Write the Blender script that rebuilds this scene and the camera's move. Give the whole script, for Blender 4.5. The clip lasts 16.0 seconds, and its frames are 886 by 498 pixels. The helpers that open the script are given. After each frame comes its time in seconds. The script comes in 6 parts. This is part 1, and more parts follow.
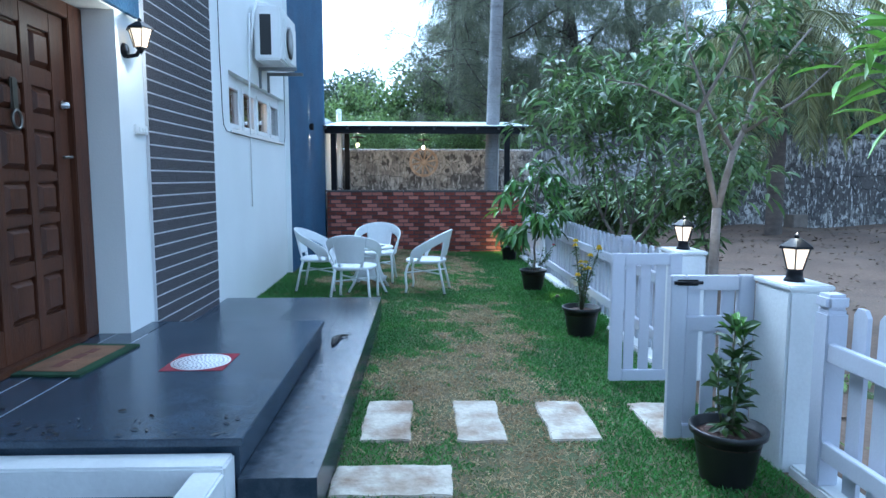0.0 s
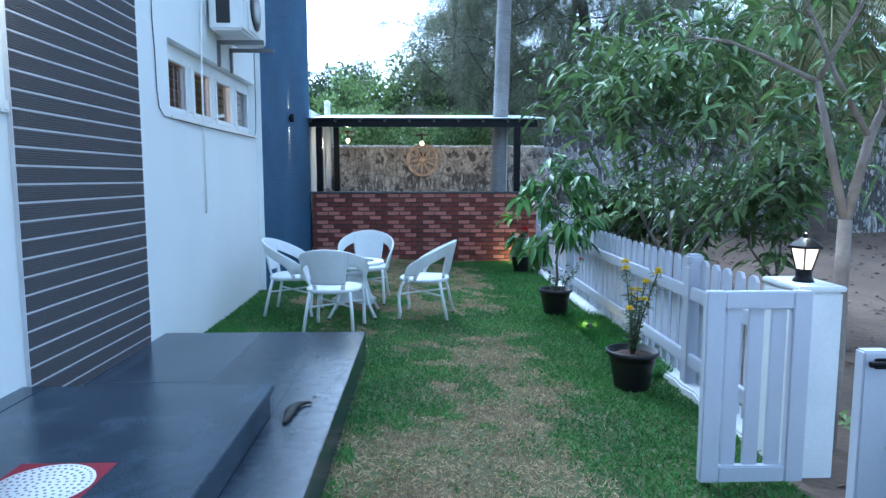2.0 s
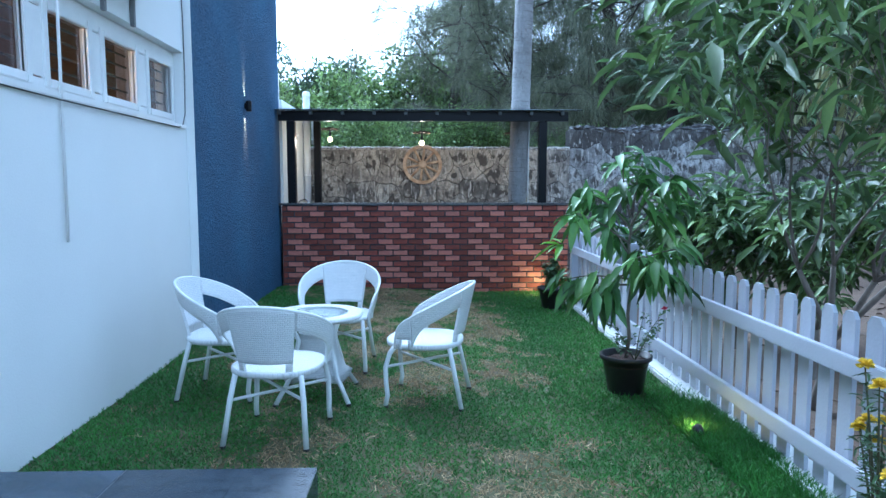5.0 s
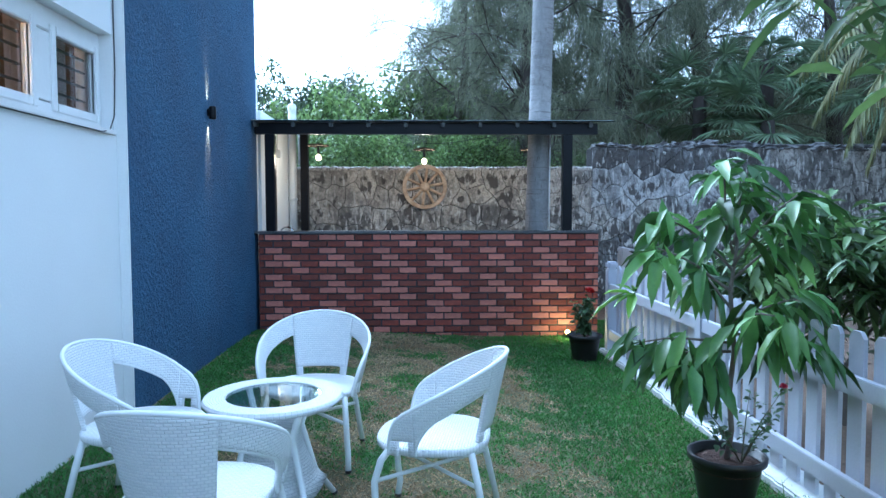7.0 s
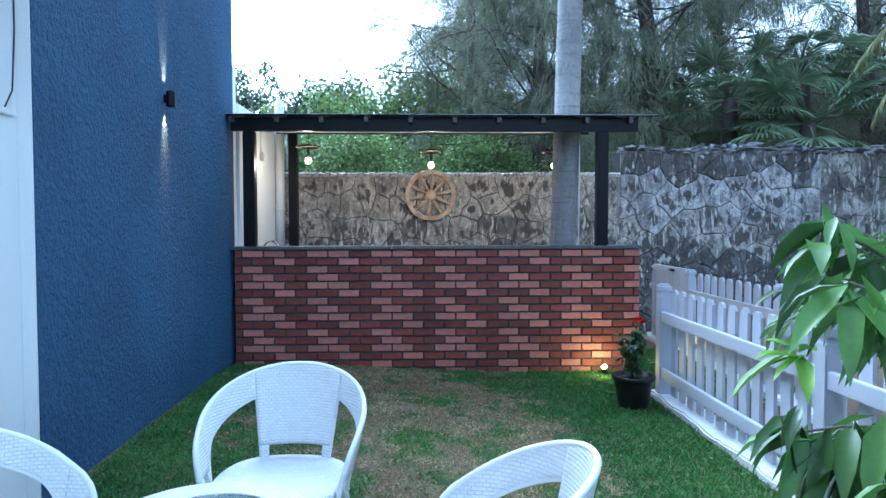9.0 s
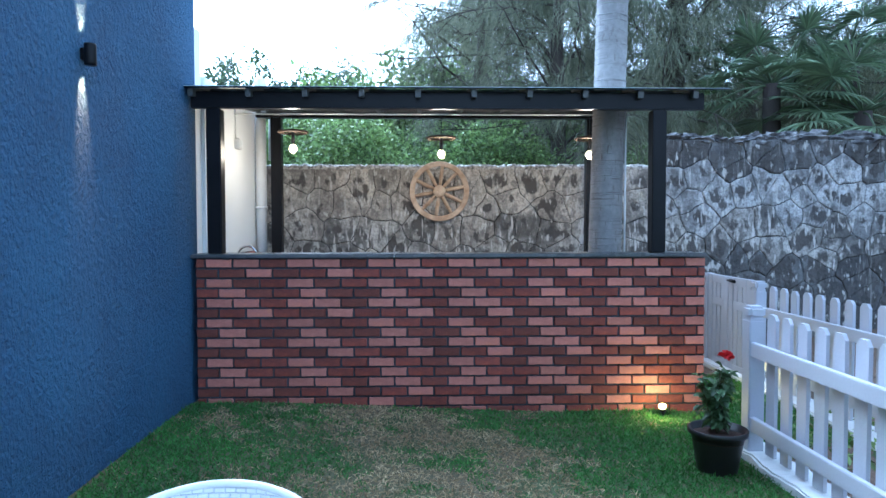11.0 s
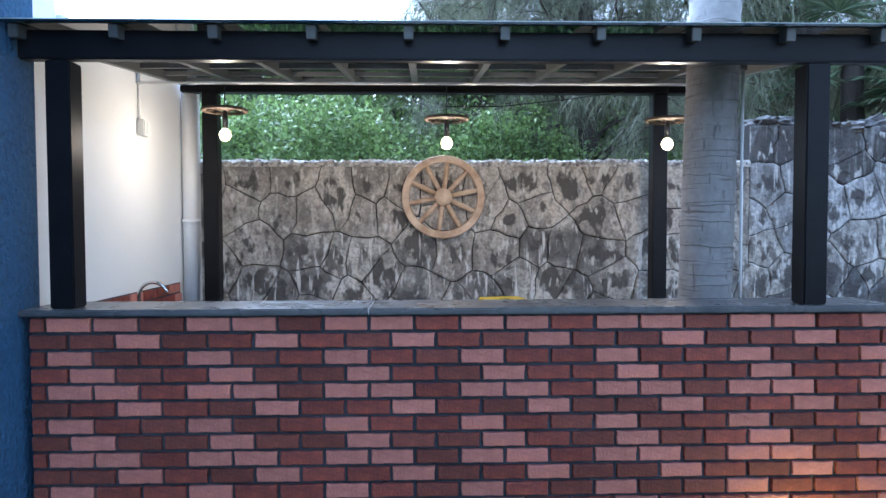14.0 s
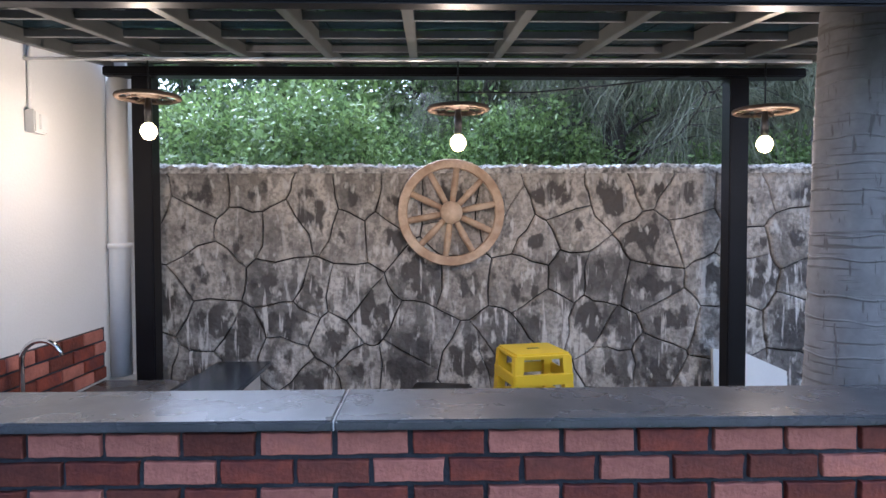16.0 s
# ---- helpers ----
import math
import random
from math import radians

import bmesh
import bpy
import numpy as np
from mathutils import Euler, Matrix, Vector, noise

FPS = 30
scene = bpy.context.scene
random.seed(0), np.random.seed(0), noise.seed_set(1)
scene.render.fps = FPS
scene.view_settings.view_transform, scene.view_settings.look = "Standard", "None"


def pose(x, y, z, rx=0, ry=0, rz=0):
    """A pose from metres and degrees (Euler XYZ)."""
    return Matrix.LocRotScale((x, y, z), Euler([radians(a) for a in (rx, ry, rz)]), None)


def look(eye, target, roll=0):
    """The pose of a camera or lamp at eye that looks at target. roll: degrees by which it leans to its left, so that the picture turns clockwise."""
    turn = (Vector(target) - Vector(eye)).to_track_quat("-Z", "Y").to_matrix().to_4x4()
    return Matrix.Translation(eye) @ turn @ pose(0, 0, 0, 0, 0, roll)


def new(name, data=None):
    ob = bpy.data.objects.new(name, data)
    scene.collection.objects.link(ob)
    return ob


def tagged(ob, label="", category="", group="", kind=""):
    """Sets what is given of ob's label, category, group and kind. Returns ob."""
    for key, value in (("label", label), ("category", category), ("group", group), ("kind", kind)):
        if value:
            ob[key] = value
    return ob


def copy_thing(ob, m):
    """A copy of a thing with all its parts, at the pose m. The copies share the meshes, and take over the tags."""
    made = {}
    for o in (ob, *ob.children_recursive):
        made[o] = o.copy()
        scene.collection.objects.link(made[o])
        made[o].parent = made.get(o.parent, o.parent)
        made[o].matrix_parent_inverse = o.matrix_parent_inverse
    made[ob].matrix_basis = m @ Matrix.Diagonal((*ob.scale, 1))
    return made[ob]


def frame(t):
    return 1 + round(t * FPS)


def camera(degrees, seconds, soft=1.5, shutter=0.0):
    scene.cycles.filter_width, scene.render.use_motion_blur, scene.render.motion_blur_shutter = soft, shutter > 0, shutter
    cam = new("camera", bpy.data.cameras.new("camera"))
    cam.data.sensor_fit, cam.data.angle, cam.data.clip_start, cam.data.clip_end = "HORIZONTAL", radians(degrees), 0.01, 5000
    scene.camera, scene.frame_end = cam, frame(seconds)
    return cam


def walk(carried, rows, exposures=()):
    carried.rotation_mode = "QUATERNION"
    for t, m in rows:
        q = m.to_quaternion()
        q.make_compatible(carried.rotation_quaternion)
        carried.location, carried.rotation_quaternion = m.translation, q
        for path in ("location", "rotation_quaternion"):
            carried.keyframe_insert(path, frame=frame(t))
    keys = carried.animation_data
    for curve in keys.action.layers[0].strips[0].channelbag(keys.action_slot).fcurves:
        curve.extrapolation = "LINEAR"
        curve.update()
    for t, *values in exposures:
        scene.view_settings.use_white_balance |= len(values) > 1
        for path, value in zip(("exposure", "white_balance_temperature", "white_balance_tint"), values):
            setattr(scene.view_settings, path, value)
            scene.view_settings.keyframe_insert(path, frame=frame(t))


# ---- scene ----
cam = camera(68.7, 16.0)
METRES, EYE, TILT, LEAN, TURN = 10.9, 1.43, 0.0, 0.0, -1.7
ROWS = [
    (0.0, 0.0, 0.0, 0.0, 0.0, -6.24, -0.04),
    (0.5, -0.0018, 0.0321, -0.0003, -0.01, -6.23, -0.06),
    (1.0, -0.0028, 0.0666, -0.0006, -0.01, -6.24, -0.06),
    (1.5, -0.0016, 0.103, -0.0005, -0.01, -6.23, -0.03),
    (2.0, -0.002, 0.1407, -0.0008, -0.01, -6.23, 0.01),
    (2.5, -0.0036, 0.178, -0.0009, -0.01, -6.21, 0.03),
    (3.0, -0.0047, 0.2151, -0.0005, -0.01, -6.21, 0.01),
    (3.5, -0.0053, 0.2525, -0.0006, -0.01, -6.19, 0.02),
    (6.0, -0.0115, 0.4226, -0.0028, -0.0, -4.44, 0.07),
    (6.5, -0.0132, 0.4538, -0.0031, -0.0, -3.8, 0.11),
    (7.0, -0.0158, 0.4841, -0.0034, -0.01, -3.14, 0.12),
    (7.5, -0.0197, 0.5127, -0.0035, -0.03, -2.57, 0.12),
    (8.0, -0.0232, 0.5398, -0.0037, -0.05, -2.14, 0.11),
    (8.5, -0.0252, 0.5657, -0.0038, -0.06, -2.04, 0.13),
    (9.0, -0.0266, 0.5918, -0.0041, -0.07, -2.02, 0.12),
    (11.5, -0.0381, 0.7368, -0.0012, 0.01, -2.06, 0.09),
    (12.0, -0.0389, 0.7666, 0.0002, 0.01, -2.07, 0.1),
    (12.5, -0.0385, 0.797, 0.0022, 0.05, -2.08, 0.1),
    (13.0, -0.0382, 0.8277, 0.0052, 0.06, -2.07, 0.12),
    (13.5, -0.0388, 0.8591, 0.0088, 0.11, -2.03, 0.15),
    (14.0, -0.0395, 0.891, 0.0116, 0.12, -2.05, 0.15),
    (14.5, -0.0432, 0.921, 0.0144, 0.16, -2.0, 0.14),
    (15.0, -0.0444, 0.9484, 0.0181, 0.2, -2.02, 0.14),
    (15.5, -0.044, 0.9739, 0.0217, 0.24, -1.98, 0.17),
    (16.0, -0.043, 0.9968, 0.0246, 0.29, -1.98, 0.15),
]
EXPOSURES = [(0.0, 1.96, 4450, 0), (3.7, 2.08, 4400, 0), (7.0, 2.12, 4430, 0), (9.5, 2.26, 4450, 0), (12.5, 2.5, 4450, 4), (14.5, 2.45, 4650, 8), (16.0, 2.3, 4850, 13)]
walk(cam, [(t, pose(0, 0, EYE, TILT, LEAN, TURN) @ pose(METRES * x, METRES * y, METRES * z, 90 + pitch, roll, yaw)) for t, x, y, z, yaw, pitch, roll in ROWS], EXPOSURES)

# ---- world, sun, exposure ----
world = bpy.data.worlds.new("dusk_sky")
scene.world = world
world.use_nodes = True
wn = world.node_tree
sky = wn.nodes.new("ShaderNodeTexSky")
sky.sky_type = "NISHITA"
sky.sun_disc = False
sky.sun_elevation, sky.sun_rotation = radians(48), radians(-25)
sky.air_density, sky.dust_density, sky.ozone_density = 1.0, 3.5, 1.5
cloud = wn.nodes.new("ShaderNodeHueSaturation")  # overcast: the sky's colour is mostly washed out
cloud.inputs["Saturation"].default_value = 0.32
wn.links.new(sky.outputs[0], cloud.inputs["Color"])
wn.links.new(cloud.outputs[0], wn.nodes["Background"].inputs[0])
wn.nodes["Background"].inputs[1].default_value = 0.15
sun = new("sun", bpy.data.lights.new("sun", "SUN"))
sun.data.energy, sun.data.angle, sun.data.color = 0.25, radians(40), (1.0, 0.95, 0.9)
sun.matrix_world = look((0, 0, 0), (0.28, -0.60, -0.75))


def lamp(name, place, watts, colour=(1.0, 0.80, 0.55), size=0.02, spot=0, aim=None):
    data = bpy.data.lights.new(name, "SPOT" if spot else "POINT")
    data.energy, data.color, data.shadow_soft_size = watts, colour, size
    ob = new(name, data)
    if spot:
        data.spot_size, data.spot_blend = radians(spot), 0.8
        ob.matrix_world = look(place, aim)
    else:
        ob.location = place
    return ob


# ---- materials ----
def mat(name, colour, rough=0.6, metal=0.0, vary=0.12, scale=6.0, bump=0.15, fine=60.0, second=None, mix=0.5, spec=0.5, rand=0.0, island=0.0, stretch=(1, 1, 1), coat=0.0, dist=0.01):
    m = bpy.data.materials.new(name)
    m.use_nodes = True
    n, l = m.node_tree.nodes, m.node_tree.links
    p = n["Principled BSDF"]
    p.inputs["Roughness"].default_value, p.inputs["Metallic"].default_value = rough, metal
    p.inputs["Specular IOR Level"].default_value = spec
    p.inputs["Coat Weight"].default_value = coat
    co = n.new("ShaderNodeTexCoord")
    mp = n.new("ShaderNodeMapping")
    mp.inputs["Scale"].default_value = stretch
    l.new(co.outputs["Object"], mp.inputs[0])
    big, small = n.new("ShaderNodeTexNoise"), n.new("ShaderNodeTexNoise")
    big.inputs["Scale"].default_value, small.inputs["Scale"].default_value = scale, fine
    big.inputs["Detail"].default_value, small.inputs["Detail"].default_value = 5, 3
    l.new(mp.outputs[0], big.inputs["Vector"]), l.new(mp.outputs[0], small.inputs["Vector"])
    ramp = n.new("ShaderNodeMix")
    ramp.data_type = "RGBA"
    dark = tuple(c * (1 - vary) for c in colour)
    ramp.inputs["A"].default_value = (*(second or dark), 1)
    ramp.inputs["B"].default_value = (*colour, 1)
    rng = n.new("ShaderNodeMapRange")
    rng.inputs["From Min"].default_value, rng.inputs["From Max"].default_value = mix - 0.15, mix + 0.15
    l.new(big.outputs["Fac"], rng.inputs["Value"]), l.new(rng.outputs[0], ramp.inputs["Factor"])
    hsv = n.new("ShaderNodeHueSaturation")
    l.new(ramp.outputs["Result"], hsv.inputs["Color"])
    val = n.new("ShaderNodeMath")
    val.operation = "MULTIPLY_ADD"
    l.new(small.outputs["Fac"], val.inputs[0])
    val.inputs[1].default_value, val.inputs[2].default_value = vary * 1.6, 1 - vary * 0.8
    out = val
    if rand or island:
        src = n.new("ShaderNodeObjectInfo").outputs["Random"] if rand else n.new("ShaderNodeNewGeometry").outputs["Random Per Island"]
        more = n.new("ShaderNodeMath")
        more.operation = "MULTIPLY_ADD"
        l.new(src, more.inputs[0])
        k = rand or island
        more.inputs[1].default_value, more.inputs[2].default_value = 2 * k, 1 - k
        out = n.new("ShaderNodeMath")
        out.operation = "MULTIPLY"
        l.new(val.outputs[0], out.inputs[0]), l.new(more.outputs[0], out.inputs[1])
    l.new(out.outputs[0], hsv.inputs["Value"])
    l.new(hsv.outputs[0], p.inputs["Base Color"])
    rg = n.new("ShaderNodeMath")
    rg.operation = "MULTIPLY_ADD"
    l.new(big.outputs["Fac"], rg.inputs[0])
    rg.inputs[1].default_value, rg.inputs[2].default_value = 0.2, max(rough - 0.1, 0.02)
    l.new(rg.outputs[0], p.inputs["Roughness"])
    if bump:
        b = n.new("ShaderNodeBump")
        b.inputs["Strength"].default_value, b.inputs["Distance"].default_value = bump, dist
        l.new(small.outputs["Fac"], b.inputs["Height"]), l.new(b.outputs[0], p.inputs["Normal"])
    return m


def glow(name, colour, strength):
    m = bpy.data.materials.new(name)
    m.use_nodes = True
    p = m.node_tree.nodes["Principled BSDF"]
    p.inputs["Base Color"].default_value = (*colour, 1)
    p.inputs["Emission Color"].default_value = (*colour, 1)
    p.inputs["Emission Strength"].default_value = strength
    return m


def clear(name, tint=(1, 1, 1), rough=0.02, weight=1.0):
    m = bpy.data.materials.new(name)
    m.use_nodes = True
    p = m.node_tree.nodes["Principled BSDF"]
    p.inputs["Base Color"].default_value = (*tint, 1)
    p.inputs["Roughness"].default_value, p.inputs["Transmission Weight"].default_value = rough, weight
    p.inputs["IOR"].default_value = 1.45
    return m


WHITE = mat("white_paint", (0.80, 0.81, 0.80), 0.7, vary=0.05, scale=1.2, bump=0.12, fine=90)
BLUE = mat("blue_textured_paint", (0.050, 0.122, 0.235), 0.85, vary=0.5, scale=1.6, bump=1.0, fine=41, dist=0.05, stretch=(1, 1, 0.75), second=(0.036, 0.090, 0.185))
for node in BLUE.node_tree.nodes:
    if node.type == "TEX_NOISE" and node.inputs["Scale"].default_value > 40:
        node.inputs["Detail"].default_value, node.inputs["Roughness"].default_value = 4, 0.62
CLAD = mat("grey_cladding", (0.085, 0.08, 0.09), 0.6, vary=0.25, scale=3, bump=0.5, fine=40, stretch=(8, 1, 40))
GROUT = mat("pale_joint", (0.6, 0.6, 0.62), 0.8, vary=0.1)
WETSTONE = mat("wet_black_granite", (0.026, 0.036, 0.052), 0.14, vary=0.3, scale=14, bump=0.2, fine=120, second=(0.05, 0.062, 0.08), spec=0.3)
GRANITE = mat("black_granite", (0.028, 0.042, 0.064), 0.18, vary=0.6, scale=4, bump=0.07, fine=110, second=(0.055, 0.074, 0.105))
COUNTER = mat("grey_stone_worktop", (0.062, 0.064, 0.070), 0.28, vary=0.35, scale=5, bump=0.05, fine=150, second=(0.115, 0.115, 0.12))
DOORWOOD = mat("dark_door_wood", (0.095, 0.038, 0.019), 0.42, spec=0.3, vary=0.4, scale=3, bump=0.25, fine=35, stretch=(6, 6, 0.7), second=(0.055, 0.021, 0.011))
FENCE = mat("white_fence_paint", (0.48, 0.495, 0.56), 0.5, vary=0.05, scale=3, bump=0.1, fine=70, rand=0.03)
PLASTER = mat("rough_white_plaster", (0.68, 0.69, 0.69), 0.85, vary=0.10, scale=4, bump=0.14, fine=50)
STEEL = mat("black_painted_steel", (0.010, 0.010, 0.012), 0.36, vary=0.2, bump=0.05, spec=0.14)
RAFTER = mat("dark_grey_steel", (0.085, 0.09, 0.088), 0.4, vary=0.2, bump=0.05)
PURLIN = mat("grey_steel", (0.16, 0.165, 0.17), 0.4, vary=0.2, bump=0.05)
RATTAN = mat("white_rattan", (0.80, 0.82, 0.82), 0.5, vary=0.06, bump=0.1)
TUBE = mat("white_enamel", (0.78, 0.80, 0.80), 0.35, vary=0.04, bump=0.0)
BRICKD = mat("red_brown_brick", (0.255, 0.070, 0.043), 0.75, vary=0.34, scale=13, bump=0.5, fine=70, rand=0.22, second=(0.145, 0.046, 0.040), spec=0.25)
BRICKP = mat("purple_brown_brick", (0.20, 0.063, 0.042), 0.78, vary=0.35, scale=12, bump=0.5, fine=70, rand=0.22, second=(0.125, 0.045, 0.036), spec=0.25)
BRICKL = mat("pink_brick", (0.48, 0.20, 0.148), 0.78, vary=0.2, scale=14, bump=0.5, fine=70, rand=0.12, second=(0.36, 0.145, 0.112), spec=0.25)
BRICKO = mat("salmon_brick", (0.52, 0.20, 0.135), 0.78, vary=0.22, scale=12, bump=0.5, fine=70, rand=0.10, second=(0.40, 0.165, 0.135), spec=0.25)
MORTAR = mat("dark_mortar", (0.058, 0.066, 0.082), 0.9, vary=0.4, scale=4, bump=0.6)
SLABSTONE = mat("pale_paving_stone", (0.47, 0.43, 0.36), 0.85, vary=0.28, scale=5, bump=0.5, fine=40, second=(0.20, 0.135, 0.085), mix=0.45)
SOIL = mat("brown_soil", (0.150, 0.103, 0.072), 0.95, vary=0.4, scale=1.5, bump=1.0, fine=25, second=(0.098, 0.068, 0.048))
POT = mat("black_plastic_pot", (0.012, 0.012, 0.013), 0.4, vary=0.2, bump=0.05)
POTSOIL = mat("pot_soil", (0.075, 0.04, 0.028), 0.95, vary=0.4, scale=20, bump=1.0, fine=80)
BARK = mat("grey_bark", (0.19, 0.165, 0.14), 0.9, vary=0.35, scale=6, bump=0.8, fine=40, stretch=(1, 1, 0.4))
DARKBARK = mat("dark_bark", (0.075, 0.06, 0.05), 0.9, vary=0.4, scale=6, bump=0.8, fine=30, stretch=(1, 1, 0.3))
PVC = mat("white_pvc", (0.78, 0.78, 0.77), 0.4, vary=0.05, bump=0.0)
BLACKCABLE = mat("black_cable", (0.015, 0.015, 0.016), 0.5, bump=0.0)
CHROME = mat("chrome", (0.75, 0.75, 0.76), 0.12, metal=1.0, vary=0.05, bump=0.0)
BRASS = mat("dull_metal", (0.20, 0.19, 0.17), 0.35, metal=0.9, vary=0.2, bump=0.05)
WHEELWOOD = mat("pale_carved_wood", (0.62, 0.48, 0.34), 0.7, vary=0.25, scale=8, bump=0.4, fine=50, second=(0.40, 0.27, 0.17))
RUSTIC = mat("rustic_lamp_wood", (0.11, 0.075, 0.048), 0.7, vary=0.3, bump=0.3)
YELLOW = mat("yellow_plastic", (0.80, 0.58, 0.01), 0.4, vary=0.06, bump=0.02)
REDPLASTIC = mat("red_plastic", (0.45, 0.02, 0.03), 0.4, vary=0.06, bump=0.02)
BLACKPLASTIC = mat("black_plastic", (0.015, 0.015, 0.016), 0.35, vary=0.1, bump=0.02)
ROOFGLASS = clear("dark_tinted_glass", (0.022, 0.052, 0.075), 0.03, 0.55)
GLASS = clear("window_glass", (0.9, 0.93, 0.93), 0.01)
TABLEGLASS = clear("table_glass", (0.8, 0.88, 0.88), 0.01)
BULB = glow("lit_bulb", (1.0, 0.74, 0.34), 2.0)
LANTERN = glow("lit_lantern_glass", (1.0, 0.70, 0.38), 0.45)
SPIKE = glow("lit_spot_lens", (1.0, 0.74, 0.16), 0.5)
ROOM = mat("warm_room_wall", (0.60, 0.38, 0.20), 0.8, vary=0.15)
CURTAIN = mat("pale_curtain", (0.55, 0.45, 0.42), 0.9, vary=0.2, bump=0.3)


# ---- mesh helpers ----
def box(bm, x0, x1, y0, y1, z0, z1, bevel=0.0):
    t = bmesh.new()
    bmesh.ops.create_cube(t, size=1)
    for v in t.verts:
        v.co = ((x0 + x1) / 2 + v.co.x * (x1 - x0), (y0 + y1) / 2 + v.co.y * (y1 - y0), (z0 + z1) / 2 + v.co.z * (z1 - z0))
    if bevel:
        bmesh.ops.bevel(t, geom=t.edges, offset=bevel, segments=2, affect="EDGES")
    merge(bm, t)
    return bm


def merge(bm, t, m=None):
    if m is not None:
        t.transform(m)
    me = bpy.data.meshes.new("tmp")
    t.to_mesh(me)
    t.free()
    bm.from_mesh(me)
    bpy.data.meshes.remove(me)


def cube(x0, x1, y0, y1, z0, z1, bevel=0.0):
    return box(bmesh.new(), x0, x1, y0, y1, z0, z1, bevel)


def tube(bm, pts, radii, sides=8, cap=True):
    pts = [Vector(p) for p in pts]
    radii = radii if hasattr(radii, "__len__") else [radii] * len(pts)
    rings, side = [], None
    for i, p in enumerate(pts):
        d = (pts[min(i + 1, len(pts) - 1)] - pts[max(i - 1, 0)]).normalized()
        if side is None:
            side = d.orthogonal().normalized()
        side = (side - d * side.dot(d)).normalized()
        up = d.cross(side)
        rings.append([bm.verts.new(p + radii[i] * (math.cos(a) * side + math.sin(a) * up)) for a in (2 * math.pi * k / sides for k in range(sides))])
    for a, b in zip(rings, rings[1:]):
        for k in range(sides):
            bm.faces.new((a[k], a[(k + 1) % sides], b[(k + 1) % sides], b[k])).smooth = True
    if cap:
        bm.faces.new(rings[0][::-1]), bm.faces.new(rings[-1])
    return bm


def lathe(bm, profile, sides=32, centre=(0, 0, 0)):
    rings = []
    for r, z in profile:
        rings.append([bm.verts.new((centre[0] + r * math.cos(a), centre[1] + r * math.sin(a), centre[2] + z)) for a in (2 * math.pi * k / sides for k in range(sides))])
    for a, b in zip(rings, rings[1:]):
        for k in range(sides):
            bm.faces.new((a[k], a[(k + 1) % sides], b[(k + 1) % sides], b[k])).smooth = True
    bm.faces.new(rings[0][::-1]), bm.faces.new(rings[-1])
    return bm


def link(name, bm, material, parent=None, label=""):
    bmesh.ops.recalc_face_normals(bm, faces=bm.faces)
    me = bpy.data.meshes.new(name)
    bm.to_mesh(me)
    bm.free()
    me.materials.append(material)
    ob = new(name, me)
    ob.parent = parent
    if label:
        ob["label"] = label
    return ob


def part(name, bm, material, parent, label=""):
    return link(name, bm, material, parent, label)


def structure(name, bm, material, label, category):
    return tagged(link(name, bm, material), label, category, kind="structure")


def thing(name, label, category, group="", at=(0, 0, 0), turn=0):
    ob = new(name)
    ob.empty_display_size = 0.1
    ob.matrix_basis = pose(*at, 0, 0, turn)
    return tagged(ob, label, category, group)


def piece(name, me, parent, m):
    ob = new(name, me)
    ob.parent = parent
    ob.matrix_basis = m
    return ob


def from_arrays(name, verts, faces, material, parent=None, smooth=False):
    me = bpy.data.meshes.new(name)
    verts, faces = np.asarray(verts, np.float32), np.asarray(faces, np.int32)
    k = faces.shape[1]
    me.vertices.add(len(verts)), me.loops.add(faces.size), me.polygons.add(len(faces))
    me.vertices.foreach_set("co", verts.ravel())
    me.loops.foreach_set("vertex_index", faces.ravel())
    me.polygons.foreach_set("loop_start", np.arange(len(faces), dtype=np.int32) * k)
    if smooth:
        me.polygons.foreach_set("use_smooth", np.ones(len(faces), bool))
    me.update(calc_edges=True)
    me.materials.append(material)
    ob = new(name, me)
    ob.parent = parent
    return ob


# ---- ground and lawn ----
def soft(a, b, v):
    t = np.clip((v - a) / (b - a), 0, 1)
    return t * t * (3 - 2 * t)


def lawn_height(x, y):
    return 0.09 * soft(7.5, 12.0, y) * soft(1.0, -1.6, x)


def ground_height(x, y):
    yard = 0.30 * soft(2.6, 8.0, x) * soft(6.0, 14.0, y) + 0.05 * soft(2.2, 4, x)
    yard += 0.035 * soft(2.2, 4, x) * (np.sin(2.1 * x + 0.7 * y) + np.sin(1.3 * y - 0.9 * x))
    return np.where(x < 2.1, lawn_height(x, y), yard) - 0.012


xs = np.concatenate([[-800, -200, -60, -20, -8], np.arange(-4, 14.1, 0.3), [18, 25, 60, 200, 800]])
ys = np.concatenate([[-800, -200, -60, -20, -6], np.arange(-2, 18.1, 0.3), [22, 30, 60, 200, 1500]])
gx, gy = np.meshgrid(xs, ys)
gv = np.stack([gx, gy, ground_height(gx, gy)], -1).reshape(-1, 3)
nx, ny = len(xs), len(ys)
gi = np.arange(nx * ny).reshape(ny, nx)
gf = np.stack([gi[:-1, :-1], gi[:-1, 1:], gi[1:, 1:], gi[1:, :-1]], -1).reshape(-1, 4)
ground = from_arrays("ground", gv, gf, SOIL, smooth=True)
tagged(ground, "bare brown trodden soil of the yard", "ground", kind="structure")
xs, ys = np.linspace(-2.0, 1.76, 40), np.linspace(1.0, 12.57, 110)
gx, gy = np.meshgrid(xs, ys)
gv = np.stack([gx, gy, lawn_height(gx, gy) - 0.004], -1).reshape(-1, 3)
gi = np.arange(40 * 110).reshape(110, 40)
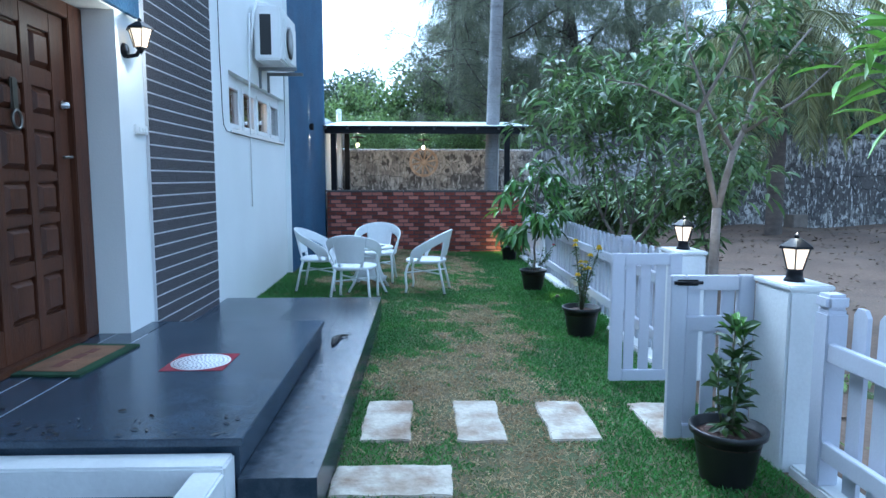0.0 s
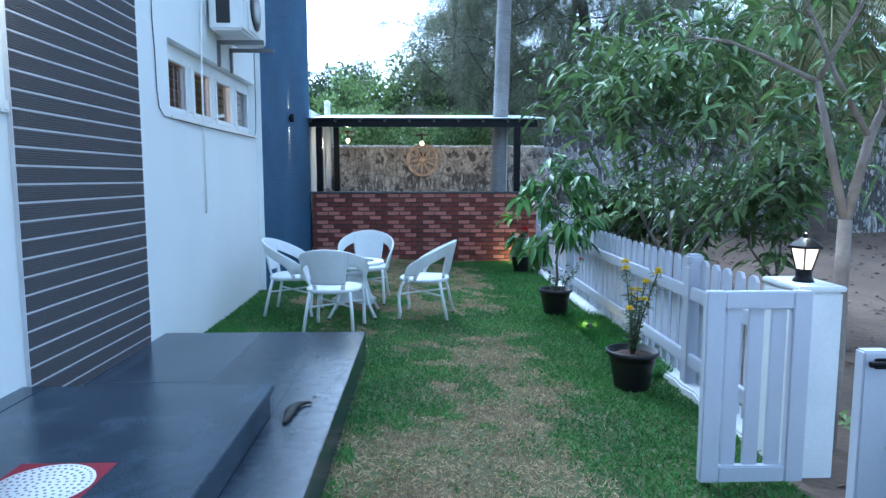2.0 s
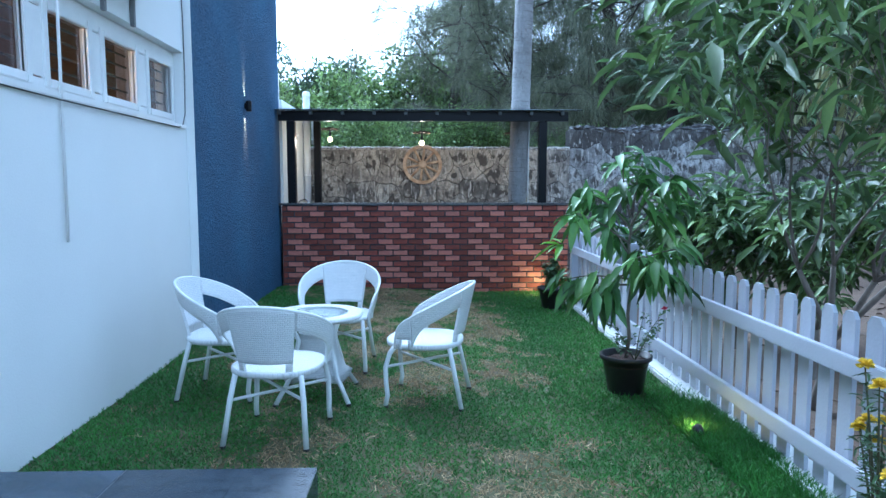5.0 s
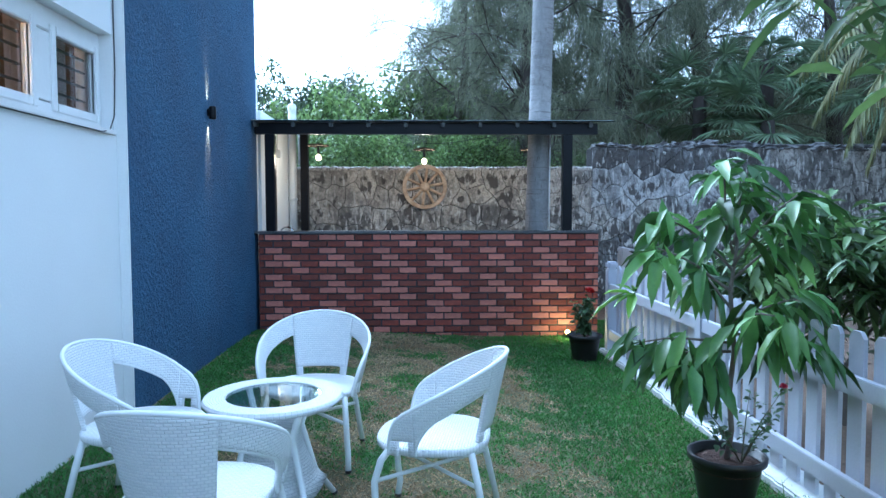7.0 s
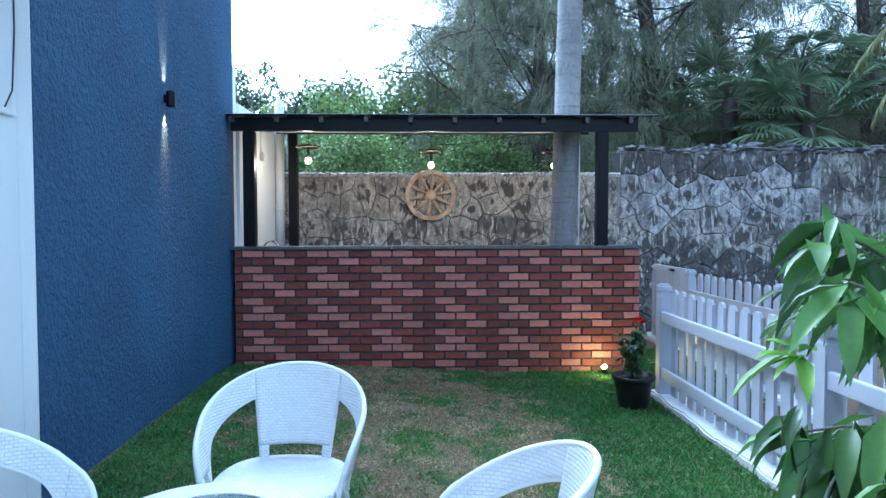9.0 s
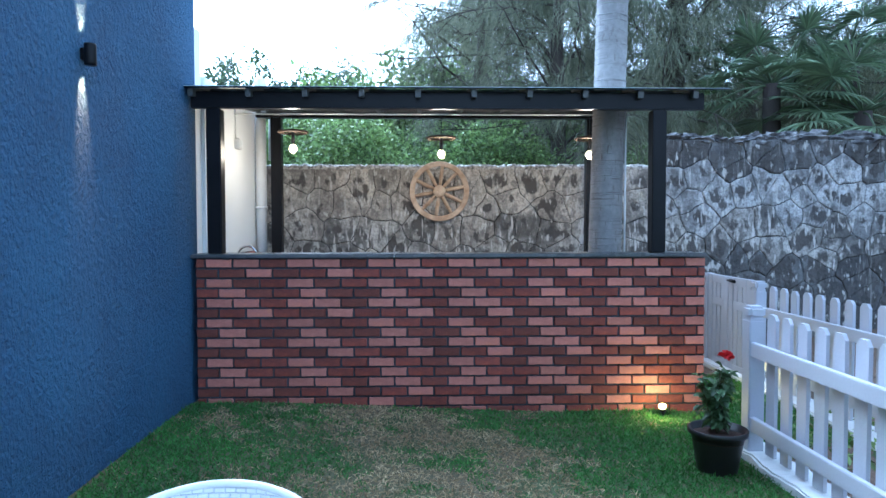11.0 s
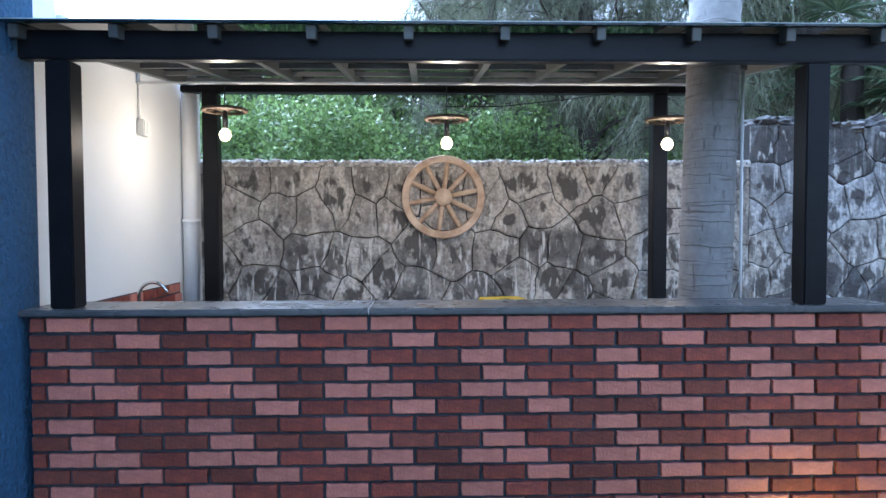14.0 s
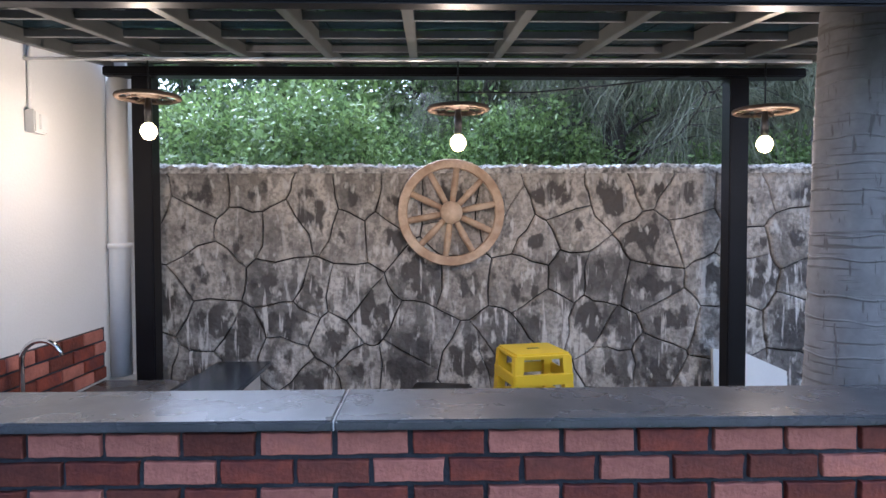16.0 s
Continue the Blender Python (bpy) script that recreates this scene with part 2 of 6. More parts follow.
gf = np.stack([gi[:-1, :-1], gi[:-1, 1:], gi[1:, 1:], gi[1:, :-1]], -1).reshape(-1, 4)
LAWNSOIL = mat("lawn_soil", (0.115, 0.095, 0.05), 0.95, vary=0.35, scale=2.2, bump=0.9, fine=60, second=(0.05, 0.075, 0.02), mix=0.47)
lawn = from_arrays("lawn", gv, gf, LAWNSOIL, smooth=True)
tagged(lawn, "patchy lawn soil under short green and dry grass", "lawn", kind="structure")

# ---- house wall ----
XW = -2.01
WY0, WY1, WZ0, WZ1 = 6.9, 9.56, 1.93, 2.54
for k, (y0, y1, z0, z1) in enumerate(((4.42, WY0, 0, 5.2), (WY0, WY1, 0, WZ0), (WY0, WY1, WZ1, 5.2), (WY1, 9.598, 0, 5.2), (2.6, 4.42, 2.52, 5.2), (-3.0, 2.85, 0.37, 2.52), (-3.0, 2.6, 2.523, 5.2))):
    structure("wall_%d" % (k + 1), cube(XW - 0.24, XW, y0, y1, z0, z1), WHITE, "white painted plaster house wall", "wall")
structure("wall_house_near", cube(-6, XW - 0.244, -3.0, -2.7, 0, 5.2), WHITE, "plain white wall closing the house behind", "wall")
bm = cube(XW - 0.24, -1.90, 9.60, 12.72, -0.02, 6.2, 0.004)
for v in bm.verts:
    if v.co.x > -2.0:
        v.co.x -= 0.04 * (12.72 - v.co.y) / 3.12
structure("wall_blue", bm, BLUE, "deep blue rough textured exterior wall", "wall")
structure("wall_blue_end", cube(XW + 0.001, -1.943, 9.592, 9.599, -0.02, 6.2), WHITE, "white painted narrow return of the blue wall", "wall")
structure("wall_return", cube(XW - 0.24, -1.95, 12.723, 12.99, 0, 2.95), WHITE, "white painted corner of the house wall", "wall")
structure("fascia_blue", cube(XW + 0.003, XW + 0.035, 1.0, 4.72, 2.53, 4.0), BLUE, "dark blue painted band above the front door", "fascia")
# unseen slab, added to keep skylight off the door and platform
structure("canopy", cube(-2.0, -0.15, -3.0, 3.45, 2.62, 2.80), WHITE, "unseen plain white slab added above the porch to shade it", "canopy")
structure("roof_house", cube(-8, XW - 0.01, -3, 12.7, 5.203, 5.4), WHITE, "flat white concrete house roof", "roof")

clad = thing("wall_cladding", "dark grey grooved horizontal cladding boards with pale joints", "cladding")
part("backing", cube(XW + 0.002, XW + 0.0235, 4.815, 6.27, 0.212, 5.1), GROUT, clad, "pale joint strip")
prof = [(0.012, 0.0), (0.026, 0.001)]
for k in range(6):
    z = 0.006 + 0.0125 * k
    prof += [(0.026, z), (0.028, z + 0.0012), (0.028, z + 0.0073), (0.026, z + 0.0085)]
prof += [(0.026, 0.083), (0.012, 0.084)]
bm = bmesh.new()
near = [bm.verts.new((XW + x, 4.82, z)) for x, z in prof]
away = [bm.verts.new((XW + x, 6.268, z)) for x, z in prof]
bm.faces.new(near), bm.faces.new(away[::-1])
for k in range(len(prof)):
    q = (k + 1) % len(prof)
    bm.faces.new((near[k], away[k], away[q], near[q]))
board = link("board", bm, CLAD, clad)
board.matrix_basis = pose(0, 0, 0.2745)
for i in range(1, 51):
    piece("board", board.data, clad, pose(0, 0, 0.2745 + 0.0935 * i))
part("board", cube(XW + 0.012, XW + 0.026, 4.82, 6.268, 0.213, 0.265, 0.002), CLAD, clad)

# ---- entrance platform ----
plinth = thing("entrance_platform", "polished black granite entrance platform with one step", "platform")
bm = cube(-2.3, -0.765, 2.6, 4.77, 0.0, 0.335)
part("upper_base", bm, GRANITE, plinth)
part("lower_step", cube(-0.762, -0.44, 2.55, 6.60, -0.02, 0.21, 0.002), WETSTONE, plinth)
part("lower_end", cube(-2.008, -1.251, 4.773, 6.60, -0.02, 0.21, 0.003), GRANITE, plinth)
part("lower_end", cube(-1.249, -0.7625, 4.773, 6.60, -0.02, 0.21, 0.001), WETSTONE, plinth)
for x0, x1, y0, y1 in ((-2.30, -2.103, 2.575, 4.79), (-2.100, -1.893, 2.575, 4.79), (-1.890, -0.745, 2.575, 4.79)):
    part("slab", cube(x0, x1, y0, y1, 0.336, 0.37, 0.004), GRANITE, plinth)
for x in (-2.1015, -1.8915):
    part("joint", cube(x - 0.0015, x + 0.0015, 2.58, 4.415, 0.34, 0.3704), GROUT, plinth, "thin pale joint")
part("joint", cube(-1.2511, -1.2489, 4.79, 6.598, 0.2085, 0.2112), PURLIN, plinth, "thin grey joint")
part("joint", cube(-2.005, -1.2526, 5.3430, 5.3452, 0.2085, 0.2112), PURLIN, plinth, "thin grey joint")
trough = thing("white_trough", "low white plastered trough with dark wet stone inside", "trough")
part("back_wall", cube(-4.0, -0.775, 2.43, 2.57, -0.02, 0.315, 0.01), PLASTER, trough)
part("side_wall", cube(-0.90, -0.775, 0.2, 2.427, -0.02, 0.30, 0.01), PLASTER, trough)
part("basin", cube(-4.0, -0.903, 0.2, 2.427, -0.02, 0.20), WETSTONE, trough, "wet black stone floor")

# ---- door ----
door = thing("door_1", "dark carved brown wooden front door with raised panels, closed", "door")
door["kind"] = "structure"
DX = -2.27
part("door_frame", box(cube(DX - 0.06, DX + 0.05, 4.25, 4.418, 0.372, 2.515, 0.006), DX - 0.06, DX + 0.05, 2.85, 4.25, 2.42, 2.515, 0.006), DOORWOOD, door)
part("threshold", cube(DX - 0.03, DX + 0.06, 2.85, 4.25, 0.372, 0.41, 0.004), DOORWOOD, door)
part("leaf", cube(DX - 0.04, DX - 0.012, 2.85, 4.248, 0.412, 2.418), DOORWOOD, door)
rows = ((0.61, 0.86), (0.95, 1.16), (1.22, 1.41), (1.47, 1.71), (1.80, 1.96), (2.07, 2.30))
rails = [0.412, *[v for r in rows for v in r], 2.418]
for k in range(0, len(rails), 2):
    part("rail", cube(DX - 0.012, DX + 0.012, 2.85, 4.246, rails[k], rails[k + 1], 0.004), DOORWOOD, door)
for y0, y1 in ((2.85, 2.93), (3.16, 3.25), (3.48, 3.57), (3.80, 3.88), (4.09, 4.246)):
    part("stile", cube(DX - 0.012, DX + 0.015, y0, y1, 0.413, 2.417, 0.004), DOORWOOD, door)
for z0, z1 in rows:
    for y0, y1 in ((2.93, 3.16), (3.25, 3.48), (3.57, 3.80), (3.88, 4.09)):
        bm = bmesh.new()
        lo = [bm.verts.new((DX - 0.013, y, z)) for y, z in ((y0 + .01, z0 + .01), (y1 - .01, z0 + .01), (y1 - .01, z1 - .01), (y0 + .01, z1 - .01))]
        hi = [bm.verts.new((DX + 0.02, y, z)) for y, z in ((y0 + .04, z0 + .04), (y1 - .04, z0 + .04), (y1 - .04, z1 - .04), (y0 + .04, z1 - .04))]
        bm.faces.new(hi)
        for k in range(4):
            bm.faces.new((lo[k], lo[(k + 1) % 4], hi[(k + 1) % 4], hi[k]))
        part("panel", bm, DOORWOOD, door)
bm = tube(bmesh.new(), [(DX + 0.012, 4.19, 1.56), (DX + 0.06, 4.19, 1.56), (DX + 0.065, 4.16, 1.56), (DX + 0.065, 4.08, 1.555)], 0.009)
part("handle", bm, BRASS, door, "dull metal lever handle")
bm = lathe(bmesh.new(), [(0.0, 0), (0.03, 0), (0.032, 0.02), (0.02, 0.03), (0.02, 0.05), (0.0, 0.055)], 20)
bm.transform(pose(DX + 0.012, 4.18, 1.88, 0, 90, 0))
part("lock", bm, CHROME, door, "round chrome door lock")
knock = tube(bmesh.new(), [(DX + 0.03, 3.70 + 0.04 * math.sin(a), 1.75 + 0.05 * math.cos(a)) for a in np.linspace(0, 2 * math.pi, 20)], 0.009)
box(knock, DX + 0.01, DX + 0.03, 3.67, 3.73, 1.80, 1.98, 0.008)
part("knocker", knock, BRASS, door, "dark metal door knocker")

# ---- window ----
win = thing("window_1", "long white framed window of four panes with a wide sill", "window")
win["kind"] = "structure"
WX = -2.09
bm = bmesh.new()
box(bm, WX - 0.05, WX, WY0 + .002, WY1 - .002, WZ0 + .002, 2.012, 0.006)
box(bm, WX - 0.05, WX, WY0 + .002, WY1 - .002, 2.407, WZ1 - .002, 0.006)
panes = ((7.07, 7.48), (7.70, 8.14), (8.355, 8.815), (9.05, 9.485))
edges = [WY0 + .002, *[v for q in panes for v in q], WY1 - .002]
for k in range(0, len(edges), 2):
    box(bm, WX - 0.05, WX - 0.001, edges[k], edges[k + 1], 2.02, 2.40, 0.004)
part("window_frame", bm, PVC, win)
for y0, y1 in panes:
    bm = bmesh.new()
    for a in (box,):
        a(bm, WX - 0.02, WX + 0.012, y0 - 0.05, y0, 1.97, 2.45, 0.005)
        a(bm, WX - 0.02, WX + 0.012, y1, y1 + 0.05, 1.97, 2.45, 0.005)
        a(bm, WX - 0.02, WX + 0.012, y0, y1, 1.97, 2.02, 0.005)
        a(bm, WX - 0.02, WX + 0.012, y0, y1, 2.40, 2.45, 0.005)
    sash = part("sash", bm, PVC, win)
    pane = part("pane", cube(WX - 0.034, WX - 0.028, y0, y1, 2.02, 2.40), GLASS, sash)
    pane.visible_shadow = False
    bm = bmesh.new()
    for z in (2.10, 2.19, 2.28, 2.36):
        box(bm, WX - 0.10, WX - 0.085, y0 - .05, y1 + .05, z, z + 0.012)
    part("grille", bm, BLACKPLASTIC, sash)
part("window_sill", cube(XW - 0.078, XW + 0.02, WY0, WY1, 1.90, 1.929, 0.004), PVC, win)
# the lit room behind the window
bm = bmesh.new()
box(bm, -5.0, -4.95, 6.3, 9.9, 0, 3.0)
box(bm, -5.0, XW - 0.245, 6.25, 6.3, 0, 3.0)
box(bm, -5.0, XW - 0.245, 9.9, 9.95, 0, 3.0)
structure("wall_room", bm, mat("dark_room_panelling", (0.10, 0.055, 0.03), 0.7, vary=0.3), "dark brown room walls behind the window", "wall")
structure("ceiling", cube(-5.0, XW - 0.245, 6.25, 9.95, 3.003, 3.05), ROOM, "warm lit wooden room ceiling", "ceiling")
structure("floor", cube(-5.0, XW - 0.245, 6.25, 9.95, -0.01, 0.04), ROOM, "room floor", "floor")
lamp("room_lamp", (-3.2, 7.8, 2.7), 9, (1.0, 0.5, 0.18), 0.1)
bm = bmesh.new()
n = 40
pts = [(-2.25 + 0.02 * math.sin(k * 1.1), 8.85 + 0.6 * k / n) for k in range(n + 1)]
lo = [bm.verts.new((x, y, 1.0)) for x, y in pts]
hi = [bm.verts.new((x, y, 2.55)) for x, y in pts]
for k in range(n):
    bm.faces.new((lo[k], lo[k + 1], hi[k + 1], hi[k])).smooth = True
tagged(link("curtain", bm, CURTAIN), "pale pinkish curtain hanging behind the window", "curtain")

# ---- air conditioner, pipes and cables on the wall ----
ac = thing("air_conditioner", "white outdoor air conditioner unit on steel brackets", "air conditioner")
part("casing", cube(-1.97, -1.66, 7.82, 8.72, 2.80, 3.42, 0.02), PVC, ac)
part("side_grille", cube(-1.90, -1.77, 7.814, 7.83, 2.86, 3.32, 0.004), BLACKPLASTIC, ac, "dark side grille")
part("front_panel", cube(-1.665, -1.648, 8.0, 8.68, 2.84, 3.32, 0.008), PVC, ac)
bm = lathe(bmesh.new(), [(0.19, 0), (0.2, 0.008), (0.17, 0.012), (0.0, 0.012)], 32)
bm.transform(pose(-1.648, 8.27, 3.08, 0, 90, 0))
part("fan_guard", bm, BLACKPLASTIC, ac)
for y in (8.16, 8.58):
    bm = cube(XW + 0.002, -1.55, y, y + 0.035, 2.735, 2.775, 0.003)
    box(bm, XW + 0.002, XW + 0.03, y, y + 0.035, 2.52, 2.735, 0.003)
    part("bracket", bm, PURLIN, ac, "grey steel bracket")
drain = tube(bmesh.new(), [(XW + 0.03, 7.70, 3.3), (XW + 0.028, 7.66, 2.9), (XW + 0.018, 7.64, 2.4), (XW + 0.018, 7.62, 1.1)], 0.009)
tagged(link("drain_pipe", drain, PVC), "thin white drain pipe down the wall", "pipe")
hose = tube(bmesh.new(), [(XW + .03, 7.72, 2.9), (XW + .06, 7.74, 3.3), (XW + .08, 7.85, 3.46), (XW + .14, 8.1, 3.5), (XW + .2, 8.3, 3.44), (XW + .2, 8.35, 3.36)], 0.016)
part("hose", hose, PVC, ac, "white insulated hose")
c = [(6.60, 5.0), (6.60, 2.6), (6.62, 2.4), (6.63, 2.1), (6.66, 1.96), (6.75, 1.905), (7.6, 1.892), (8.6, 1.895), (9.36, 1.9), (9.49, 1.93), (9.55, 2.02), (9.575, 2.3), (9.575, 2.8), (9.55, 3.3)]
tagged(link("cable", tube(bmesh.new(), [(XW + (0.024 if 6.8 < y < 9.4 else 0.008), y, z) for y, z in c], 0.004), BLACKCABLE), "thin black cable fixed round the window", "cable")
sw = thing("wall_socket", "white weatherproof switch plate on the entrance column", "switch")
part("plate", cube(XW + .001, XW + 0.02, 4.625, 4.81, 1.735, 1.80, 0.004), PVC, sw)
for y in (4.66, 4.715, 4.76):
    part("rocker", cube(XW + .02, XW + 0.026, y, y + 0.03, 1.75, 1.785, 0.003), TUBE, sw)


def lantern(ob, z, up=True, s=1.0):
    """Tapered four-pane lantern, widest at the top, on a black base."""
    bm = bmesh.new()
    lo, hi = 0.042 * s, 0.075 * s
    def ring(r, zz):
        return [bm.verts.new((r * math.cos(a), r * math.sin(a), zz)) for a in (math.pi / 3 * k for k in range(6))]
    a, b = ring(lo, z), ring(hi, z + 0.115 * s)
    for k in range(6):
        bm.faces.new((a[k], a[(k + 1) % 6], b[(k + 1) % 6], b[k]))
    bm.faces.new(a[::-1]), bm.faces.new(b)
    part("glass", bm, LANTERN, ob, "lit warm white lantern glass")
    for k in range(6):
        t = math.pi / 3 * k
        part("rib", tube(bmesh.new(), [((lo + .002) * math.cos(t), (lo + .002) * math.sin(t), z), ((hi + .002) * math.cos(t), (hi + .002) * math.sin(t), z + 0.115 * s)], 0.0045 * s, 5), STEEL, ob)
    bm = bmesh.new()
    a, b, c = ring(0.095 * s, z + 0.112 * s), ring(0.09 * s, z + 0.125 * s), ring(0.028 * s, z + 0.165 * s)
    for p, q in ((a, b), (b, c)):
        for k in range(6):
            bm.faces.new((p[k], p[(k + 1) % 6], q[(k + 1) % 6], q[k]))
    bm.faces.new(a[::-1]), bm.faces.new(c)
    part("cap", bm, STEEL, ob, "black metal roof cap")
    part("finial", lathe(bmesh.new(), [(0.0, z + .16 * s), (0.012 * s, z + 0.165 * s), (0.014 * s, z + 0.18 * s), (0.0, z + 0.195 * s)], 12), STEEL, ob)


sconce = thing("wall_lantern", "black metal wall lantern with lit white glass", "lamp", at=(XW + 0.115, 4.53, 2.30))
lantern(sconce, 0.0, s=1.0)
part("arm", tube(bmesh.new(), [(-0.113, 0, -0.03), (-0.09, 0, -0.06), (-0.03, 0, -0.05), (0, 0, -0.005)], 0.014), STEEL, sconce)
bm = lathe(bmesh.new(), [(0.0, 0), (0.05, 0), (0.045, 0.018), (0.0, 0.022)], 24)
bm.transform(pose(-0.113, 0, -0.02, 0, 90, 0))
part("rose", bm, STEEL, sconce)
part("pendant_tip", lathe(bmesh.new(), [(0.0, -0.05), (0.02, -0.02), (0.04, 0.0), (0.0, 0.002)], 16), STEEL, sconce)
lamp("lantern_light", (XW + 0.27, 4.48, 2.40), 2.4)

updown = thing("up_down_light", "small black cylinder light on the blue wall", "lamp", at=(-1.92, 11.12, 2.285))
bm = lathe(bmesh.new(), [(0.0, -0.055), (0.028, -0.055), (0.03, -0.045), (0.03, 0.045), (0.028, 0.055), (0.0, 0.055)], 20)
bm.transform(pose(0.045, 0, 0))
part("body", bm, STEEL, updown)
part("mount", cube(0.002, 0.02, -0.02, 0.02, -0.03, 0.03, 0.003), STEEL, updown)
lamp("up_light", (-1.885, 11.12, 2.345), 7, (1, .50, .20), .01, 36, (-1.93, 11.12, 2.52))
lamp("down_light", (-1.885, 11.12, 2.225), 10, (1, .50, .20), .01, 36, (-1.93, 11.12, 2.05))

# ---- brick bar ----
BY = 12.57
bar = thing("brick_bar", "low bar wall faced with red and pink brick tiles", "bar")
part("core", cube(-1.86, 1.965, BY + 0.012, BY + 0.22, -0.02, 1.165), MORTAR, bar, "dark mortar core")
COURSE, PITCH = 0.0746, 0.2002
def brick_mesh(w, material, cut):
    """A brick slip with a ragged outline and worn arris."""
    h, rg = 0.0292, random.Random(cut * 17 + int(w * 1000))
    line = [(-w / 2 + w * k / 6, -h) for k in range(6)] + [(w / 2, -h), (w / 2, 0.0)] + [(w / 2 - w * k / 6, h) for k in range(6)] + [(-w / 2, h), (-w / 2, 0.0)]
    line = [(x + rg.uniform(-0.0022, 0.0022), z + rg.uniform(-0.0016, 0.0016)) for x, z in line]
    bm = bmesh.new()
    rings = [[bm.verts.new((x * k, y, z * q)) for x, z in line] for y, k, q in ((0.02, 1.0, 1.0), (0.003, 1.0, 1.0), (0.0, 1 - 0.005 / w, 0.91))]
    n = len(line)
    for a, b in zip(rings, rings[1:]):
        for k in range(n):
            bm.faces.new((a[k], a[(k + 1) % n], b[(k + 1) % n], b[k]))
    bm.faces.new(rings[-1])
    bmesh.ops.recalc_face_normals(bm, faces=bm.faces)
    me = bpy.data.meshes.new("brick")
    bm.to_mesh(me)
    bm.free()
    me.materials.append(material)
    return me
meshes, pick = {}, random.Random(14)
pattern = ("LLD", "DLD", "LDD", "LDD")
for r in range(16):
    z = 1.166 - COURSE * (r + 0.5)
    start = -1.786 if r % 2 == 0 else -1.690
    for k in range(-2, 20):
        a, b = max(start + PITCH * k, -1.858), min(start + PITCH * k + PITCH - 0.015, 1.963)
        if b - a < 0.02:
            continue
        key = (round(b - a, 3), (BRICKL, BRICKO)[pick.random() < 0.3] if pattern[r % 4][k % 3] == "L" else (BRICKD, BRICKP)[pick.random() < 0.45], pick.randint(0, 2))
        if key not in meshes:
            meshes[key] = brick_mesh(*key)
        piece("brick", meshes[key], bar, pose((a + b) / 2, BY - 0.007 + pick.uniform(-0.0015, 0.0015), z, 0, pick.uniform(-0.4, 0.4), 0))
top = thing("bar_counter", "grey polished stone bar worktop in two slabs", "worktop")
part("joint", cube(-0.3921, -0.3889, BY - 0.029, 12.869, 1.170, 1.1966), GROUT, top, "thin pale joint")
part("slab", cube(-1.895, -0.392, BY - 0.03, 12.87, 1.169, 1.197, 0.006), COUNTER, top)
part("slab", cube(-0.389, 1.975, BY - 0.03, 12.87, 1.169, 1.197, 0.006), COUNTER, top)

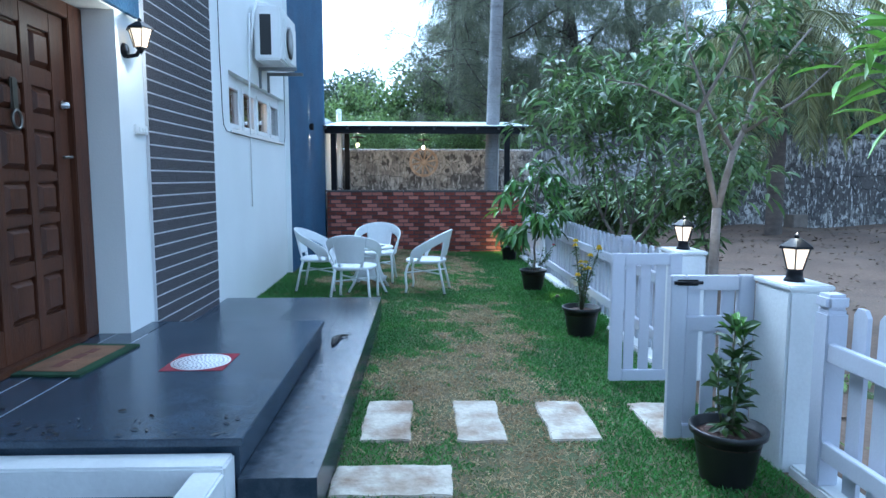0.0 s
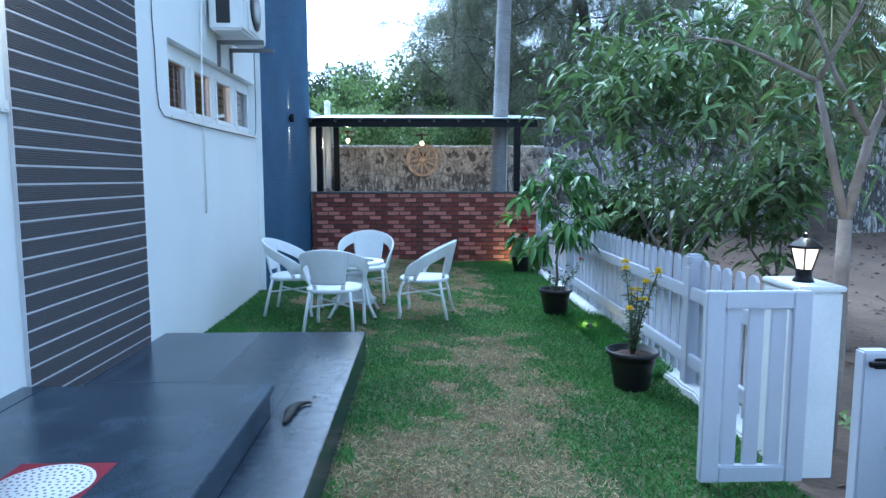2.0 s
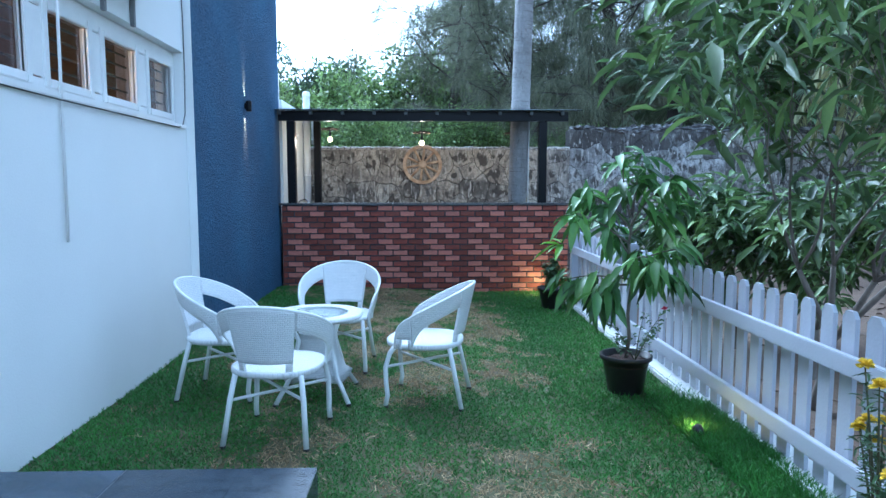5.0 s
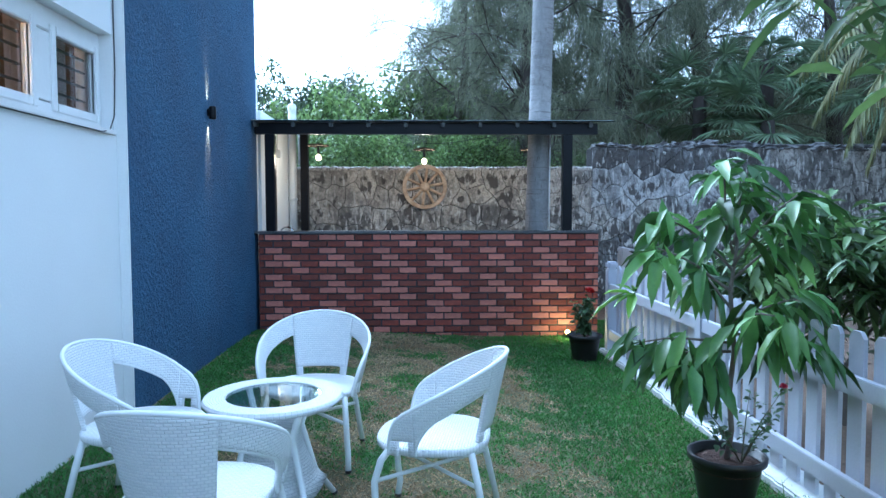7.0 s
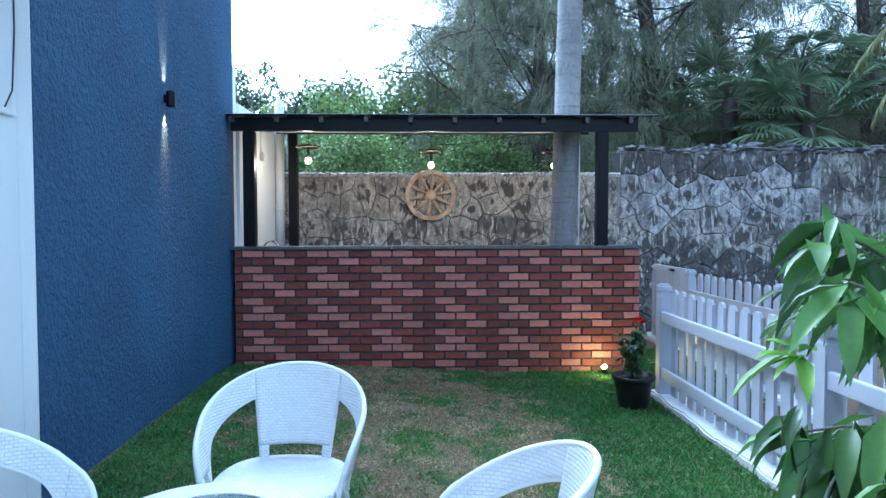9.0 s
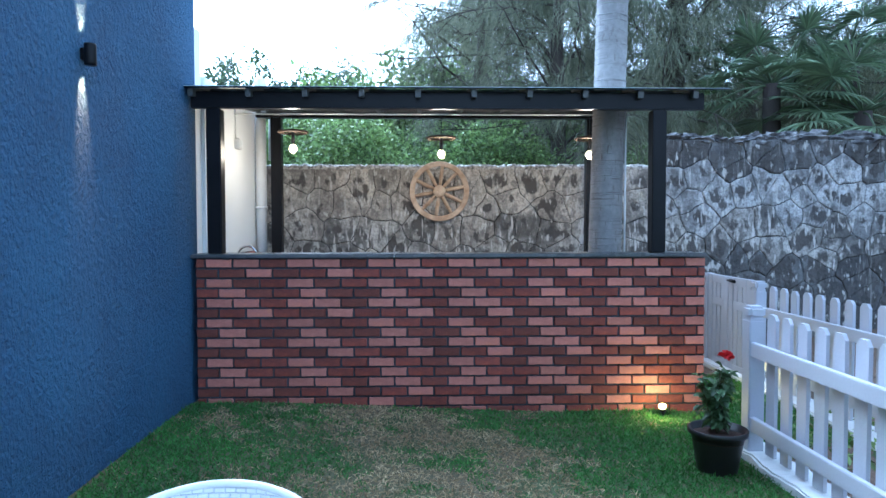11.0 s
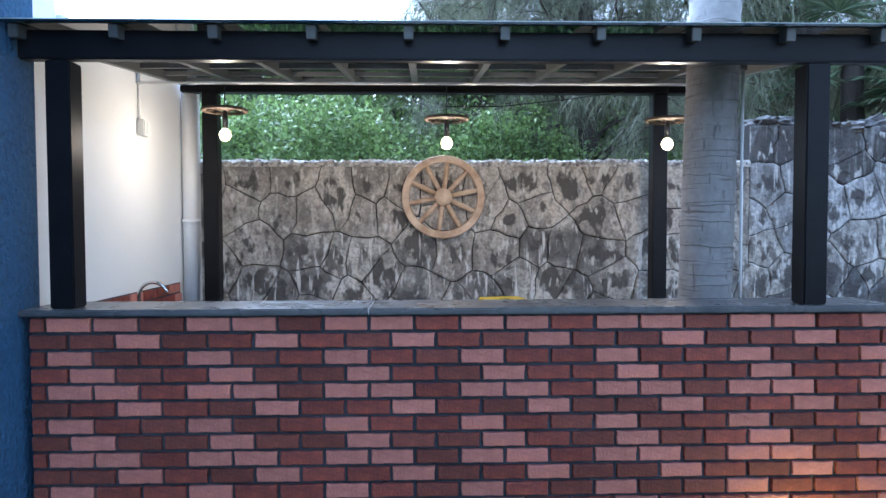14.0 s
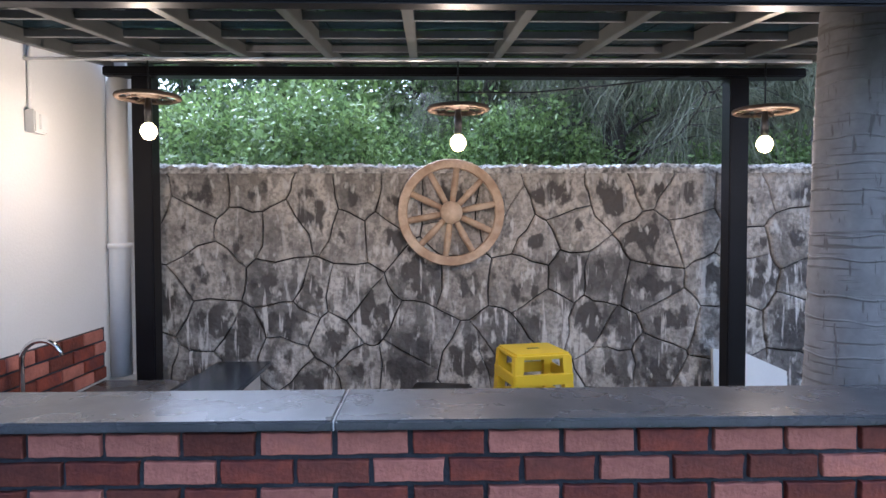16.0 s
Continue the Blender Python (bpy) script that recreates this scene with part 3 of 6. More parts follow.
# ---- stone boundary wall ----
def stone_material(name, dull, pale, bare_to, stained, smeared, dripped):
    m = bpy.data.materials.new(name)
    m.use_nodes = True
    n, l = m.node_tree.nodes, m.node_tree.links
    p = n["Principled BSDF"]
    p.inputs["Roughness"].default_value = 0.9
    co = n.new("ShaderNodeTexCoord")
    def noise_tex(scale, detail, stretch=(1, 1, 1)):
        mp, t = n.new("ShaderNodeMapping"), n.new("ShaderNodeTexNoise")
        mp.inputs["Scale"].default_value = stretch
        t.inputs["Scale"].default_value, t.inputs["Detail"].default_value = scale, detail
        l.new(co.outputs["Object"], mp.inputs[0]), l.new(mp.outputs[0], t.inputs["Vector"])
        return t.outputs["Fac"]
    def ramp(src, a, b):
        r = n.new("ShaderNodeMapRange")
        r.inputs["From Min"].default_value, r.inputs["From Max"].default_value = a, b
        l.new(src, r.inputs["Value"])
        return r.outputs[0]
    def blend(f, a, b):
        x = n.new("ShaderNodeMix")
        x.data_type = "RGBA"
        l.new(f, x.inputs["Factor"])
        for s, v in (("A", a), ("B", b)):
            if isinstance(v, tuple):
                x.inputs[s].default_value = (*v, 1)
            else:
                l.new(v, x.inputs[s])
        return x.outputs["Result"]
    base = blend(ramp(noise_tex(3.5, 6), 0.35, 0.65), dull, pale)
    far = n.new("ShaderNodeVectorMath")
    far.operation = "DISTANCE"
    flat = n.new("ShaderNodeMapping")
    flat.inputs["Scale"].default_value = (1, 0, 1)
    flat.inputs["Location"].default_value = (0, 0, 0)
    l.new(co.outputs["Generated"], flat.inputs[0]), l.new(flat.outputs[0], far.inputs[0])
    far.inputs[1].default_value = (0.5, 0, 0.5)
    def arith(op, a, b):
        x = n.new("ShaderNodeMath")
        x.operation = op
        for k, v in enumerate((a, b)):
            if isinstance(v, float):
                x.inputs[k].default_value = v
            else:
                l.new(v, x.inputs[k])
        return x.outputs[0]
    rough = noise_tex(11, 11, (1, 1, 0.7))
    bare = arith("ADD", far.outputs["Value"], arith("MULTIPLY", rough, 1.7))
    bare = arith("SUBTRACT", bare, arith("MULTIPLY", n.new("ShaderNodeObjectInfo").outputs["Random"], 0.34))
    base = blend(arith("MULTIPLY", ramp(bare, bare_to + 0.12, bare_to - 0.02), 0.92), base, (0.06, 0.054, 0.05))
    stain = ramp(noise_tex(2.0, 10, (1, 1, 0.6)), 0.50, 0.58)
    base = blend(arith("MULTIPLY", stain, stained), base, (0.06, 0.058, 0.06))
    smear = ramp(noise_tex(13, 10, (1, 1, 0.55)), 0.51, 0.58)
    base = blend(arith("MULTIPLY", smear, smeared), base, (0.10, 0.095, 0.09))
    grain = ramp(noise_tex(42, 9), 0.56, 0.40)
    base = blend(arith("MULTIPLY", grain, 0.42), base, (0.10, 0.095, 0.088))
    chalk = ramp(noise_tex(17, 8, (1, 1, 0.4)), 0.585, 0.66)
    base = blend(arith("MULTIPLY", chalk, 0.75), base, (0.66, 0.64, 0.60))
    drip = ramp(noise_tex(24, 6, (1, 1, 0.12)), 0.60, 0.66)
    base = blend(arith("MULTIPLY", drip, dripped), base, (0.62, 0.60, 0.57))
    l.new(base, p.inputs["Base Color"])
    b = n.new("ShaderNodeBump")
    b.inputs["Strength"].default_value, b.inputs["Distance"].default_value = 1.0, 0.03
    l.new(noise_tex(20, 9), b.inputs["Height"])
    l.new(b.outputs[0], p.inputs["Normal"])
    return m
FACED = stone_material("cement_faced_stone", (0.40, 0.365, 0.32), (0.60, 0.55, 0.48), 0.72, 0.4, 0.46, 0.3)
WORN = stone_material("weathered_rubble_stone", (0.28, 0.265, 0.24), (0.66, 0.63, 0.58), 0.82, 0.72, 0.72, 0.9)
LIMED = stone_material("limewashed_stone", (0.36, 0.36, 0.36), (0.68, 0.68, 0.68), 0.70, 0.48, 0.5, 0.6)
DARKSTONE = stone_material("dark_blotched_stone", (0.08, 0.08, 0.083), (0.25, 0.25, 0.255), 1.02, 0.85, 0.9, 0.2)
JOINT = mat("stone_joint", (0.032, 0.031, 0.031), 0.95, vary=0.4, scale=3, bump=0.8)
SY = 14.95

bm = cube(-2.6, 2.50, SY + 0.012, SY + 0.35, -0.05, 2.04)
box(bm, 2.503, 16.0, SY + 0.012, SY + 0.35, -0.05, 2.37)
stonewall = structure("wall_stone", bm, JOINT, "weathered grey rubble stone boundary wall with black stains", "wall")


def clip(poly, p, q):
    """The part of a polygon nearer to p than to q."""
    mx, my, dx, dy = (p[0] + q[0]) / 2, (p[1] + q[1]) / 2, q[0] - p[0], q[1] - p[1]
    out = []
    for (x0, y0), (x1, y1) in zip(poly, poly[1:] + poly[:1]):
        a, b = (x0 - mx) * dx + (y0 - my) * dy, (x1 - mx) * dx + (y1 - my) * dy
        if a <= 0:
            out.append((x0, y0))
        if a * b < 0:
            t = a / (a - b)
            out.append((x0 + t * (x1 - x0), y0 + t * (y1 - y0)))
    return out


def cells(x0, x1, z0, z1, step, rng):
    nx, nz = int((x1 - x0) / step), max(1, int((z1 - z0) / (step * 0.86)))
    sites = []
    for j in range(nz):
        for i in range(nx):
            sites.append((x0 + (i + 0.5 + (0.25 if j % 2 else -0.25) + rng.uniform(-.48, .48)) * (x1 - x0) / nx, z0 + (j + 0.5 + rng.uniform(-.46, .46)) * (z1 - z0) / nz))
    for p in sites:
        poly = [(x0, z0), (x1, z0), (x1, z1), (x0, z1)]
        for q in sites:
            if q != p and abs(q[0] - p[0]) < 3 * step and abs(q[1] - p[1]) < 3 * step:
                poly = clip(poly, p, q)
        if len(poly) > 2:
            yield p, poly


def wander(poly, x0, x1, z1):
    """Crooked edges: extra corners, moved alike on both sides of a joint."""
    out = []
    for (ax, az), (bx, bz) in zip(poly, poly[1:] + poly[:1]):
        steps = 3 if math.hypot(bx - ax, bz - az) > 0.09 else 1
        for k in range(steps):
            x, z = ax + (bx - ax) * k / steps, az + (bz - az) * k / steps
            if x0 + 0.01 < x < x1 - 0.01 and 0.01 < z < z1 - 0.01:
                w = noise.noise_vector(Vector((x * 7, z * 7, 3)))
                x, z = x + 0.034 * w.x, z + 0.034 * w.y
            out.append((x, z))
    return out


def stone(poly, p, rng, gap=0.003):
    bm = bmesh.new()
    bulge = rng.uniform(0.006, 0.02)
    rings = []
    for back, shrink in ((0.014, gap), (-bulge * 0.6, gap + 0.002), (-bulge, gap + 0.014)):
        ring = []
        for x, z in poly:
            d = math.hypot(x - p[0], z - p[1])
            k = max(0.2, 1 - 1.25 * shrink / d)
            ring.append(bm.verts.new((p[0] + (x - p[0]) * k, SY + back, p[1] + (z - p[1]) * k)))
        rings.append(ring)
    n = len(poly)
    for a, b in zip(rings, rings[1:]):
        for k in range(n):
            bm.faces.new((a[k], a[(k + 1) % n], b[(k + 1) % n], b[k]))
    mid = bm.verts.new((p[0], SY - bulge * rng.uniform(1.0, 1.5), p[1]))
    for k in range(n):
        bm.faces.new((rings[-1][k], rings[-1][(k + 1) % n], mid))
    return bm


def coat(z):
    """Darkest stones at the foot and the raised top, limewash between."""
    return DARKSTONE if z > 2.03 or z < 1.05 else LIMED if z > 1.42 else WORN


rng = random.Random(5)
rest = bmesh.new()
for x0, x1, z1, step in ((-2.5, 2.5, 2.04, 0.30), (2.5, 5.2, 2.37, 0.28), (5.2, 16.0, 2.37, 0.31)):
    for p, poly in cells(x0, x1, 0.0, z1, step, rng):
        poly = wander(poly, x0, x1, z1)
        bm = stone(poly, p, rng)
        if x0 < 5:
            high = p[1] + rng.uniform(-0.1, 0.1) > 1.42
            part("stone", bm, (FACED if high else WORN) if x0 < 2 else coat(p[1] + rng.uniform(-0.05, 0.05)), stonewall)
        else:
            merge(rest, bm)
ob = part("stones", rest, WORN, stonewall)
ob["kind"] = "stuff"


def lump(bm, c, r, rng, squash=(1, 1, 1)):
    t = bmesh.new()
    bmesh.ops.create_icosphere(t, subdivisions=3, radius=1)
    o = Vector((rng.uniform(0, 50), rng.uniform(0, 50), 0))
    for v in t.verts:
        k = r * (1 + 0.55 * noise.noise(v.co * 1.3 + o) + 0.35 * noise.noise(v.co * 3.5 + o) + 0.32 * noise.noise(v.co * 9 + o))
        v.co = Vector(c) + Vector((v.co.x * k * squash[0], v.co.y * k * squash[1], v.co.z * k * squash[2]))
    merge(bm, t)


# cement crust and rough coping
CRUST = mat("pale_cement_crust", (0.62, 0.60, 0.56), 0.95, vary=0.4, scale=34, bump=1.0, fine=80, second=(0.12, 0.115, 0.11), mix=0.46)
ROCK = mat("dark_rough_rock", (0.075, 0.073, 0.075), 0.95, vary=0.5, scale=9, bump=1.0, fine=30, second=(0.30, 0.295, 0.29), mix=0.4)
bm = bmesh.new()
v, n = [], 640
for i in range(n + 1):
    x = -2.6 + 5.1 * i / n
    row = []
    for j, (y, z) in enumerate(((SY - .022, 2.03), (SY - .026, 2.065), (SY + .0, 2.085), (SY + .16, 2.095), (SY + .35, 2.07), (SY + .36, 2.03))):
        h = noise.noise(Vector((x * 9, j * 3.1, 0)))
        row.append(bm.verts.new((x, y + 0.012 * h, z + (0.016 * noise.noise(Vector((x * 14, j * 1.7, 4))) + 0.016 * noise.noise(Vector((x * 45, j * 5.7, 9))) if 0 < j < 5 else 0))))
    v.append(row)
for a, b in zip(v, v[1:]):
    for k in range(5):
        bm.faces.new((a[k], b[k], b[k + 1], a[k + 1]))
part("crust", bm, CRUST, stonewall, "pale rough cement crust on top")
rng = random.Random(8)
x = 2.55
while x < 15.8:
    r = rng.uniform(0.09, 0.24)
    bm = bmesh.new()
    lump(bm, (x + r, SY + 0.14, 2.37 + rng.uniform(-.02, .02)), 1.0, rng, (r * 1.25, 0.17, rng.uniform(0.05, 0.10)))
    part("coping_stone", bm, ROCK, stonewall, "dark rough coping rock")
    x += 1.35 * r

# ---- bar interior ----
structure("wall_bar_side", cube(-2.3, -1.92, 12.993, 14.93, 0, 2.60), WHITE, "white painted side wall of the bar", "wall")
splash = thing("brick_splashback", "strip of red brick tiles behind the sink", "tiles")
part("bed", cube(-1.919, -1.911, 12.995, 14.44, 0.875, 1.155), MORTAR, splash)
for r in range(4):
    for k in range(8):
        a = 12.90 + 0.2025 * k + (0.1 if r % 2 else 0)
        a, b = max(a, 12.997), min(a + 0.19, 14.435)
        if b - a > 0.03:
            bm = cube(-1.913, -1.898, a, b, 0.882 + 0.07 * r, 0.940 + 0.07 * r, 0.003)
            part("brick", bm, BRICKL if (r + k) % 3 == 0 else (BRICKD, BRICKP)[k % 2], splash)
inner = thing("sink_counter", "grey stone side worktop with black stone return", "worktop")
part("top", cube(-1.896, -1.45, 12.88, 14.40, 0.842, 0.872, 0.004), COUNTER, inner)
part("support", cube(-1.896, -1.50, 12.88, 14.38, 0.0, 0.84), WHITE, inner)
part("return_top", cube(-1.449, -1.12, 13.95, 14.90, 0.835, 0.865, 0.004), GRANITE, inner, "black stone slab")
part("return_support", cube(-1.40, -1.18, 14.05, 14.88, 0.0, 0.834), PLASTER, inner)
tap = thing("tap", "curved chrome swan neck tap", "tap")
pts = [(-1.85, 13.62, 0.872), (-1.85, 13.62, 1.14)] + [(-1.85 + 0.085 - 0.085 * math.cos(a), 13.62, 1.14 + 0.085 * math.sin(a)) for a in np.linspace(0.2, 2.9, 12)]
part("neck", tube(bmesh.new(), pts, 0.011, 10), CHROME, tap)
part("base", lathe(bmesh.new(), [(0.0, 0.872), (0.028, 0.872), (0.022, 0.90), (0.0, 0.905)], 16, (-1.85, 13.62, 0)), CHROME, tap)
pipe = thing("vent_pipe", "white upright drain pipe with a vent cowl", "pipe")
part("tube", tube(bmesh.new(), [(-1.855, 14.52, 0.873), (-1.855, 14.52, 2.84)], 0.055, 20), PVC, pipe)
part("collar", tube(bmesh.new(), [(-1.855, 14.52, 1.58), (-1.855, 14.52, 1.61)], 0.064, 20), PVC, pipe)
part("cowl", lathe(bmesh.new(), [(0.0, 2.84), (0.06, 2.84), (0.062, 2.89), (0.05, 2.92), (0.0, 2.94)], 20, (-1.855, 14.52, 0)), PVC, pipe)
pipe2 = thing("rain_pipe", "short white pipe beside the wall end", "pipe")
part("tube", tube(bmesh.new(), [(-1.76, 14.66, 2.1), (-1.76, 14.66, 2.55)], 0.05, 20), PVC, pipe2)
box_ = thing("switch_box", "white surface switch box with conduit", "switch")
part("box", cube(-1.919, -1.87, 13.79, 13.89, 2.12, 2.22, 0.006), PVC, box_)
part("rocker", cube(-1.87, -1.862, 13.82, 13.88, 2.135, 2.205, 0.003), TUBE, box_)
part("conduit", tube(bmesh.new(), [(-1.91, 13.82, 2.22), (-1.91, 13.82, 2.55)], 0.009), PVC, box_)
structure("floor_bar", cube(-1.95, 2.0, 12.80, 14.94, -0.01, 0.10), SLABSTONE, "plain paved floor behind the bar", "floor")

# ---- pergola ----
perg = thing("pergola", "black steel pergola with sloping dark tinted glass roof", "pergola")
SL = 0.112
def roof_z(y):
    return 2.295 + SL * (y - BY)
for x in (-1.725, 1.612):
    part("post", cube(x - 0.053, x + 0.053, BY + 0.01, BY + 0.116, 1.198, 2.275, 0.006), STEEL, perg)
for x in (-1.68, 1.575):
    part("post", cube(x - 0.053, x + 0.053, 14.42, 14.526, 0.0, 2.513, 0.006), STEEL, perg)
part("beam", cube(-1.885, 1.945, BY - 0.0, BY + 0.06, 2.276, 2.40, 0.006), STEEL, perg)
part("beam", cube(-1.885, 1.945, 14.42, 14.52, 2.515, roof_z(14.42) + 0.062, 0.006), STEEL, perg)
L = 2.5
for k in range(10):
    x = -1.862 + 0.413 * k
    bm = cube(x - 0.02, x + 0.02, 0, L, 0.055, 0.112, 0.003)
    bm.transform(pose(0, BY - 0.055, 2.295, math.degrees(math.atan(SL)), 0, 0))
    part("rafter", bm, RAFTER, perg)
for y in (0.42, 0.80, 1.18, 1.56, 1.94, 2.32):
    bm = cube(-1.87, 1.93, y, y + 0.03, 0.078, 0.108, 0.002)
    bm.transform(pose(0, BY - 0.055, 2.295, math.degrees(math.atan(SL)), 0, 0))
    part("purlin", bm, PURLIN, perg, "thin grey steel bar")
for x0, x1 in ((-1.90, -0.55), (-0.548, 0.80), (0.802, 2.11)):
    bm = cube(x0, x1, -0.03, L + 0.06, 0.1135, 0.1235, 0.002)
    bm.transform(pose(0, BY - 0.055, 2.295, math.degrees(math.atan(SL)), 0, 0))
    part("glass_sheet", bm, ROOFGLASS, perg, "dark tinted glass sheet")
# pale sheet laid over the glass: the sky's reflection put into its colour
bm = cube(-1.895, 2.09, -0.025, L + 0.055, 0.125, 0.128)
bm.transform(pose(0, BY - 0.055, 2.295, math.degrees(math.atan(SL)), 0, 0))
part("roof_sky_sheen", bm, mat("painted_sky_sheen", (0.62, 0.66, 0.66), 0.5, vary=0.12, scale=2), perg, "pale sheet painting the sky's reflection over the glass")
zc = roof_z(13.8) + 0.01
part("conduit", tube(bmesh.new(), [(-1.93, 13.8, zc), (1.6, 13.8, zc)], 0.008), PVC, perg, "white conduit")


def pendant(x, z):
    ob = thing("pendant_lamp", "rustic wagon wheel pendant lamp with a bare lit bulb", "lamp", "pendants over the bar", (x, 13.8, z))
    part("cord", tube(bmesh.new(), [(0, 0, 0.16), (0, 0, zc - z)], 0.004, 6), BLACKCABLE, ob)
    ring = [(0.13 * math.cos(a), 0.13 * math.sin(a), 0.15) for a in np.linspace(0, 2 * math.pi, 33)]
    part("rim", tube(bmesh.new(), ring, 0.011, 8, False), RUSTIC, ob)
    for k in range(8):
        a = math.pi / 4 * k
        part("spoke", tube(bmesh.new(), [(0.02 * math.cos(a), 0.02 * math.sin(a), 0.16), (0.125 * math.cos(a), 0.125 * math.sin(a), 0.15)], 0.005, 6), RUSTIC, ob)
    part("hub", lathe(bmesh.new(), [(0.0, 0.145), (0.05, 0.15), (0.05, 0.175), (0.0, 0.18)], 20), RUSTIC, ob)
    part("holder", lathe(bmesh.new(), [(0.0, 0.035), (0.016, 0.035), (0.018, 0.09), (0.012, 0.15), (0.0, 0.15)], 14), BLACKPLASTIC, ob)
    part("bulb", lathe(bmesh.new(), [(0.0, -0.04), (0.022, -0.033), (0.037, -0.006), (0.032, 0.018), (0.015, 0.036), (0.0, 0.037)], 28), BULB, ob, "glowing warm bulb")
    lamp("bulb_light", (x, 13.76, z - 0.055), 4.3 if x > -1 else 3.4, (1.0, 0.68, 0.41), 0.03)
for x, z in ((-1.38, 2.125), (-0.005, 2.075), (1.39, 2.07)):
    pendant(x, z)

tagged(link("loose_wire", tube(bmesh.new(), [(0.0, 13.8, 2.30), (0.35, 13.95, 2.33), (0.8, 14.2, 2.42), (1.3, 14.42, 2.52)], 0.004, 6), BLACKCABLE), "thin black wire slung under the roof", "wire")

# ---- wagon wheel on the stone wall ----
wheel = thing("wagon_wheel", "pale wooden cart wheel leaning on the stone wall", "wheel", at=(0.003, SY - 0.075, 1.785))
bm = bmesh.new()
prof = ((0.275, -0.025), (0.325, -0.025), (0.33, 0.0), (0.325, 0.03), (0.275, 0.03), (0.27, 0.0))
rings = []
for i in range(48):
    a = 2 * math.pi * i / 48
    rings.append([bm.verts.new((r * math.cos(a), y, r * math.sin(a))) for r, y in prof])
for i in range(48):
    for k in range(6):
        bm.faces.new((rings[i][k], rings[i][(k + 1) % 6], rings[(i + 1) % 48][(k + 1) % 6], rings[(i + 1) % 48][k]))
part("rim", bm, WHEELWOOD, wheel)
for k in range(10):
    a = 2 * math.pi * (k + 0.3) / 10
    part("spoke", tube(bmesh.new(), [(0.06 * math.cos(a), 0, 0.06 * math.sin(a)), (0.16 * math.cos(a), 0, 0.16 * math.sin(a)), (0.28 * math.cos(a), 0, 0.28 * math.sin(a))], [0.017, 0.021, 0.018], 8), WHEELWOOD, wheel)
bm = lathe(bmesh.new(), [(0.0, -0.05), (0.055, -0.05), (0.065, -0.03), (0.07, 0.0), (0.065, 0.04), (0.0, 0.04)], 24)
bm.transform(pose(0, 0, 0, 90, 0, 0))
bm.transform(pose(0, -0.01, 0))
part("hub", bm, WHEELWOOD, wheel)
part("nail", cube(-0.01, 0.01, -0.02, 0.055, 0.268, 0.28, 0.002), BRASS, wheel)

# ---- plastic stools and odd things behind the bar ----
def plastic_stool(name, label, at, h, w, colour, turn=0):
    ob = thing(name, label, "stool", at=at, turn=turn)
    b, t = w / 2 + 0.05, w / 2
    bm = cube(-t, t, -t, t, h - 0.035, h, 0.012)
    part("seat", bm, colour, ob)
    # no opening is cut: a black strip gives the slot's dark inside
    part("seat_slot_shade", cube(-0.035, 0.035, -0.012, 0.012, h - 0.001, h + 0.001), BLACKPLASTIC, ob, "black strip standing in for the shaded hand slot")
    for sx in (-1, 1):
        for sy in (-1, 1):
            bm = bmesh.new()
            lo = [bm.verts.new((sx * (b - i), sy * (b - j), 0)) for i, j in ((0, 0), (.05, 0), (.05, .05), (0, .05))]
            hi = [bm.verts.new((sx * (t - i), sy * (t - j), h - 0.02)) for i, j in ((0, 0), (.05, 0), (.05, .05), (0, .05))]
            bm.faces.new(lo), bm.faces.new(hi)
            for k in range(4):
                bm.faces.new((lo[k], lo[(k + 1) % 4], hi[(k + 1) % 4], hi[k]))
            part("leg", bm, colour, ob)
    for z in (h - 0.14, h - 0.28):
        q = t + 0.05 * (h - z) / h - 0.004
        for s in (-1, 1):
            part("apron", cube(-q, q, s * q - 0.008, s * q + 0.008, z - 0.03, z + 0.03, 0.004), colour, ob)
            part("apron", cube(s * q - 0.008, s * q + 0.008, -q, q, z - 0.03, z + 0.03, 0.004), colour, ob)
    return ob
plastic_stool("plastic_stool", "tall yellow plastic stool with a slotted seat", (0.44, 14.45, 0.10), 0.92, 0.32, YELLOW, 12)
plastic_stool("plastic_stool", "low black plastic stool by the stone wall", (-0.08, 14.5, 0.10), 0.68, 0.34, BLACKPLASTIC, -10)
bm = bmesh.new()
prof = [(-0.24, 0.0), (0.22, 0.0), (0.22, 0.80), (-0.05, 0.92), (-0.24, 0.94)]
f = [bm.verts.new((x, 0, z)) for x, z in prof]
g = [bm.verts.new((x, 0.03, z)) for x, z in prof]
bm.faces.new(f), bm.faces.new(g[::-1])
for k in range(5):
    bm.faces.new((f[k], g[k], g[(k + 1) % 5], f[(k + 1) % 5]))
ob = link("white_board", bm, TUBE)
ob.matrix_basis = pose(1.86, 14.74, 0.0, -5, 0, 0)
tagged(ob, "plain white cut board leaning by the stone wall", "board")

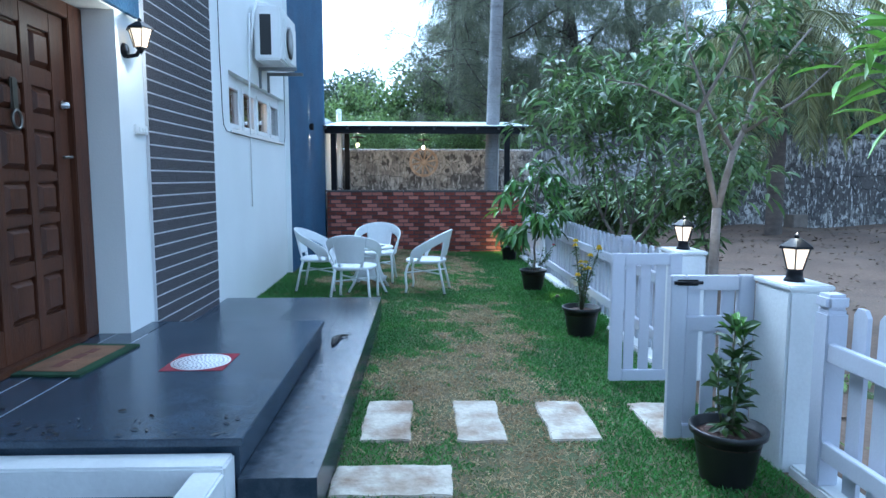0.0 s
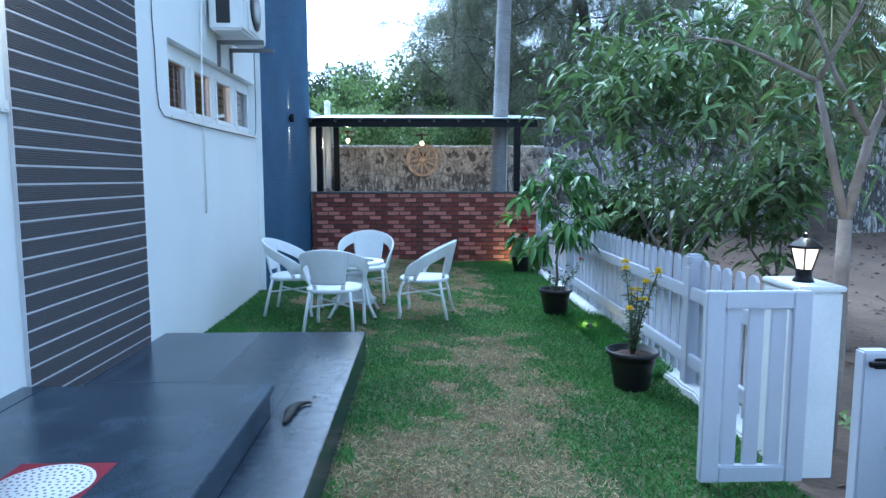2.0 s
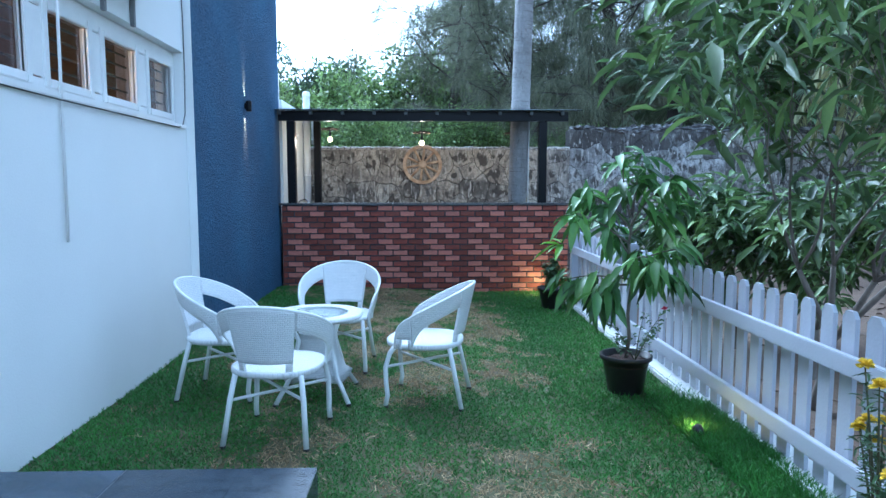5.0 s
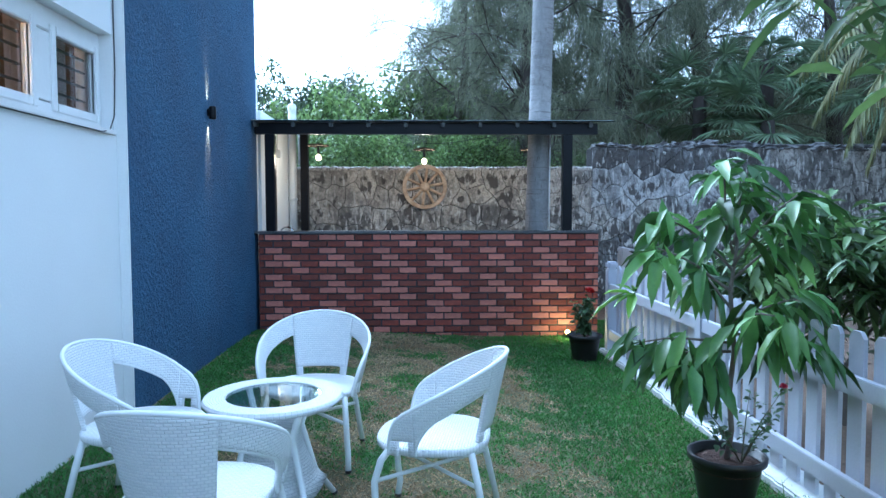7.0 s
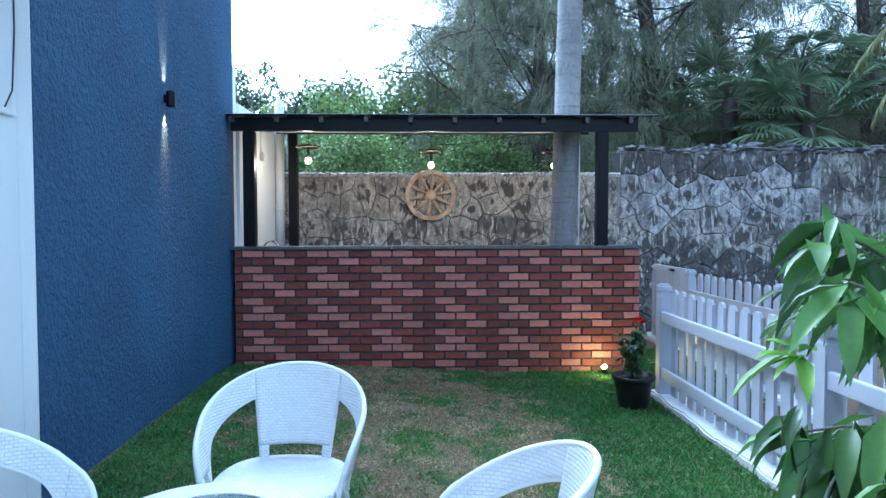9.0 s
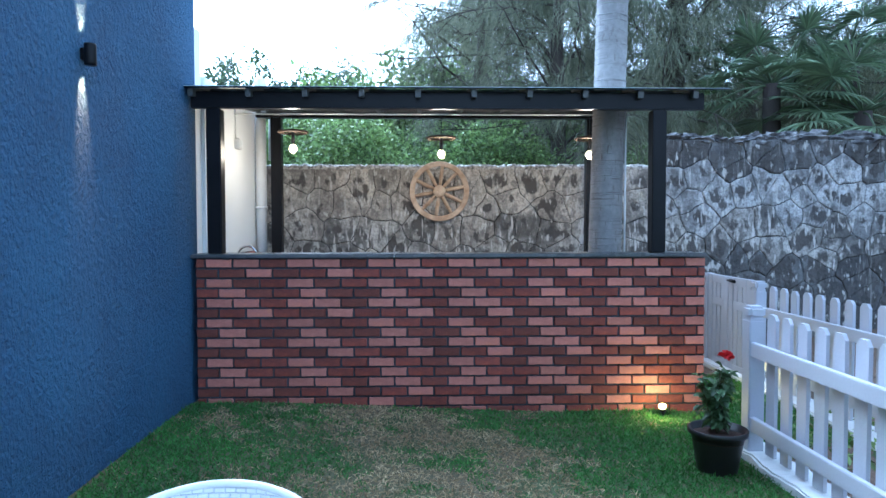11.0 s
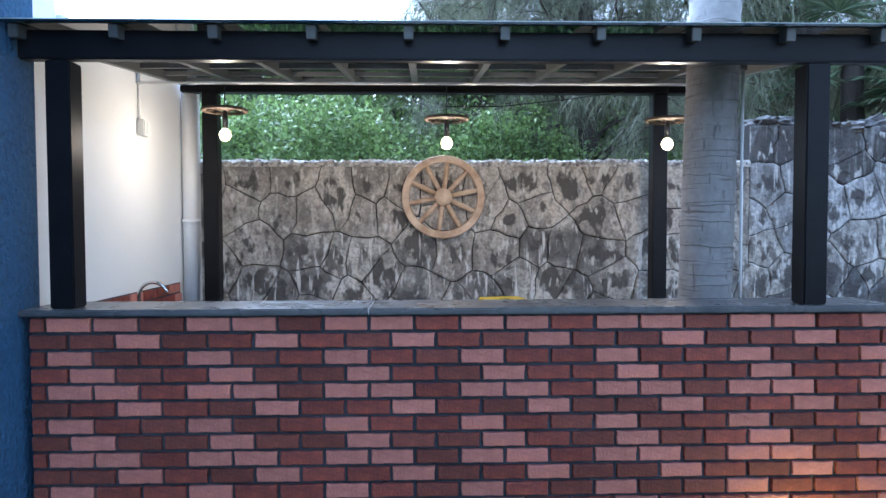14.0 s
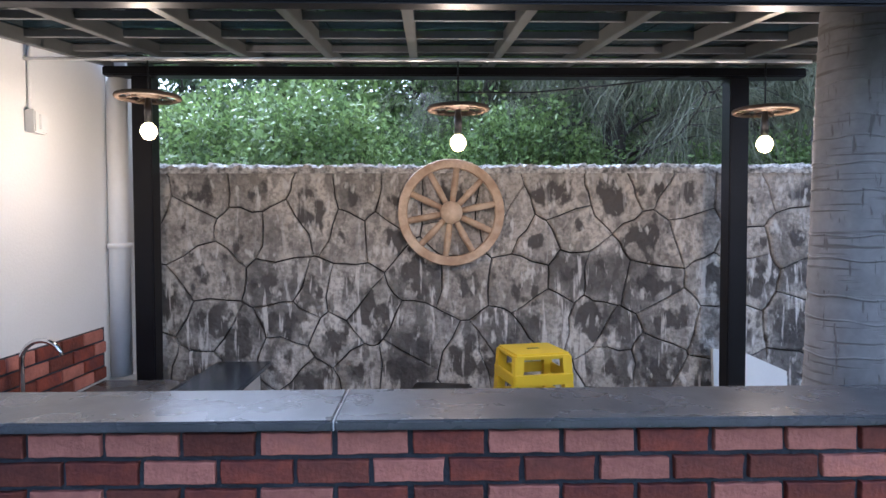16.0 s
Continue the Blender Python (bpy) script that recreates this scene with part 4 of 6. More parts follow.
# ---- coconut trunk through the roof ----
def palm_bark():
    m = mat("grey_palm_bark", (0.31, 0.295, 0.29), 0.9, vary=0.35, scale=4, bump=0.0, fine=30, second=(0.25, 0.24, 0.235))
    n, l = m.node_tree.nodes, m.node_tree.links
    p = n["Principled BSDF"]
    co = n.new("ShaderNodeTexCoord")
    lines = []
    for scale, detail, lo, hi in (((3.0, 3.0, 60.0), 4, 0.42, 0.33), ((60.0, 60.0, 9.0), 3, 0.38, 0.31)):
        mp, t, r = n.new("ShaderNodeMapping"), n.new("ShaderNodeTexNoise"), n.new("ShaderNodeMapRange")
        mp.inputs["Scale"].default_value = scale
        t.inputs["Scale"].default_value, t.inputs["Detail"].default_value = 1.0, detail
        r.inputs["From Min"].default_value, r.inputs["From Max"].default_value = lo, hi
        l.new(co.outputs["Object"], mp.inputs[0]), l.new(mp.outputs[0], t.inputs["Vector"]), l.new(t.outputs["Fac"], r.inputs["Value"])
        lines.append(r.outputs[0])
    both = n.new("ShaderNodeMath")
    both.operation = "MAXIMUM"
    l.new(lines[0], both.inputs[0]), l.new(lines[1], both.inputs[1])
    mx = n.new("ShaderNodeMix")
    mx.data_type = "RGBA"
    l.new(both.outputs[0], mx.inputs["Factor"])
    l.new(p.inputs["Base Color"].links[0].from_socket, mx.inputs["A"])
    mx.inputs["B"].default_value = (0.19, 0.175, 0.165, 1)
    l.new(mx.outputs["Result"], p.inputs["Base Color"])
    b = n.new("ShaderNodeBump")
    b.invert = True
    b.inputs["Strength"].default_value, b.inputs["Distance"].default_value = 0.6, 0.006
    l.new(both.outputs[0], b.inputs["Height"]), l.new(b.outputs[0], p.inputs["Normal"])
    return m
PALMBARK = palm_bark()
def ringed_trunk(name, base, lean, r0, r1, h, parent, step=0.05, bark=None):
    pts, rad = [], []
    z = 0.0
    rg = random.Random(3)
    while z < h:
        k = z / h
        r = r0 + (r1 - r0) * k
        pts += [(base[0] + lean[0] * z, base[1] + lean[1] * z, base[2] + z), (base[0] + lean[0] * z, base[1] + lean[1] * z, base[2] + z + 0.8 * step)]
        b = r * rg.uniform(0.985, 1.02)
        rad += [b * 1.012, b * 0.99]
        z += step * rg.uniform(0.8, 2.2)
    return part(name, tube(bmesh.new(), pts, rad, 22), bark or PALMBARK, parent)
palm = thing("coconut_palm", "tall grey ringed palm trunk passing through the roof", "palm tree")
ringed_trunk("trunk", (1.325, 13.15, -0.02), (0.026, 0.0), 0.139, 0.112, 7.4, palm)
rg, z = random.Random(6), 0.25
while z < 6.9:
    c, r = 1.325 + 0.026 * z, 0.139 - 0.027 * z / 7.4
    lean_a = rg.uniform(0, 6.28)
    ring = [(c + (r + 0.001) * math.cos(a), 13.15 + (r + 0.001) * math.sin(a), z - 0.02 + 0.009 * math.sin(a + lean_a) + 0.004 * math.sin(5 * a + z * 9)) for a in np.linspace(0, 2 * math.pi, 33)]
    part("ring_scar", tube(bmesh.new(), ring, 0.0045, 5, False), PALMBARK, palm)
    z += rg.uniform(0.05, 0.17)
tagged(link("white_conduit", tube(bmesh.new(), [(1.485, 13.02, 1.0), (1.49, 13.03, 1.6), (1.50, 13.05, 2.36)], 0.008), PVC), "thin white conduit up the palm trunk", "conduit")


# ---- rattan chairs and table ----
def woven():
    m = bpy.data.materials.new("white_woven_rattan")
    m.use_nodes = True
    n, l = m.node_tree.nodes, m.node_tree.links
    p = n["Principled BSDF"]
    p.inputs["Roughness"].default_value = 0.5
    co = n.new("ShaderNodeTexCoord")
    br = n.new("ShaderNodeTexBrick")
    br.inputs["Scale"].default_value = 1.0
    br.inputs["Brick Width"].default_value, br.inputs["Row Height"].default_value = 0.024, 0.012
    br.inputs["Mortar Size"].default_value, br.inputs["Mortar Smooth"].default_value = 0.0024, 1.0
    l.new(co.outputs["UV"], br.inputs["Vector"])
    br.inputs["Color1"].default_value, br.inputs["Color2"].default_value = (0.86, 0.87, 0.87, 1), (0.79, 0.81, 0.82, 1)
    br.inputs["Mortar"].default_value = (0.68, 0.70, 0.72, 1)
    l.new(br.outputs["Color"], p.inputs["Base Color"])
    b = n.new("ShaderNodeBump")
    b.invert = True
    b.inputs["Strength"].default_value, b.inputs["Distance"].default_value = 0.8, 0.004
    l.new(br.outputs["Fac"], b.inputs["Height"]), l.new(b.outputs[0], p.inputs["Normal"])
    return m
WOVEN = woven()


def uv_from(ob, f):
    me = ob.data
    layer = me.uv_layers.new(name="weave")
    for lp in me.loops:
        layer.data[lp.index].uv = f(me.vertices[lp.vertex_index].co)


def shell(rows, thick=0.02):
    """A curved sheet with thickness, from rows of inner points and their outward normals."""
    bm = bmesh.new()
    ins = [[bm.verts.new(p) for p, q in row] for row in rows]
    out = [[bm.verts.new(Vector(p) + thick * Vector(q)) for p, q in row] for row in rows]
    a, b = len(rows), len(rows[0])
    for i in range(a - 1):
        for j in range(b - 1):
            bm.faces.new((ins[i][j], ins[i][j + 1], ins[i + 1][j + 1], ins[i + 1][j])).smooth = True
            bm.faces.new((out[i][j], out[i + 1][j], out[i + 1][j + 1], out[i][j + 1])).smooth = True
    for j in range(b - 1):
        bm.faces.new((ins[0][j], out[0][j], out[0][j + 1], ins[0][j + 1])), bm.faces.new((ins[-1][j], ins[-1][j + 1], out[-1][j + 1], out[-1][j]))
    for i in range(a - 1):
        bm.faces.new((ins[i][0], ins[i + 1][0], out[i + 1][0], out[i][0])), bm.faces.new((ins[i][-1], out[i][-1], out[i + 1][-1], ins[i + 1][-1]))
    return bm


def rattan_chair(at, turn):
    """Faces +y. One woven band runs from the top of the back down to the seat's sides; the back fills its middle."""
    ob = thing("rattan_chair", "white woven rattan garden armchair with tubular legs", "chair", "chairs round the garden table", at, turn)
    SH, W, D, RISE, WRAP = 0.42, 0.243, 0.25, 0.365, 2.2
    bm = bmesh.new()
    n, rings = 40, []
    for s, z in ((0.90, SH - 0.045), (1.0, SH - 0.03), (1.0, SH - 0.008), (0.95, SH), (0.5, SH + 0.004)):
        ring = []
        for k in range(n):
            a, e = 2 * math.pi * k / n, 0.78
            ring.append(bm.verts.new((W * 1.04 * s * math.copysign(abs(math.cos(a)) ** e, math.cos(a)), D * s * math.copysign(abs(math.sin(a)) ** e, math.sin(a)), z)))
        rings.append(ring)
    for a, b in zip(rings, rings[1:]):
        for k in range(n):
            bm.faces.new((a[k], a[(k + 1) % n], b[(k + 1) % n], b[k])).smooth = True
    bm.faces.new(rings[0][::-1]), bm.faces.new(rings[-1])
    seat = part("seat", bm, WOVEN, ob, "white woven seat")
    uv_from(seat, lambda c: (c.x, c.y))

    def plan(u, z):
        """A place on the flaring shell: u runs from the back (0) to the arms' ends (+-1)."""
        a, h = u * WRAP, max(0.0, z - SH) / RISE
        x = (0.252 + 0.085 * h) * math.sin(a) if abs(a) < math.pi / 2 else math.copysign(0.252 + 0.085 * h - 0.03 * (abs(a) - math.pi / 2) ** 2, a)
        y = -(0.235 + 0.08 * h) * math.cos(a) if abs(a) < math.pi / 2 else -0.25 * math.cos(a)
        return (x, y, z), Vector((math.sin(a), -math.cos(a), 0)).normalized()

    def top(u):
        u = abs(u)
        z = SH + RISE - 0.225 * (1 - math.cos(WRAP * min(u, 0.90))) / (1 - math.cos(WRAP * 0.90))
        if u > 0.86:
            z = SH - 0.03 + (z - SH + 0.03) * math.sqrt(max(0.0, 1 - ((u - 0.86) / 0.14) ** 2))
        return z

    def under(u):
        u = abs(u)
        if u >= 0.79:
            return SH - 0.03
        z = top(u) - 0.10
        if u > 0.62:
            z = SH - 0.03 + (z - SH + 0.03) * math.sqrt(max(0.0, 1 - ((u - 0.62) / 0.17) ** 2))
        return z

    def sheet(bm, u0, u1, lo, hi, nu, nz):
        rows = []
        for j in range(nu + 1):
            u = u0 + (u1 - u0) * j / nu
            a, b = lo(u), hi(u)
            rows.append([plan(u, a + (max(b, a + 0.004) - a) * k / nz) for k in range(nz + 1)])
        merge(bm, shell(rows, 0.017))
    E0 = 0.265
    bm = bmesh.new()
    sheet(bm, -E0, E0, lambda u: SH + 0.045, top, 20, 14)
    for u0, u1 in ((-E0, -0.20), (0.20, E0)):
        sheet(bm, u0, u1, lambda u: SH - 0.03, lambda u: SH + 0.045, 3, 3)
    back = part("backrest", bm, WOVEN, ob, "white woven backrest")
    uv_from(back, lambda c: (math.atan2(c.x, -c.y) * 0.3, c.z))
    for s in (-1, 1):
        bm = bmesh.new()
        sheet(bm, s * E0, s * 0.79, under, top, 26, 6)
        sheet(bm, s * 0.79, s * 0.998, lambda u: max(SH + 0.035, under(u)) if top(u) > SH + 0.04 else top(u) - 0.004, top, 16, 5)
        sheet(bm, s * 0.79, s * 0.83, lambda u: SH - 0.03, lambda u: SH + 0.035, 2, 2)
        sheet(bm, s * 0.92, s * 0.99, lambda u: SH - 0.03, lambda u: min(top(u), SH + 0.035), 4, 2)
        arm = part("armrest", bm, WOVEN, ob, "white woven arm band")
        uv_from(arm, lambda c: (math.atan2(c.x, -c.y) * 0.3, c.z))
    pts = []
    for j in range(97):
        u = math.sin(math.pi / 2 * (-1 + 2 * j / 96))
        p, q = plan(u, top(u))
        pts.append(Vector(p) + 0.0085 * q)
    part("rim", tube(bmesh.new(), pts, 0.0105, 8), RATTAN, ob)
    for s in (-1, 1):
        pts = []
        for j in range(31):
            u = s * (E0 + (0.79 - E0) * math.sin(math.pi / 2 * j / 30))
            p, q = plan(u, under(u))
            pts.append(Vector(p) + 0.0085 * q)
        part("rim", tube(bmesh.new(), pts, 0.009, 8), RATTAN, ob)
    mids = []
    for sx, sy in ((-1, -1), (1, -1), (1, 1), (-1, 1)):
        if sy < 0:
            pts = [(sx * 0.185, -0.185, SH - 0.03), (sx * 0.205, -0.215, 0.26), (sx * 0.232, -0.268, 0.012)]
        else:
            pts = [(sx * 0.205, 0.165, SH - 0.03), (sx * 0.212, 0.195, 0.35), (sx * 0.222, 0.222, 0.26), (sx * 0.226, 0.218, 0.16), (sx * 0.228, 0.208, 0.08), (sx * 0.23, 0.22, 0.012)]
        leg = part("leg", tube(bmesh.new(), pts, 0.0155, 10), TUBE, ob)
        part("foot_cap", tube(bmesh.new(), [(pts[-1][0], pts[-1][1], 0.014), (pts[-1][0], pts[-1][1], 0.0)], 0.017, 10), BLACKPLASTIC, leg, "black rubber foot")
        mids.append(Vector(pts[1] if sy < 0 else pts[2]))
    for a, b, dz in ((0, 2, 0.0), (1, 3, 0.012)):
        part("stretcher", tube(bmesh.new(), [mids[a] + Vector((0, 0, dz - .01)), mids[b] + Vector((0, 0, dz - .01))], 0.0095, 8), TUBE, ob)
    return ob


CH = [((-0.81, 7.57), -7), ((0.03, 8.15), 80), ((-1.32, 8.30), -94), ((-0.64, 8.91), 177)]
first = None
for (x, y), turn in CH:
    z = float(lawn_height(np.float64(x), np.float64(y)))
    if first is None:
        first = rattan_chair((x, y, z), turn)
    else:
        copy_thing(first, pose(x, y, z, 0, 0, turn))

table = thing("rattan_table", "round white woven table with a glass centre", "table", at=(-0.70, 8.21, 0.005))
TH, TR, TG = 0.57, 0.312, 0.211
bm = bmesh.new()
prof = ((TG - 0.001, TH - 0.022), (TR - 0.012, TH - 0.03), (TR, TH - 0.015), (TR - 0.008, TH), (TG + 0.001, TH))
rings = []
for i in range(56):
    a = 2 * math.pi * i / 56
    rings.append([bm.verts.new((r * math.cos(a), r * math.sin(a), z)) for r, z in prof])
for i in range(56):
    for k in range(5):
        bm.faces.new((rings[i][k], rings[i][(k + 1) % 5], rings[(i + 1) % 56][(k + 1) % 5], rings[(i + 1) % 56][k]))
ring = part("tabletop_ring", bm, WOVEN, table, "white woven table edge")
uv_from(ring, lambda c: (math.atan2(c.y, c.x) * 0.3, math.hypot(c.x, c.y)))
g = part("glass_top", lathe(bmesh.new(), [(0.0, TH - 0.012), (TG, TH - 0.012), (TG, TH - 0.004), (0.0, TH - 0.004)], 48), TABLEGLASS, table, "clear round glass pane")
g.visible_shadow = False
for face in g.data.polygons:
    face.use_smooth = False
bm = bmesh.new()
n, rings = 48, []
for z, r in ((0.13, 0.235), (0.19, 0.195), (0.27, 0.155), (0.34, 0.13), (0.40, 0.12), (0.44, 0.122)):
    ring = []
    for k in range(n):
        a = 2 * math.pi * k / n
        lift = 0.05 * (0.5 - 0.5 * math.cos(4 * a)) if z < 0.15 else 0
        ring.append(bm.verts.new((r * math.cos(a + .785), r * math.sin(a + .785), z + lift)))
    rings.append(ring)
for a, b in zip(rings, rings[1:]):
    for k in range(n):
        bm.faces.new((a[k], a[(k + 1) % n], b[(k + 1) % n], b[k])).smooth = True
geom = bmesh.ops.solidify(bm, geom=bm.faces[:], thickness=0.012)
skirt = part("skirt", bm, WOVEN, table, "flared white woven base")
uv_from(skirt, lambda c: (math.atan2(c.y, c.x) * 0.18, c.z))
for k in range(4):
    a = math.pi / 2 * k + 0.785
    leg = part("leg", tube(bmesh.new(), [(0.215 * math.cos(a), 0.215 * math.sin(a), TH - 0.024), (0.145 * math.cos(a), 0.145 * math.sin(a), 0.40), (0.22 * math.cos(a), 0.22 * math.sin(a), 0.16), (0.33 * math.cos(a), 0.33 * math.sin(a), 0.012)], 0.015, 10), TUBE, table)
    part("foot_cap", tube(bmesh.new(), [(0.33 * math.cos(a), 0.33 * math.sin(a), 0.015), (0.335 * math.cos(a), 0.335 * math.sin(a), 0.0)], 0.017, 10), BLACKPLASTIC, leg)


# ---- fences ----
structure("kerb_near", cube(1.78, 1.95, 1.0, 2.99, -0.05, 0.042, 0.012), PLASTER, "low white plastered kerb under the near fence", "kerb")
bm = cube(1.745, 1.97, 4.79, 11.70, -0.05, 0.045, 0.012)
bmesh.ops.subdivide_edges(bm, edges=[e for e in bm.edges if abs(e.verts[0].co.y - e.verts[1].co.y) > 1], cuts=140, use_grid_fill=True)
for v in bm.verts:
    w = noise.noise_vector(v.co * 6) * 0.6 + noise.noise_vector(v.co * 17) * 0.4
    v.co += Vector((0.03 * w.x, 0, 0.022 * w.z))
structure("kerb", bm, PLASTER, "low white plastered kerb under the fence", "kerb")
structure("kerb_far", cube(2.63, 2.87, 10.6, 14.5, -0.05, 0.05, 0.012), PLASTER, "low white plastered kerb under the far fence", "kerb")


def picket_mesh(h):
    bm = bmesh.new()
    w, t = 0.045, 0.010
    prof = [(-w, 0), (w, 0), (w, h - 0.03), (w - 0.022, h), (-w + 0.022, h), (-w, h - 0.03)]
    a = [bm.verts.new((-t, y, z)) for y, z in prof]
    b = [bm.verts.new((t, y, z)) for y, z in prof]
    bm.faces.new(a[::-1]), bm.faces.new(b)
    for k in range(6):
        bm.faces.new((a[k], a[(k + 1) % 6], b[(k + 1) % 6], b[k]))
    bmesh.ops.recalc_face_normals(bm, faces=bm.faces)
    me = bpy.data.meshes.new("picket")
    bm.to_mesh(me)
    bm.free()
    me.materials.append(FENCE)
    return me


PICKET = picket_mesh(0.83)


def fence_post(x, y, parent, top=0.92, w=0.048):
    bm = cube(x - w, x + w, y - w, y + w, 0.04, top - 0.085, 0.006)
    box(bm, x - w + .008, x + w - .008, y - w + .008, y + w - .008, top - 0.085, top - 0.07)
    box(bm, x - w - .004, x + w + .004, y - w - .004, y + w + .004, top - 0.07, top, 0.016)
    part("post", bm, FENCE, parent)


def fence_run(name, label, x, y0, y1, posts, inside=-1):
    ob = thing(name, label, "fence")
    for p in posts:
        fence_post(x, p, ob)
    for z in (0.17, 0.62):
        part("rail", cube(x - 0.01 + inside * 0.03, x - 0.01 + inside * 0.005 + 0.01, y0, y1, z, z + 0.085, 0.004), FENCE, ob)
    n = int((y1 - y0) / 0.155)
    rg = random.Random(int(y0 * 100))
    for k in range(n):
        y = y0 + (k + 0.5) * (y1 - y0) / n
        if min(abs(y - p) for p in posts) < 0.10:
            continue
        piece("picket", PICKET, ob, pose(x + 0.022, y, 0.055 + rg.uniform(-.004, .004), rg.uniform(-.5, .5), 0, rg.uniform(-2, 2)))
    return ob


FX = 1.825
fence_run("picket_fence", "white painted picket fence along the lawn", FX, 4.79, 11.62, (5.77, 9.45, 11.56))
fence_run("picket_fence", "white painted picket fence beside the gate pillar", FX, 1.0, 2.86, (2.80, 1.0))
fence_run("picket_fence", "white painted picket fence behind the bar end", 2.75, 10.7, 13.32, (13.27, 11.5), -1)


def pillar(at, label):
    ob = thing("gate_pillar", label, "pillar", "gate pillars", at)
    part("shaft", cube(0, 0.21, 0, 0.33, -0.02, 0.895, 0.012), PLASTER, ob)
    part("cap_slab", cube(-0.008, 0.218, -0.008, 0.338, 0.895, 0.92, 0.006), PLASTER, ob)
    return ob
pillar((1.745, 3.0, 0), "white plastered gate pillar carrying a lantern")
pillar((1.77, 4.45, 0), "white plastered gate pillar carrying a lantern")
for x, y in ((1.85, 3.15), (1.875, 4.61)):
    ob = thing("pillar_lantern", "black pillar lantern with lit warm glass", "lamp", "gate lanterns", (x, y, 0.921))
    part("base", lathe(bmesh.new(), [(0.0, 0.0), (0.05, 0.0), (0.045, 0.012), (0.038, 0.02), (0.036, 0.055), (0.045, 0.062), (0.0, 0.064)], 20), STEEL, ob)
    lantern(ob, 0.062, s=0.92)
    lamp("gate_light", (x, y, 1.17), 0.85)


def gate(name, label, x0, y, x1, bolt, mid, turn=0, solid=False):
    ob = thing(name, label, "gate", at=(x1, y, 0), turn=turn)
    w = x1 - x0
    t = 0.022
    for a, b in ((-w, -w + 0.085), (-0.085, 0.0)):
        part("stile", cube(a, b, -t, t, 0.03, 0.92, 0.005), FENCE, ob)
    for z0, z1 in ((0.03, 0.105), (0.84, 0.919)) + (((0.62, 0.70),) if mid else ()):
        part("rail", cube(-w + 0.086, -0.086, -t + .002, t - .002, z0, z1, 0.005), FENCE, ob)
    if solid:
        part("panel", cube(-w + 0.08, -0.08, -0.006, 0.0025, 0.09, 0.86), FENCE, ob)
    n = 3
    gap = (w - 0.17) / n
    for k in range(n):
        c = -w + 0.085 + gap * (k + 0.5)
        if solid:
            part("slat", cube(c - gap / 2 + 0.006, c + gap / 2 - 0.006, -0.016, -0.0065, 0.10, 0.85, 0.003), FENCE, ob)
        else:
            part("slat", cube(c - 0.035, c + 0.035, 0.003, 0.019, 0.10, 0.85, 0.003), FENCE, ob)
    if bolt:
        b = part("bolt", tube(bmesh.new(), [(-w + 0.01, -t - 0.015, 0.885), (-w + 0.16, -t - 0.015, 0.885)], 0.009, 10), STEEL, ob, "dark steel sliding bolt")
        part("bolt_plate", cube(-w + 0.03, -w + 0.14, -t - 0.008, -t - 0.001, 0.868, 0.90, 0.002), STEEL, b)
    return ob
gate("gate_leaf", "white slatted gate leaf standing open, with a bolt", 1.305, 3.36, 1.755, True, True)
gate("gate_leaf", "white slatted gate leaf standing open", 1.285, 4.36, 1.765, False, False)
for label, y, bolt in (("white planked side gate leaf with a dark bolt", 13.338, True), ("white planked side gate leaf by the stone wall", 13.770, False)):
    leaf = gate("side_gate", label, -0.427, y, 0.0, bolt, True, 0, True)
    leaf.matrix_basis = pose(2.74, y, 0, 0, 0, -90)
ob = thing("fence_post", "white fence post beside the side gate", "post")
fence_post(2.75, 14.25, ob)

# ---- paving stones ----
for x0, x1, y0, y1 in ((-0.355, -0.075, 3.40, 4.03), (0.185, 0.45, 3.38, 4.015), (0.70, 0.985, 3.38, 3.99), (1.28, 1.54, 3.385, 3.95), (-0.43, 0.135, 2.78, 3.09)):
    bm = cube(x0, x1, y0, y1, -0.03, 0.014, 0.006)
    bmesh.ops.subdivide_edges(bm, edges=bm.edges[:], cuts=5, use_grid_fill=True)
    for v in bm.verts:
        v.co += 0.018 * Vector((1, 1, 0.25)) * noise.noise_vector(v.co * 9)
    tagged(link("paving_stone", bm, SLABSTONE), "worn pale rectangular paving stone set in grass", "paving stone", "paving stones")

# ---- things on the platform ----
MATGREEN = mat("green_mat_pile", (0.025, 0.075, 0.03), 0.95, vary=0.4, bump=1.0, fine=200)
MATBROWN = mat("brown_coir", (0.27, 0.145, 0.075), 0.95, vary=0.3, bump=1.0, fine=200)
MATPRINT = mat("dark_mat_print", (0.14, 0.05, 0.035), 0.95, bump=0.6)
dm = thing("door_mat", "brown coir door mat with a green border", "mat", at=(-2.03, 3.76, 0.371), turn=-3)
part("border", cube(-0.215, 0.215, -0.335, 0.335, 0, 0.013, 0.005), MATGREEN, dm)
part("centre", cube(-0.15, 0.15, -0.27, 0.27, 0.012, 0.017, 0.002), MATBROWN, dm)
for k, (y0, y1) in enumerate(((-0.20, -0.06), (-0.03, 0.08), (0.10, 0.19))):
    part("print_bar", cube(-0.03 + 0.01 * k, 0.02 + 0.01 * k, y0, y1, 0.0165, 0.0185), MATPRINT, dm)
REDCLOTH = mat("red_cloth", (0.22, 0.012, 0.03), 0.9, vary=0.2, bump=0.4, fine=200)
LACE = mat("white_print", (0.78, 0.78, 0.80), 0.8, vary=0.05)
LACEDARK = mat("grey_print", (0.22, 0.20, 0.24), 0.8)
rg = thing("floor_sticker", "round white patterned floor ornament on a red square", "ornament", at=(-1.29, 3.70, 0.3708))
